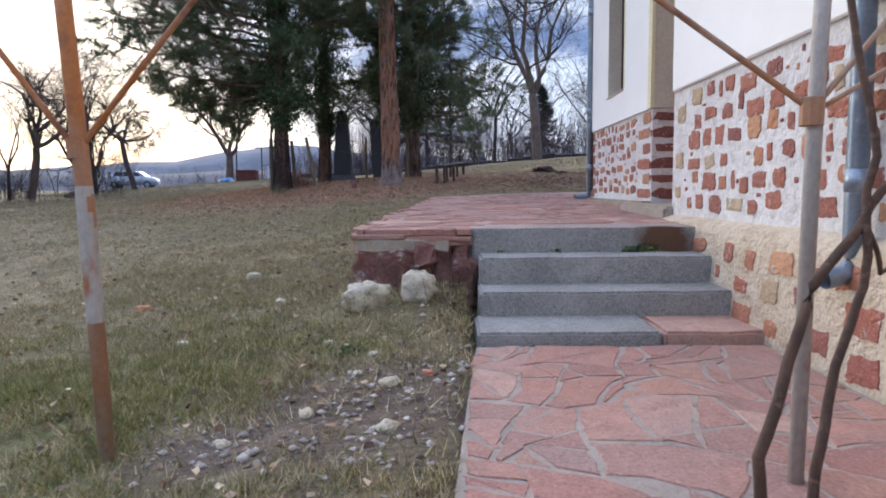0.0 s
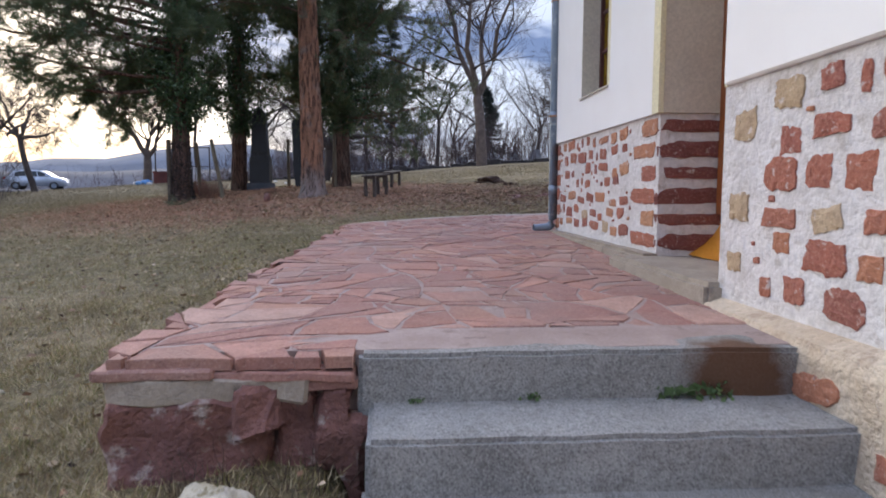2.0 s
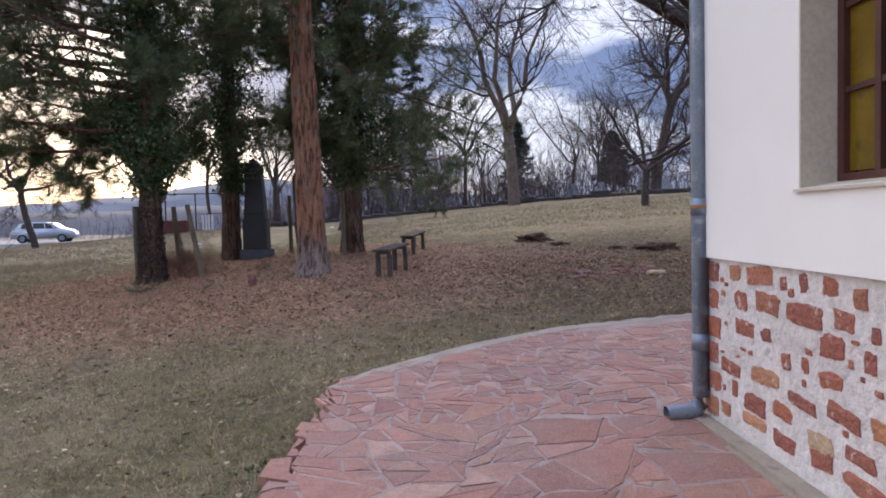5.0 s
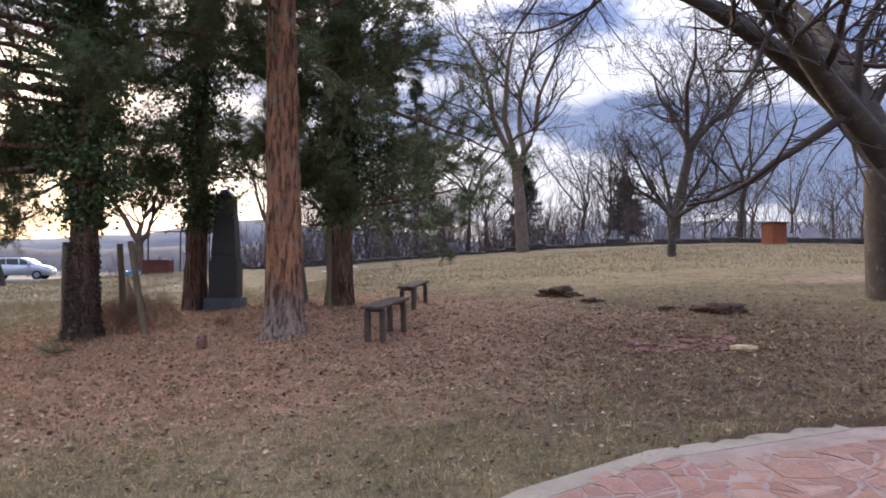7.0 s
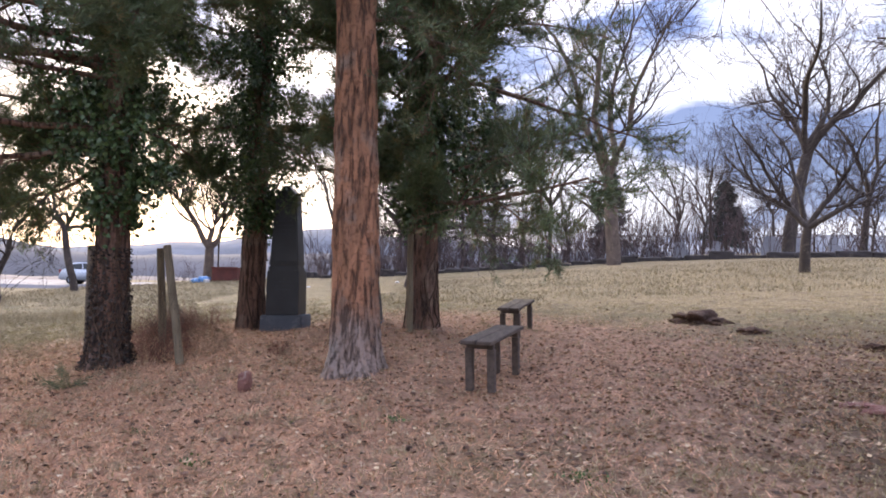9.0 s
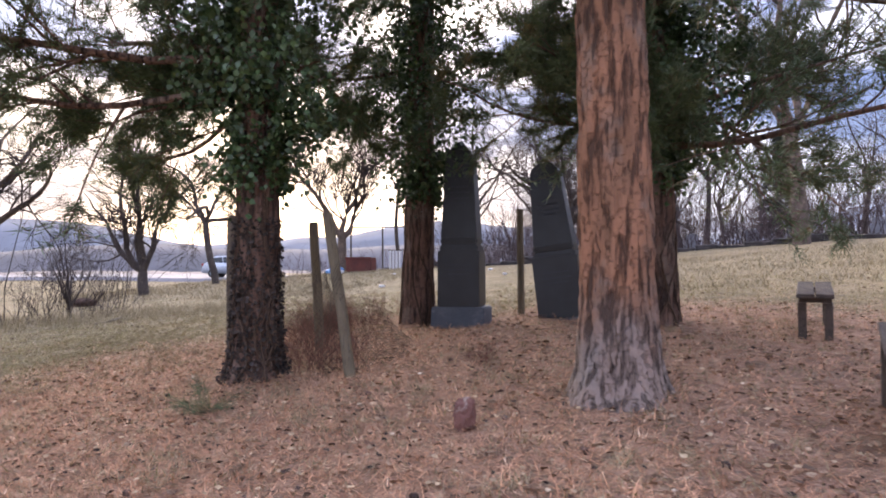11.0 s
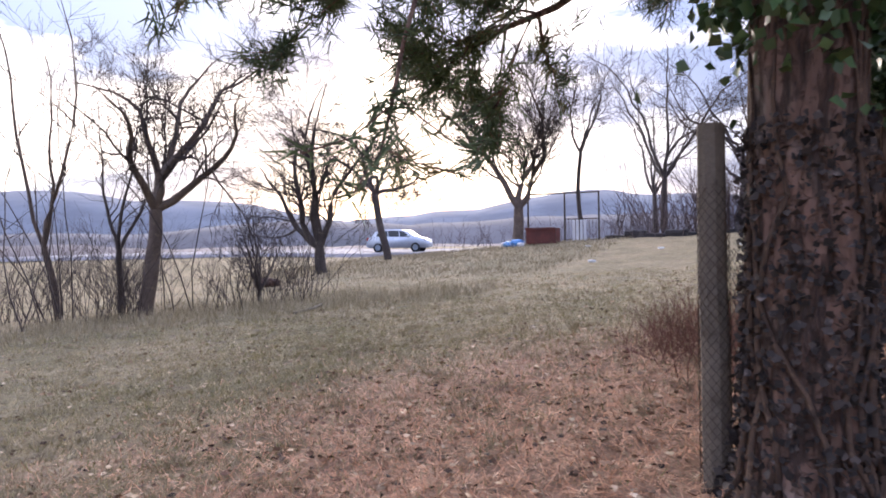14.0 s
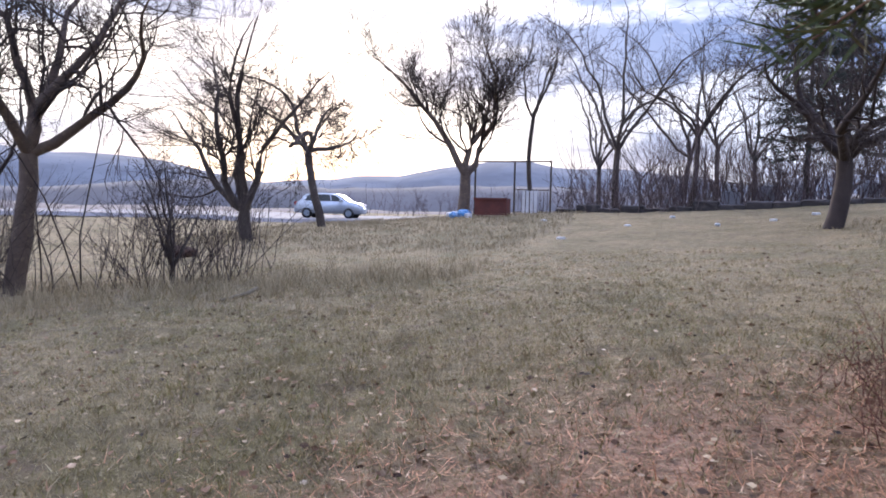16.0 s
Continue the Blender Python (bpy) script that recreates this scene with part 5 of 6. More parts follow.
def far_wall():
    t = thing("far_wall", "low dark stone wall at the far side of the field", "wall")
    rng = random.Random(8)
    line = [(-13.5, 52.6), (-5, 50.6), (3, 48.4), (12, 46.0), (24, 43.5), (38, 42.0)]
    for (x0, y0), (x1, y1) in zip(line, line[1:]):
        n = 8
        for k in range(n):
            f, g = k / n, (k + 1) / n
            xa, ya, xb, yb = x0 + (x1 - x0) * f, y0 + (y1 - y0) * f, x0 + (x1 - x0) * g, y0 + (y1 - y0) * g
            z = float(ground_z((xa + xb) / 2, (ya + yb) / 2))
            ob = part("segment", box(-math.dist((xa, ya), (xb, yb)) / 2, math.dist((xa, ya), (xb, yb)) / 2, -0.2, 0.2, -0.3, 0.28 + rng.uniform(-0.14, 0.12), 0.05, 1, 0.05, 3, k), M_FARWALL, t)
            ob.matrix_basis = pose((xa + xb) / 2, (ya + yb) / 2, z, 0, 0, math.degrees(math.atan2(yb - ya, xb - xa)))
    for i in range(16):
        x = -8 + i * 2.1 + rng.uniform(-0.7, 0.7)
        y = 53.0 - 0.24 * x + rng.uniform(-0.5, 2.0)
        w, h = rng.uniform(0.4, 1.0), rng.uniform(0.25, 0.6)
        g = thing("gravestone", "pale grey gravestone behind the far wall", "gravestone", (x, y, float(ground_z(x, y)) - 0.05), rng.uniform(-20, 20), "far gravestones")
        arch = [(-w / 2, 0.5), (-w / 2, 0.5 + h * 0.8), (-w / 4, 0.5 + h), (w / 4, 0.5 + h), (w / 2, 0.5 + h * 0.8), (w / 2, 0.5)]
        part("headstone", prism(arch, "y", -0.08, 0.08, 0.02), M_GRAVE, g)
        part("base", box(-w / 2 - 0.1, w / 2 + 0.1, -0.2, 0.2, 0, 0.52), M_GRAVE, g)


far_wall()


def hut():
    x, y = 18.4, 42.0
    t = thing("wooden_hut", "small orange-brown board hut at the wood's edge", "hut", (x, y, float(ground_z(x, y)) - 0.05), 10)
    part("body", box(-0.42, 0.42, -0.4, 0.4, 0, 1.15), M_HUT, t)
    for k in range(4):
        part("board", box(-0.42 + k * 0.21 + 0.01, -0.42 + k * 0.21 + 0.2, -0.43, -0.4, 0.02, 1.13), M_HUT, t)
    part("roof", box(-0.5, 0.5, -0.52, 0.48, 1.15, 1.21), M_FARWALL, t)


hut()


# ---- car, container, gate ----
def car():
    x, y = -27.6, 54.6
    t = thing("parked_car", "pale silver hatchback parked on the road", "car", (x, y, float(height(x, y)) + 0.10), 14)
    side = [(-2.0, 0.30), (-2.06, 0.62), (-1.98, 0.95), (-1.70, 1.02), (-1.45, 1.38), (-0.95, 1.50), (0.15, 1.50), (0.55, 1.42), (1.15, 1.02), (1.75, 0.90), (2.02, 0.70), (2.06, 0.42), (2.0, 0.28)]
    part("body", prism(side, "y", -0.85, 0.85, 0.05), M_CARPAINT, t, "", True)
    for s in (-1, 1):
        for pts in ([(-1.38, 1.05), (-1.2, 1.36), (-0.62, 1.42), (-0.58, 1.03)], [(-0.52, 1.03), (-0.56, 1.42), (0.14, 1.42), (0.2, 1.02)], [(0.26, 1.02), (0.2, 1.42), (0.5, 1.35), (0.98, 1.02)]):
            part("window", prism(pts, "y", min(s * 0.84, s * 0.858), max(s * 0.84, s * 0.858)), M_DARKGLASS, t, "dark side glass")
        for wx in (-1.28, 1.28):
            w = part("wheel", tube([(wx, s * 0.66, 0.31), (wx, s * 0.87, 0.31)], 0.31, 20), M_TYRE, t, "black tyre", True)
            part("rim", tube([(wx, s * 0.86, 0.31), (wx, s * 0.885, 0.31)], 0.19, 14), M_ZINC, w, "grey rim")
        part("tail_lamp", box(-2.05, -1.9, min(s * 0.6, s * 0.84), max(s * 0.6, s * 0.84), 0.78, 0.98, 0.02), M_LAMP, t, "red tail lamp")
        part("headlight", box(1.80, 1.98, min(s * 0.5, s * 0.82), max(s * 0.5, s * 0.82), 0.70, 0.84, 0.03), M_WHITE, t, "clear headlight")
        part("mirror", box(0.72, 0.86, min(s * 0.86, s * 1.0), max(s * 0.86, s * 1.0), 1.0, 1.12, 0.03), M_CARPAINT, t)
    part("rear_window", prism([(-1.72, 1.04), (-1.50, 1.34), (-1.47, 1.33), (-1.66, 1.02)], "y", -0.65, 0.65), M_DARKGLASS, t, "dark rear glass")
    part("windscreen", prism([(0.62, 1.43), (1.16, 1.06), (1.12, 1.03), (0.58, 1.41)], "y", -0.68, 0.68), M_DARKGLASS, t, "dark windscreen")
    part("bumper", box(-2.1, -1.96, -0.8, 0.8, 0.36, 0.56, 0.03), M_CARPAINT, t)


car()


def container_and_gate():
    x, y = -16.0, 49.4
    t = thing("rusty_container", "rusty brown open metal container", "container", (x, y, float(ground_z(x, y)) - 0.03), 2)
    for y0, y1 in ((-0.5, -0.45), (0.45, 0.5)):
        part("side_panel", box(-0.75, 0.75, y0, y1, 0.08, 0.85), M_RUSTBOX, t)
    for x0, x1 in ((-0.75, -0.70), (0.70, 0.75)):
        part("end_panel", box(x0, x1, -0.45, 0.45, 0.08, 0.85), M_RUSTBOX, t)
    part("floor_panel", box(-0.7, 0.7, -0.45, 0.45, 0.08, 0.12), M_RUSTBOX, t)
    part("rim", box(-0.79, 0.79, -0.55, -0.5, 0.78, 0.88), M_RUSTBOX, t)
    for a, b in ((-0.6, -0.4), (-0.6, 0.4), (0.6, -0.4), (0.6, 0.4)):
        part("leg", box(a - 0.05, a + 0.05, b - 0.05, b + 0.05, 0, 0.08), M_RUSTBOX, t)
    for i, (dx, dy, s, m, lab) in enumerate(((-1.35, -0.2, 0.55, M_BLUE, "crumpled blue plastic rubbish bag"), (-1.75, -0.4, 0.4, M_BLUE, "small blue plastic rubbish bag"), (-2.1, -0.1, 0.35, M_WHITE, "white plastic rubbish bag"), (-1.0, -0.6, 0.3, M_WHITE, "small white plastic rubbish bag"))):
        rock("rubbish_bag", x + dx, y + dy, (s * 1.2, s, s * 0.8), 60 + i * 5, m, lab, "bag", 0.1, i * 50, "rubbish bags")
    g = thing("metal_gate", "thin rusty metal gate frame", "gate", (-15.6, 51.6, float(ground_z(-15.6, 51.6))), 6)
    for px in (-1.9, 0.1, 1.9):
        part("post", box(px - 0.04, px + 0.04, -0.04, 0.04, -0.1, 2.7), M_WIRE, g)
    part("top_bar", box(-1.9, 1.9, -0.03, 0.03, 2.62, 2.69), M_WIRE, g)
    for k in range(9):
        part("bar", box(0.3 + k * 0.18, 0.32 + k * 0.18, -0.012, 0.012, 0.1, 1.3), M_WIRE, g)
    for z in (0.15, 1.25):
        part("rail", box(0.14, 1.86, -0.02, 0.02, z - 0.02, z + 0.02), M_WIRE, g)
    for k in range(4):
        part("slat", box(0.5 + k * 0.2, 0.64 + k * 0.2, -0.04, -0.02, 0.1, 1.2), M_WHITE, g, "white painted slat")


container_and_gate()
for i, (x, y) in enumerate(((-11.2, 39.9), (-9.5, 44.0), (-6.6, 43.0), (-4.9, 43.5), (-13.0, 46.5), (-3.4, 45.0), (-8.0, 47.0))):
    rock("litter_scrap", x, y, (0.26, 0.16, 0.09), 80 + i * 4, M_WHITE, "white scrap of rubbish on the grass", "litter", 0.2, i * 40, "litter scraps")


# ---- monuments ----
def obelisk(x, y, z, turn, lean, s, label, emblem):
    t = thing("gravestone_obelisk", label, "gravestone", (x, y, z))
    t.matrix_basis = pose(x, y, z, 0, lean, turn)

    def taper(w0, d0, z0, w1, d1, z1, bevel=0.012):
        bm = bmesh.new()
        vs = [bm.verts.new((a * w / 2, b * d / 2, h)) for w, d, h in ((w0, d0, z0), (w1, d1, z1)) for a, b in ((-1, -1), (1, -1), (1, 1), (-1, 1))]
        for q in ((3, 2, 1, 0), (4, 5, 6, 7), (0, 1, 5, 4), (1, 2, 6, 5), (2, 3, 7, 6), (3, 0, 4, 7)):
            bm.faces.new([vs[k] for k in q])
        bmesh.ops.bevel(bm, geom=bm.edges[:], offset=bevel, segments=2, affect="EDGES")
        return bm
    b0, b1, m0, m1, o1 = s["base"], s["die"], s["mould"], s["neck"], s["top"]
    part("base", taper(s["bw"] * 1.02, s["bw"] * 0.84, -0.15, s["bw"], s["bw"] * 0.82, b0, 0.02), M_GRANITE2, t, "grey stone base")
    part("die", taper(s["dw"], s["dw"] * 0.8, b0, s["dw"] * 0.985, s["dw"] * 0.78, b1), M_GRANITE, t)
    part("moulding", taper(s["dw"] * 0.93, s["dw"] * 0.74, b1, s["dw"] * 0.9, s["dw"] * 0.72, (b1 + m0) / 2, 0.02), M_GRANITE, t)
    part("moulding", taper(s["dw"] * 0.87, s["dw"] * 0.7, (b1 + m0) / 2, s["dw"] * 0.9, s["dw"] * 0.72, m0, 0.02), M_GRANITE, t)
    w0, w1 = s["dw"] * 0.86, s["dw"] * 0.64
    part("shaft", taper(w0, w0 * 0.78, m0, w1, w1 * 0.78, m1), M_GRANITE, t)
    part("cap", prism([(-w1 / 2, m1 - 0.01), (-w1 * 0.40, m1 + (o1 - m1) * 0.35), (-w1 * 0.1, o1), (w1 * 0.1, o1), (w1 * 0.40, m1 + (o1 - m1) * 0.35), (w1 / 2, m1 - 0.01)], "y", -w1 * 0.385, w1 * 0.385), M_GRANITE, t)

    def front(h, w, tall):
        f = (h - m0) / (m1 - m0)
        d = (w0 + (w1 - w0) * f) * 0.39 if h > m0 else s["dw"] * 0.395
        return box(-w / 2, w / 2, -d - 0.006, -d + 0.02, h - tall / 2, h + tall / 2)
    span = m1 - m0
    for k, w in ((0.62, 0.26), (0.55, 0.32), (0.48, 0.30), (0.42, 0.22)):
        part("inscription_line", front(m0 + span * k, w, 0.022), M_INCISED, t, "worn illegible line of lettering")
    for k, w in ((0.75, 0.36), (0.66, 0.42), (0.58, 0.3)):
        part("inscription_line", front(b0 + (b1 - b0) * k, w, 0.02), M_INCISED, t, "worn illegible line of lettering")
    if emblem:
        d = (w0 + (w1 - w0) * 0.82) * 0.39 + 0.004
        arc = [(0.085 * math.cos(a), -d, m0 + span * 0.82 + 0.085 * math.sin(a)) for a in np.linspace(-2.6 - math.pi / 2 + 2.6 - 2.2, -math.pi / 2 + 2.2, 14)]
        part("wreath", tube(arc, 0.013, 6), M_INCISED, t, "carved wreath")


obelisk(-4.24, 24.62, 1.24, 0, 0.0, dict(base=0.40, die=1.24, mould=1.42, neck=2.68, top=2.88, bw=0.80, dw=0.64), "dark granite obelisk gravestone with carved wreath", True)
obelisk(-2.68, 24.45, 1.44, -6, -7.0, dict(base=0.08, die=0.94, mould=1.10, neck=2.18, top=2.34, bw=0.74, dw=0.65), "dark granite obelisk gravestone, leaning", False)


# ---- wire fence round the graves ----
def fence():
    t = thing("wire_fence", "broken chain-link fence on leaning wooden posts", "fence")
    posts = (((-6.09, 21.42, 0.95), (-6.11, 21.42, 2.80), 0.066, M_POSTC), ((-5.58, 22.55, 1.0), (-5.71, 22.6, 2.8), 0.06, M_POST), ((-4.54, 21.08, 1.1), (-4.88, 21.24, 2.80), 0.056, M_POST),
             ((-3.40, 25.1, 1.3), (-3.42, 25.14, 3.13), 0.055, M_POST), ((-1.64, 23.2, 1.3), (-1.66, 23.2, 3.12), 0.055, M_POST))
    for i, (a, b, r, m) in enumerate(posts):
        a, b = Vector(a), Vector(b)
        pts = [a.lerp(b, k / 5) + noise.noise_vector(Vector((k, i, 0))) * 0.012 for k in range(6)]
        part("post", tube(pts, [r * (1.06 - 0.02 * k) for k in range(6)], 9), m, t)

    def net(a, b, h0, h1, sag, seed):
        a, b = Vector(a), Vector(b)
        length = (b - a).length
        cell = 0.075
        n = int((length + h0) / cell)
        side = Vector((0, 0, 1)).cross((b - a).normalized())
        lines = []
        for way in (1, -1):
            for k in range(n + 1):
                pts = []
                for j in range(10):
                    v = j / 9
                    u = (k * cell - h0 * v if way > 0 else k * cell - h0 * (1 - v)) / length
                    if 0 <= u <= 1:
                        h = h0 + (h1 - h0) * u
                        drop = sag * math.sin(u * math.pi) * v
                        p = a.lerp(b, u) + Vector((0, 0, 0.05 + h * v - drop))
                        p += side * (noise.noise(Vector((u * 3 + seed, v * 2, 0))) * 0.14 * (0.3 + sag * 2))
                        pts.append(p)
                if len(pts) > 2:
                    lines.append(pts)
        vs, fs, base = [], [], 0
        for pts in lines:
            arr = np.array([[tuple(p) for p in pts]])
            v, f = tubes([((arr, np.full(arr.shape[:2], 0.0022)), 3)])
            vs.append(v)
            fs.append(f + base)
            base += len(v)
        tagged(quick("wire_mesh", np.concatenate(vs), np.concatenate(fs), M_WIRE, t, "rusty chain-link mesh"), kind="stuff")
    net((-6.10, 21.42, 1.0), (-5.60, 22.55, 1.1), 1.3, 1.25, 0.25, 1)
    net((-5.60, 22.55, 1.1), (-6.15, 24.4, 1.15), 1.2, 0.5, 0.1, 2)
    net((-6.15, 24.4, 1.1), (-6.85, 25.2, 1.1), 0.5, 0.25, 0.1, 5)
    # mesh end wrapped round the corner post
    q = np.linspace(0, 1, 40)[None, :]
    turn = np.arange(11)[:, None] * math.tau / 11
    wrap = [np.stack([-6.10 + 0.073 * np.cos(turn + s * q * 17), 21.42 + 0.073 * np.sin(turn + s * q * 17), np.broadcast_to(1.0 + 1.5 * q, (11, 40))], -1) for s in (1, -1)]
    wrap = np.concatenate(wrap)
    v, f = tubes([((wrap, np.full(wrap.shape[:2], 0.0015)), 3)])
    tagged(quick("wire_wrap", v, f, M_WIRE, t, "rusty mesh wound round the post"), kind="stuff")
    net((-5.2, 21.28, 1.1), (-4.60, 21.12, 1.15), 1.15, 1.2, 0.2, 3)
    net((-4.6, 21.12, 1.15), (-4.2, 22.0, 1.2), 1.1, 0.2, 0.1, 4)


fence()


# ---- benches ----
def bench():
    t = thing("wooden_bench", "weathered grey plank bench on four post legs", "bench", (0, 0, 0), 0, "benches under the pines")
    for x0, x1 in ((-0.17, -0.006), (0.006, 0.17)):
        part("seat_plank", box(x0, x1, -0.62, 0.62, 0.43, 0.475, 0.008, 1, 0.006, 4, x0 * 9), M_BENCH, t)
    for y in (-0.46, 0.46):
        part("crossbar", box(-0.15, 0.15, y - 0.03, y + 0.03, 0.37, 0.43, 0.005), M_BENCH, t)
        for x in (-0.12, 0.12):
            part("leg", box(x - 0.04, x + 0.04, y - 0.04, y + 0.04, -0.08, 0.37, 0.008), M_BENCH, t)
    return t


b1_ = bench()
b1_.matrix_basis = pose(-0.24, 19.72, 1.34, 3.5, 0, -18)
copy_thing(b1_, pose(0.14, 23.07, 1.53, 4.5, 0, -15))


# ---- pergola frame with vine at the start ----
def pergola():
    t = thing("pergola_frame", "rusty iron pole frame with dry climbing vine", "frame")
    part("pole", tube([(-1.44, 2.52, -0.3), (-1.47, 2.52, 1.0), (-1.55, 2.52, 2.5)], 0.033, 10), M_RUST, t, "", True)
    part("old_paint", tube([(-1.458, 2.52, 0.5), (-1.473, 2.52, 1.05)], 0.0342, 10, False), M_GREYPOLE, t, "weathered grey paint")
    part("pole", tube([(1.165, 2.12, -0.2), (1.19, 2.14, 1.2), (1.225, 2.15, 2.5)], 0.026, 10), M_GREYPOLE, t, "", True)
    part("top_bar", tube([(-1.55, 2.53, 2.46), (1.215, 2.17, 2.46)], 0.022, 8), M_RUST, t, "", True)
    part("brace", tube([(-1.50, 2.52, 1.20), (-2.35, 2.54, 2.36)], 0.013, 8), M_RUST, t)
    part("brace", tube([(-1.48, 2.52, 1.20), (-0.42, 2.5, 2.43)], 0.013, 8), M_RUST, t)
    part("brace", tube([(1.18, 2.14, 1.27), (0.05, 2.3, 2.15), (-0.1, 2.32, 2.45)], 0.011, 8), M_RUST, t)
    part("brace", tube([(1.18, 2.14, 1.27), (1.75, 2.18, 1.95)], 0.011, 8), M_RUST, t)
    part("brace", tube([(1.18, 2.14, 1.26), (1.80, 2.17, 1.62)], 0.009, 8), M_RUST, t)
    part("collar", tube([(1.179, 2.14, 1.22), (1.181, 2.14, 1.31)], 0.038, 10), M_RUST, t)
    part("collar", tube([(-1.487, 2.52, 1.16), (-1.492, 2.52, 1.24)], 0.04, 10), M_RUST, t)
    for pts, r in (([(0.94, 1.86, -0.05), (0.90, 1.85, 0.22), (0.99, 1.88, 0.5), (1.09, 1.9, 0.73), (1.23, 1.92, 0.92), (1.36, 1.95, 1.08), (1.6, 2.0, 1.3)], 0.02),
                   ([(1.07, 1.84, -0.05), (1.08, 1.85, 0.25), (1.14, 1.88, 0.48), (1.22, 1.9, 0.72), (1.25, 1.92, 1.1), (1.22, 2.05, 1.7), (1.1, 2.1, 2.3)], 0.017),
                   ([(1.5, 1.95, -0.05), (1.42, 1.9, 0.1), (1.2, 1.86, 0.02), (0.98, 1.84, 0.04)], 0.015),
                   ([(1.23, 1.92, 0.92), (1.30, 1.95, 0.75), (1.36, 1.93, 0.82), (1.48, 1.95, 0.7)], 0.009)):
        fine = []
        for k in range(len(pts) - 1):
            for j in range(4):
                p = Vector(pts[k]).lerp(Vector(pts[k + 1]), j / 4)
                fine.append(p + noise.noise_vector(p * 6) * 0.022)
        part("vine", tube(fine, [r * (1 - 0.4 * k / len(fine)) for k in range(len(fine))], 7), M_VINE, t, "twisted dry vine stem", True)


pergola()

# ---- small things on the ground ----
for x, y, s in ((3.42, 24.3, 0.75), (3.95, 23.2, 0.42), (5.7, 21.2, 0.7), (4.9, 21.6, 0.3)):
    rock("molehill", x, y, (s * 1.1, s * 0.9, s * 0.40), x * 3, M_SOIL, "heap of dark dug soil on the grass", "soil heap", 0.52, 20, "soil heaps", 0.6)
slab_rng = random.Random(3)
for i in range(26):
    x, y = 3.9 + slab_rng.uniform(-0.75, 0.75), 18.6 + slab_rng.uniform(-0.45, 0.45)
    ob = part("stone_slab", box(-0.15, 0.15, -0.11, 0.11, 0, 0.035, 0.01, 1, 0.03, 3, i * 3), M_REDROCK)
    ob.matrix_basis = pose(x, y, float(ground_z(x, y)) - 0.008, slab_rng.uniform(-14, 14), slab_rng.uniform(-12, 12), slab_rng.uniform(0, 180))
    tagged(ob, "loose red stone slab lying on the turf", "stone", "loose red slabs")
rock("pale_stone", 4.55, 18.05, (0.34, 0.2, 0.10), 3.3, M_OCHRE, "pale ochre flat stone on the grass", "stone", 0.3)
rock("tree_stump", -3.05, 19.62, (0.15, 0.13, 0.26), 4.4, M_REDROCK, "short reddish stump in the needles", "stump", 0.15)
rock("brush_heap", -20.7, 34.3, (0.9, 0.6, 0.35), 5.5, M_SOIL, "dark heap of old brush", "heap", 0.2)
part_stick = part("fallen_stick", tube([(-14.5, 28.3, float(ground_z(-14.5, 28.3)) + 0.03), (-14.3, 28.7, float(ground_z(-14.3, 28.7)) + 0.10), (-14.4, 29.1, float(ground_z(-14.4, 29.1)) + 0.12)], 0.03, 6), M_POST)
tagged(part_stick, "pale fallen stick on the grass", "stick")


def sprig():
    x, y = -5.42, 20.0
    t = thing("pine_sprig", "fallen grey-green pine sprig", "sprig", (x, y, float(ground_z(x, y)) + 0.02))
    rng = np.random.default_rng(77)
    b = sprout(rng, np.zeros((7, 3)) + rng.normal(0, 0.05, (7, 3)) * np.array([1, 1, 0]), rng.normal(0, 1, (7, 3)) * np.array([1, 1, 0.2]) + np.array([0, 0, 0.5]), np.full(7, 0.3), np.full(7, 0.005), 6, 0.1, -0.02)
    v, f = tubes([(b, 4)])
    quick("twig", v, f, M_VINE, t)
    spots = np.concatenate([b[0][:, k] for k in (2, 3, 4, 5)])
    ways = np.concatenate([unit(b[0][:, k] - b[0][:, k - 1]) for k in (2, 3, 4, 5)])
    v, f = needle_brushes(rng, spots, ways, 26, 0.12, 0.002)
    quick("needles", v, f, M_NEEDLE, t, "grey-green needles")


sprig()


# ---- turf, litter and leaves ----
STROLL = [(0, -1), (0.3, 5), (0.3, 11), (-2.7, 15.8), (-8.0, 20.3), (-11.0, 25.0)]


def off_line(x, y):
    best = np.full(x.shape, 1e9)
    for (x0, y0), (x1, y1) in zip(STROLL, STROLL[1:]):
        dx, dy = x1 - x0, y1 - y0
        f = np.clip(((x - x0) * dx + (y - y0) * dy) / (dx * dx + dy * dy), 0, 1)
        best = np.minimum(best, np.hypot(x - x0 - f * dx, y - y0 - f * dy))
    return best


def litter_amount(x, y, rng):
    d = np.hypot(x * 0.78 + 2.3, y - 21.0) + rng.normal(0, 0.8, x.shape)
    return np.clip((5.7 - d) / 2.0, 0, 1)


def scatter(rng, n, reach, box_=(-22, 10, -1.5, 36)):
    x, y = rng.uniform(box_[0], box_[1], n * 6), rng.uniform(box_[2], box_[3], n * 6)
    keep = rng.uniform(0, 1, len(x)) < np.exp(-off_line(x, y) / reach)
    keep &= ~inside(TERRACE, x, y) & ~inside(LOWPATH, x, y) & ~((x > 0.1) & (y < 5.6)) & ~((x > 1.8) & (y < 11.5))
    x, y = x[keep][:n], y[keep][:n]
    return x, y


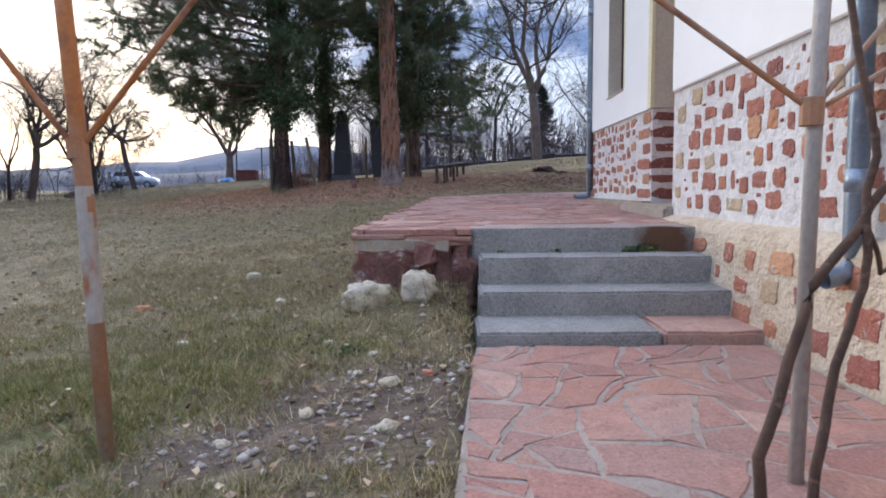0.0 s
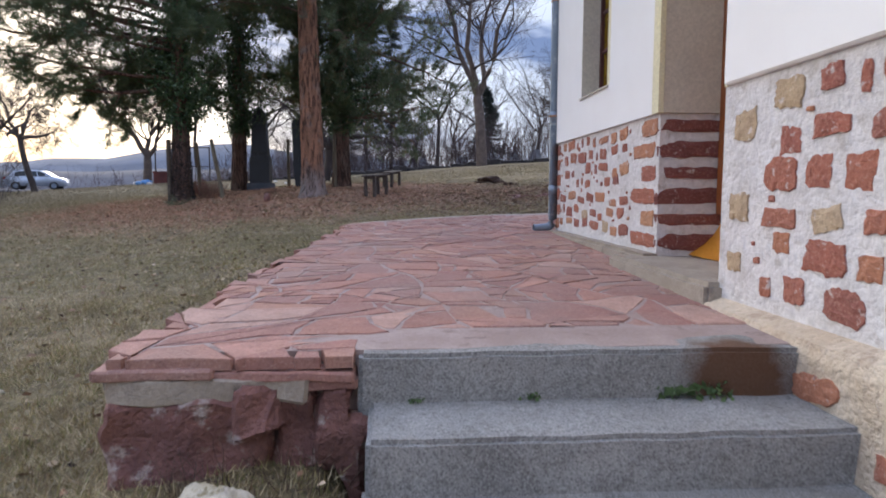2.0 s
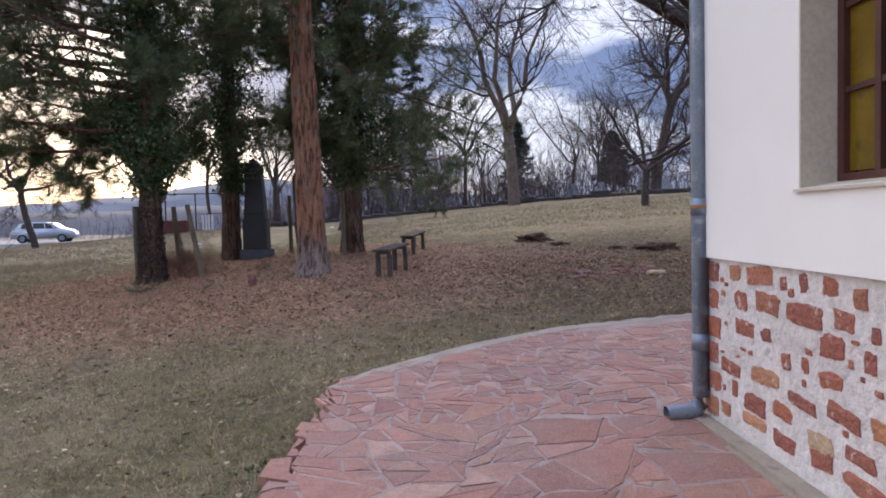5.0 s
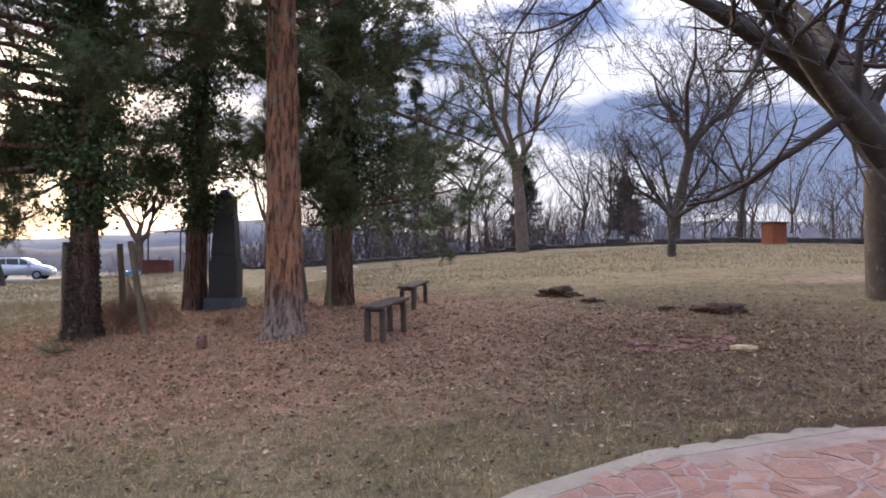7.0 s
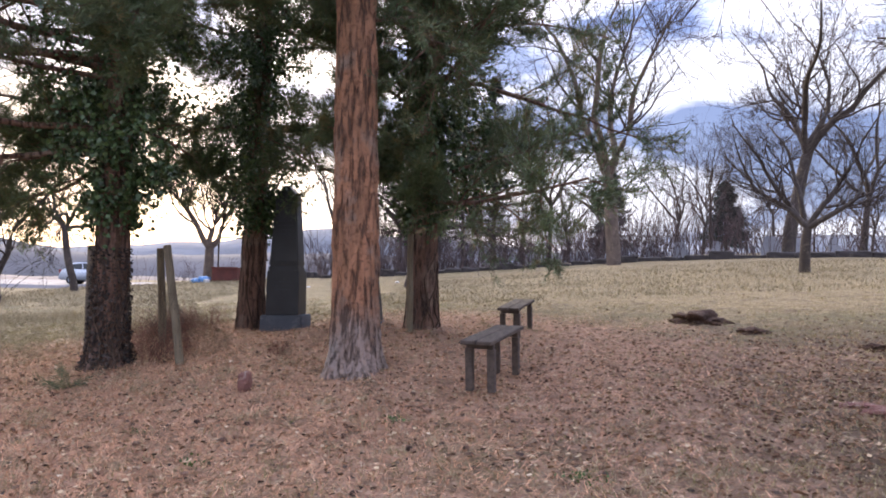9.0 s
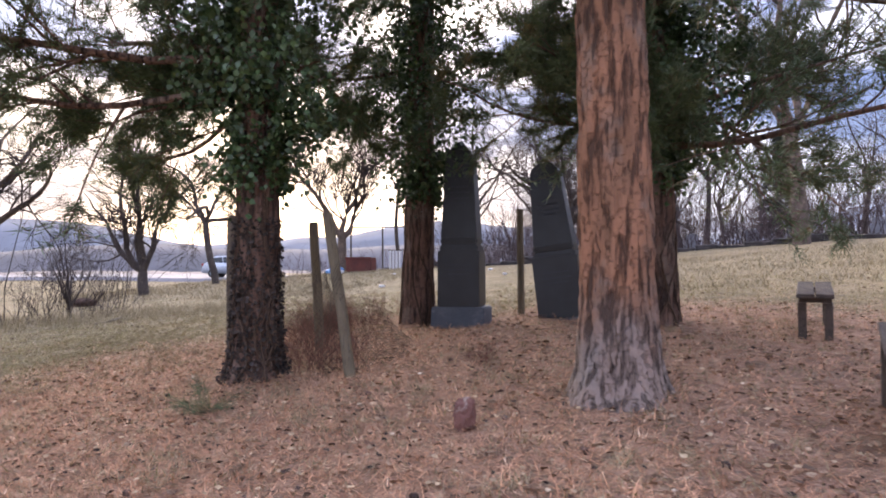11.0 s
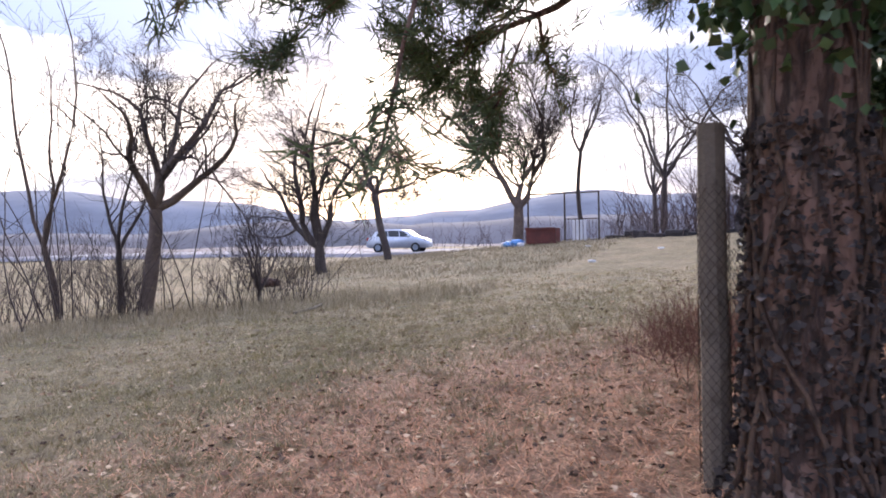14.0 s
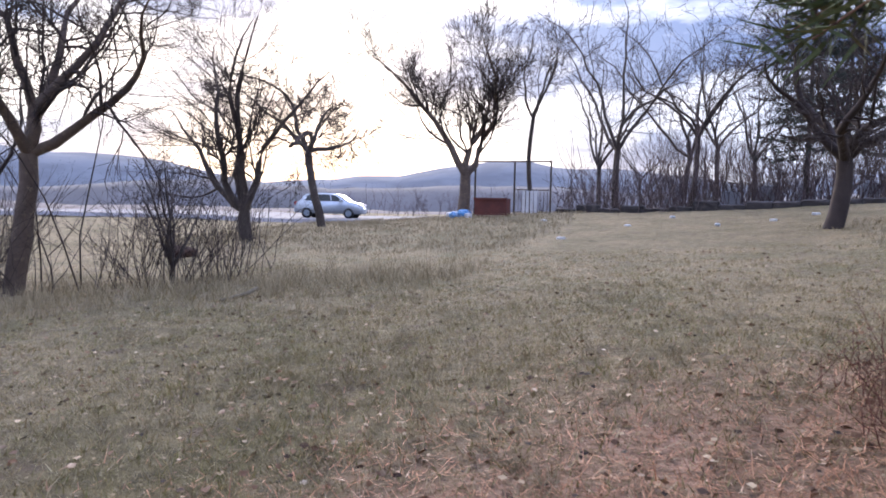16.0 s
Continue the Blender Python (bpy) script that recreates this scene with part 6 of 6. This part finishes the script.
def blades(rng, x, y, per, high, width, spread, lean):
    x, y = np.repeat(x, per) + rng.normal(0, spread, len(x) * per), np.repeat(y, per) + rng.normal(0, spread, len(y) * per)
    ok = ~inside(TERRACE, x, y) & ~inside(LOWPATH, x, y)
    x, y = x[ok], y[ok]
    n = len(x)
    base = np.stack([x, y, ground_z(x, y) - 0.006], -1)
    h = high * rng.uniform(0.4, 1.3, n)
    d = np.stack([rng.normal(0, lean, n), rng.normal(0, lean, n), np.ones(n)], -1)
    a = rng.uniform(0, math.tau, n)
    s = np.stack([np.cos(a), np.sin(a), np.zeros(n)], -1) * (width * rng.uniform(0.7, 1.3, n))[:, None]
    v = np.stack([base - s, base + s, base + unit(d) * h[:, None]], 1).reshape(-1, 3)
    return v, np.arange(len(v)).reshape(-1, 3)


def patchy(x, y):
    """Uneven growth between 0 and 1, in patches of half a metre to two metres."""
    a = np.sin(2.1 * x + 1.3 * np.sin(1.7 * y)) * np.sin(2.6 * y + 1.1 * np.sin(1.4 * x + 2))
    b = np.sin(5.3 * x + 2.0 * np.sin(3.1 * y + 1)) * np.sin(4.7 * y + 1.7 * np.sin(4.3 * x))
    return np.clip(0.5 + 0.4 * a + 0.35 * b, 0.03, 1)


def soil_amount(x, y):
    """Bare soil beside the path and by the pole."""
    return np.clip(np.maximum(1.25 - np.hypot((x + 0.35) * 1.2, y - 3.0) / 0.8, 1.3 - np.hypot(x + 1.0, y - 2.55) / 0.35), 0, 1)


def turf():
    rng = np.random.default_rng(40)
    x, y = scatter(rng, 66000, 4.5)
    keep = rng.uniform(0, 1, len(x)) > np.maximum(litter_amount(x, y, rng) * 0.85, soil_amount(x, y) * 0.95)
    keep &= rng.uniform(0, 1, len(x)) < 0.35 + 0.65 * patchy(x, y)
    v, f = blades(rng, x[keep], y[keep], 8, 0.068, 0.0032, 0.045, 0.9)
    tagged(quick("grass", v, f, M_GRASS), "short matted winter grass, straw and green", "grass", kind="stuff")
    x, y = scatter(rng, 16000, 9.0)
    keep = rng.uniform(0, 1, len(x)) > litter_amount(x, y, rng) * 0.9
    v, f = blades(rng, x[keep], y[keep], 8, 0.085, 0.005, 0.07, 0.8)
    tagged(quick("grass_tufts", v, f, M_GRASS), "taller straw-coloured grass tufts", "grass", kind="stuff")
    # matted turf beside the path and the terrace
    m = 15000
    x, y = rng.uniform(-4.5, 0.1, m), rng.uniform(0.4, 9.5, m)
    keep = (rng.uniform(0, 1, m) < patchy(x - 1.1, y + 2.2) ** 1.3) & (soil_amount(x, y) < 0.3) & ~((x > -0.8) & (y > 5.4)) & ~inside(LOWPATH, x, y)
    v, f = blades(rng, x[keep], y[keep], 16, 0.07, 0.0028, 0.04, 0.95)
    tagged(quick("turf_mat", v, f, M_GRASS), "matted straw and green turf", "grass", kind="stuff")
    # thick green clumps in the turf beside the path
    m = 5200
    x, y = rng.normal(-2.7, 1.5, m), rng.normal(2.9, 1.5, m)
    keep = (rng.uniform(0, 1, m) < patchy(x, y) ** 1.6) & (soil_amount(x, y) < 0.25) & (x < -0.25)
    v, f = blades(rng, x[keep], y[keep], 26, 0.075, 0.0028, 0.05, 0.75)
    tagged(quick("green_grass", v, f, M_GREENGRASS), "green grass clumps among the straw", "grass", kind="stuff")
    x, y = scatter(rng, 15000, 3.5)
    keep = (rng.uniform(0, 1, len(x)) < patchy(x + 3.3, y - 1.2) ** 3) & (soil_amount(x, y) < 0.4)
    v, f = blades(rng, x[keep], y[keep], 30, 0.10, 0.0026, 0.035, 0.85)
    tagged(quick("straw_clumps", v, f, M_STRAW), "tousled pale straw clumps", "grass", kind="stuff")
    # rotting leaves under the oak
    m = 13000
    x, y = rng.normal(3.6, 2.4, m), rng.normal(18.8, 2.0, m)
    keep = ~inside(TERRACE, x, y) & (y > 14.2)
    x, y = x[keep], y[keep]
    v, f = leaf_cards(rng, np.stack([x, y, ground_z(x, y) + 0.03], -1), 0.05)
    v = v.reshape(-1, 4, 3)
    v[:, :, 2] = np.maximum(v[:, :1, 2] + (v[:, :, 2] - v[:, :1, 2]) * 0.5, ground_z(v[:, :, 0], v[:, :, 1]) + 0.004)
    tagged(quick("oak_leaves", v.reshape(-1, 3), f, M_DEADLEAF), "brown oak leaves rotting in the grass", "leaves", kind="stuff")
    n = 1500
    x, y = rng.uniform(-20, -11.5, n), rng.uniform(24, 34, n)
    ok = np.abs((y - 26.2) - (x + 20) * 0.62 + rng.normal(0, 0.9, n)) < 1.2
    v, f = blades(rng, x[ok], y[ok], 22, 0.34, 0.005, 0.10, 0.45)
    x, y = rng.uniform(-26, -12, n), rng.uniform(36, 52, n)
    v2, f2 = blades(rng, x, y, 14, 0.16, 0.012, 0.2, 0.5)
    x, y = rng.uniform(-4, 26, 2600), rng.uniform(29, 42, 2600)
    v3, f3 = blades(rng, x, y, 12, 0.13, 0.012, 0.25, 0.5)
    tagged(quick("tall_grass", np.concatenate([v, v2, v3]), np.concatenate([f, f2 + len(v), f3 + len(v) + len(v2)]), M_STRAW), "tall dry straw grass along the field edge", "grass", kind="stuff")
    # needles
    x, y = scatter(rng, 420000, 5.0, (-13, 8, 12, 30))
    keep = rng.uniform(0, 1, len(x)) < litter_amount(x, y, rng)
    x, y = x[keep], y[keep]
    n = len(x)
    base = np.stack([x, y, ground_z(x, y) + rng.uniform(0.0, 0.02, n)], -1)
    a = rng.uniform(0, math.tau, n)
    d = np.stack([np.cos(a), np.sin(a), rng.normal(0.1, 0.32, n)], -1) * rng.uniform(0.06, 0.15, (n, 1))
    s = np.stack([-np.sin(a), np.cos(a), np.zeros(n)], -1) * 0.0036
    v = np.stack([base - s, base + s, base + d], 1).reshape(-1, 3)
    tagged(quick("needle_litter", v, np.arange(len(v)).reshape(-1, 3), M_NEEDLELITTER), "reddish fallen pine needles", "needles", kind="stuff")
    # standing straws among the needles
    x, y = scatter(rng, 26000, 5.0, (-13, 8, 12, 30))
    v, f = blades(rng, x, y, 3, 0.085, 0.0022, 0.03, 0.75)
    tagged(quick("dry_straws", v, f, M_STRAW), "pale dry straws standing in the litter", "grass", kind="stuff")
    # leaves
    x, y = scatter(rng, 22000, 6.0)
    keep = rng.uniform(0, 1, len(x)) < 0.18 + 0.88 * litter_amount(x, y, rng)
    x, y = x[keep], y[keep]
    v, f = leaf_cards(rng, np.stack([x, y, ground_z(x, y) + 0.03], -1), 0.066)
    v = v.reshape(-1, 4, 3)
    v[:, :, 2] = v[:, :1, 2] + (v[:, :, 2] - v[:, :1, 2]) * 0.45
    v[:, :, 2] = np.maximum(v[:, :, 2], ground_z(v[:, :, 0], v[:, :, 1]) + 0.004)
    tagged(quick("fallen_leaves", v.reshape(-1, 3), f, M_DEADLEAF), "scattered curled brown leaves", "leaves", kind="stuff")
    # the dark cards are rotted leaves and also stand in for clump shadows
    for count, share, size, material, name, label in ((9000, 0.2, 0.055, M_DARKLEAF, "rotted_leaves", "dark leaf cards as rotted leaves and clump shadows in the turf"), (14000, 0.22, 0.05, M_PALELEAF, "bleached_leaves", "pale bleached leaves on the ground")):
        x, y = scatter(rng, count, 4.5)
        keep = rng.uniform(0, 1, len(x)) < share + (0.9 - share) * litter_amount(x, y, rng)
        x, y = x[keep], y[keep]
        v, f = leaf_cards(rng, np.stack([x, y, ground_z(x, y) + 0.03], -1), size)
        v = v.reshape(-1, 4, 3)
        v[:, :, 2] = v[:, :1, 2] + (v[:, :, 2] - v[:, :1, 2]) * 0.4
        v[:, :, 2] = np.maximum(v[:, :, 2], ground_z(v[:, :, 0], v[:, :, 1]) + 0.006)
        tagged(quick(name, v.reshape(-1, 3), f, material), label, "leaves", kind="stuff")
    # cones
    for i in range(30):
        cx, cy = -3 + rng.normal(0, 2.4), 19.3 + rng.normal(0, 1.6)
        ob = rock("pine_cone", cx, cy, (0.055, 0.042, 0.042), i * 1.7, M_BARKDARK, "dark open pine cone on the litter", "cone", 0.1, i * 31, "pine cones")


turf()

def rubble():
    """Crushed stone in the bare soil beside the path."""
    rng = np.random.default_rng(12)
    n = 520
    x, y = rng.normal(-0.35, 0.4, n), rng.normal(3.0, 0.75, n)
    x[:90], y[:90] = rng.normal(-1.0, 0.16, 90), rng.normal(2.55, 0.13, 90)
    ok = (x < 0.05 + 0.03 * y) & ~inside(LOWPATH, x, y)
    x, y = x[ok], y[ok]
    oct_v = np.array([(1, 0, 0), (-1, 0, 0), (0, 1, 0), (0, -1, 0), (0, 0, 1), (0, 0, -1)], dtype=float)
    oct_f = np.array([(0, 2, 4), (2, 1, 4), (1, 3, 4), (3, 0, 4), (2, 0, 5), (1, 2, 5), (3, 1, 5), (0, 3, 5)])
    s = (0.005 + 0.024 * rng.uniform(0, 1, (len(x), 1, 1)) ** 2.5) * rng.uniform(0.6, 1.3, (len(x), 6, 3)) * np.array([1.2, 1, 0.7])
    v = oct_v[None] * s + np.stack([x, y, ground_z(x, y) + 0.004], -1)[:, None, :]
    f = oct_f[None] + (np.arange(len(x)) * 6)[:, None, None]
    tagged(quick("rubble", v.reshape(-1, 3), f.reshape(-1, 3), M_RUBBLE), "crushed pale stone rubble in bare soil", "rubble", kind="stuff")


rubble()

# small weeds in the joint under the top step, and a moss tuft at the doorstep
weed_rng = np.random.default_rng(9)
for wx, wy, wz, s in ((1.60, 5.50, 0.475, 0.09), (1.70, 5.49, 0.475, 0.07), (1.50, 5.5, 0.475, 0.06), (0.9, 5.5, 0.475, 0.04), (0.4, 5.5, 0.475, 0.03)):
    w = thing("weed", "small green weed growing in the step joint", "weed", (wx, wy, wz), 0, "step weeds")
    sp = np.stack([weed_rng.normal(0, s * 0.5, 26), weed_rng.normal(0, s * 0.3, 26) - 0.02, weed_rng.uniform(0.01, s * 0.8, 26)], -1)
    v, f = leaf_cards(weed_rng, sp, s * 0.5)
    quick("leaves", v, f, M_WEED, w)
for wx, wy, s in ((-0.78, 10.5, 0.2), (-0.72, 11.1, 0.16), (-0.85, 9.9, 0.15), (-1.1, 8.6, 0.12), (-0.72, 3.9, 0.12), (-0.95, 4.3, 0.1), (-1.2, 18.6, 0.12), (-2.6, 17.6, 0.12), (-3.6, 18.4, 0.1), (0.4, 17.2, 0.12)):
    w = thing("green_weed", "low green weed in the winter turf", "weed", (wx, wy, float(ground_z(wx, wy))), 0, "turf weeds")
    sp = np.stack([weed_rng.normal(0, s * 0.7, 60), weed_rng.normal(0, s * 0.7, 60), weed_rng.uniform(0.005, s * 0.3, 60)], -1)
    v, f = leaf_cards(weed_rng, sp, 0.032)
    quick("leaves", v, f, M_WEED, w)
for mx, my, mz in ((2.27, 7.62, 0.745), (2.33, 7.86, 0.75)):
    m_ = thing("moss_tuft", "dark moss tuft at the wall foot", "moss", (mx, my, mz), 0, "moss tufts")
    sp = np.stack([weed_rng.normal(0, 0.03, 40), weed_rng.normal(0, 0.03, 40), weed_rng.uniform(0.0, 0.03, 40)], -1)
    v, f = leaf_cards(weed_rng, sp, 0.022)
    quick("leaves", v, f, M_IVY, m_)


# ---- single stones, last ----
def wall_stone(parent, a, b, rng, material, place):
    """A broken stone face, a by b, nearly flush with the mortar; place maps it onto its wall."""
    corners = []
    for sx, sy in ((-1, -1), (1, -1), (1, 1), (-1, 1)):
        if rng.random() < 0.3:
            k = rng.uniform(0.35, 0.8)
            pair = [(sx * a / 2 * k, sy * b / 2), (sx * a / 2, sy * b / 2 * rng.uniform(0.3, 0.75))]
            corners += pair if sx * sy < 0 else pair[::-1]
        else:
            corners.append((sx * a / 2 * rng.uniform(0.78, 1.06), sy * b / 2 * rng.uniform(0.8, 1.06)))
    rim = []
    rag = min(a, b) * 0.06
    for p, q in zip(corners, corners[1:] + corners[:1]):
        n = max(2, min(8, int(math.dist(p, q) / 0.022)))
        for k in range(n):
            f = (k + 0.12) / n
            rim.append((p[0] + (q[0] - p[0]) * f + rng.uniform(-rag, rag), p[1] + (q[1] - p[1]) * f + rng.uniform(-rag, rag)))
    n = len(rim)
    up = rng.uniform(0.002, 0.010)
    verts = [(x * 1.02, y * 1.02, -0.03) for x, y in rim] + [(x * 0.96, y * 0.96, up + rng.uniform(-0.003, 0.003)) for x, y in rim]
    verts += [(x * 0.5, y * 0.5, up + rng.uniform(0.0, 0.008)) for x, y in rim[::2]]
    m = len(rim[::2])
    faces = [(i, (i + 1) % n, n + (i + 1) % n, n + i) for i in range(n)]
    for i in range(n):
        j = (i + 1) % n
        p, q = 2 * n + i // 2, 2 * n + (j // 2 if j else 0)
        faces.append((n + i, n + j, q, p) if p != q else (n + i, n + j, p))
    faces.append(tuple(range(2 * n, 2 * n + m)))
    me = bpy.data.meshes.new("wall_stone")
    me.from_pydata(verts, [], faces)
    me.materials.append(material)
    ob = new("wall_stone", me)
    ob.parent = parent
    ob.matrix_basis = place


def stone_field(parent, y0, y1, z0, z1, face_x, seed, pitch, wide, tall, gaps, chips, tilt=0.0):
    """Stones laid in loose courses over a wall face, with chips between them."""
    rng = random.Random(seed)
    laid = []

    def lay(y, z, a, b, material):
        laid.append((y, z, a, b))
        wall_stone(parent, b, a, rng, material, pose(face_x(z), y, z, 0, -90 + tilt, 0) @ pose(0, 0, 0, 0, 0, rng.gauss(0, 4)))
    rows = round((z1 - z0) / pitch)
    for r in range(rows):
        zc = z0 + (r + 0.5) * (z1 - z0) / rows
        y = y0 + rng.uniform(0, 0.2)
        while y < y1 - wide[0]:
            a, b = rng.uniform(*wide), rng.uniform(*tall)
            if rng.random() < 0.12:
                a = rng.uniform(0.06, 0.10)
            a = min(a, y1 - y)
            if rng.random() > 0.07:
                lay(y + a / 2, max(z0 + b / 2, min(z1 - b / 2, zc + rng.gauss(0, 0.022))), a, b, M_OCHRE if rng.random() < 0.05 else M_STONE)
            y += a + rng.uniform(*gaps)
    for _ in range(chips * 6):
        a, b = rng.uniform(0.025, 0.07), rng.uniform(0.02, 0.05)
        y, z = rng.uniform(y0, y1), rng.uniform(z0 + 0.03, z1 - 0.03)
        if all(abs(y - q[0]) > (a + q[2]) / 2 + 0.012 or abs(z - q[1]) > (b + q[3]) / 2 + 0.012 for q in laid):
            lay(y, z, a, b, M_STONE)
            chips -= 1
            if chips == 0:
                break


def build_stones():
    bases = [o for o in church.children if o.name.startswith("stone_base")]
    plinth = [o for o in church.children if o.name.startswith("plinth")][0]
    stone_field(bases[0], 0.4, 6.1, 0.80, 1.92, lambda z: 2.2, 11, 0.19, (0.13, 0.30), (0.10, 0.165), (0.05, 0.13), 45)
    stone_field(plinth, 0.8, 6.3, 0.02, 0.64, lambda z: 2.025 + 0.0833 * z, 12, 0.21, (0.14, 0.32), (0.10, 0.17), (0.12, 0.42), 14, 4.8)
    stone_field(bases[1], 8.55, 11.08, 0.93, 1.98, lambda z: 2.45, 13, 0.155, (0.12, 0.34), (0.075, 0.13), (0.05, 0.14), 26)
    rng = random.Random(15)
    for k in range(6):
        z = 0.95 + k * 0.19
        a = 0.56 if k % 2 == 0 else 0.34
        wall_stone(bases[1], 0.135, a, rng, M_STONE, pose(2.45, 8.0 + a / 2, z, 0, -90, 0))
        wall_stone(bases[1], 0.60, 0.10 if k % 2 else 0.14, rng, M_QUOIN, pose(2.745, 7.96, z, 90, 0, 0))
        wall_stone(bases[1], 0.15, 0.2 + 0.06 * (k % 2), rng, M_STONE, pose(2.45, 11.22, z, 0, -90, 0))
    for y, z, a, b in ((6.27, 1.28, 0.2, 0.16), (6.24, 1.72, 0.22, 0.17), (6.3, 0.98, 0.15, 0.12)):
        wall_stone(bases[0], b, a, rng, M_OCHRE, pose(2.197, y - 0.02, z, 0, -90, 0))
    def terrace_limits(x, y):
        rim = [(0, -1, -5.44)]
        if x < 2.3:
            rim.append((-1, 0.0667, 1.26 + 0.05 * math.sin(y * 9)))
        if y >= 11.5 and x < 2.3:
            rim.append((-0.63, 0.776, 10.0 + 0.04 * math.sin(x * 9)))
        elif y >= 11.5:
            rim.append((-0.3, 0.954, 13.0))
        if x > 0.16:
            rim.append((0, -1, -5.94))
        elif y < 5.94:
            rim += [(0, -1, -5.46), (1, 0, 0.15)]
        if y < 11.35:
            rim.append((1, -0.06, 1.77))
        return rim
    pave(terrace, [(-1.4, 5.3), (2.7, 5.3), (2.7, 11.35), (-1.4, 11.35)], terrace_z, 0.30, 0.025, 5, 0.012, terrace_limits)
    pave(terrace, [(-1.4, 11.35), (6.4, 11.35), (6.4, 15.6), (-1.4, 15.6)], terrace_z, 0.14, 0.022, 8, 0.016, terrace_limits)
    pave(low_path, [(-0.3, -3.0), (2.05, -3.0), (2.05, 4.08), (-0.3, 4.08)], lambda y: 0.0, 0.34, 0.03, 6, 0.014, lambda x, y: ((-1, 0.043, 0.07), (0, 1, 4.08), (1, 0, 2.0), (0, -1, 3.0)))


build_stones()
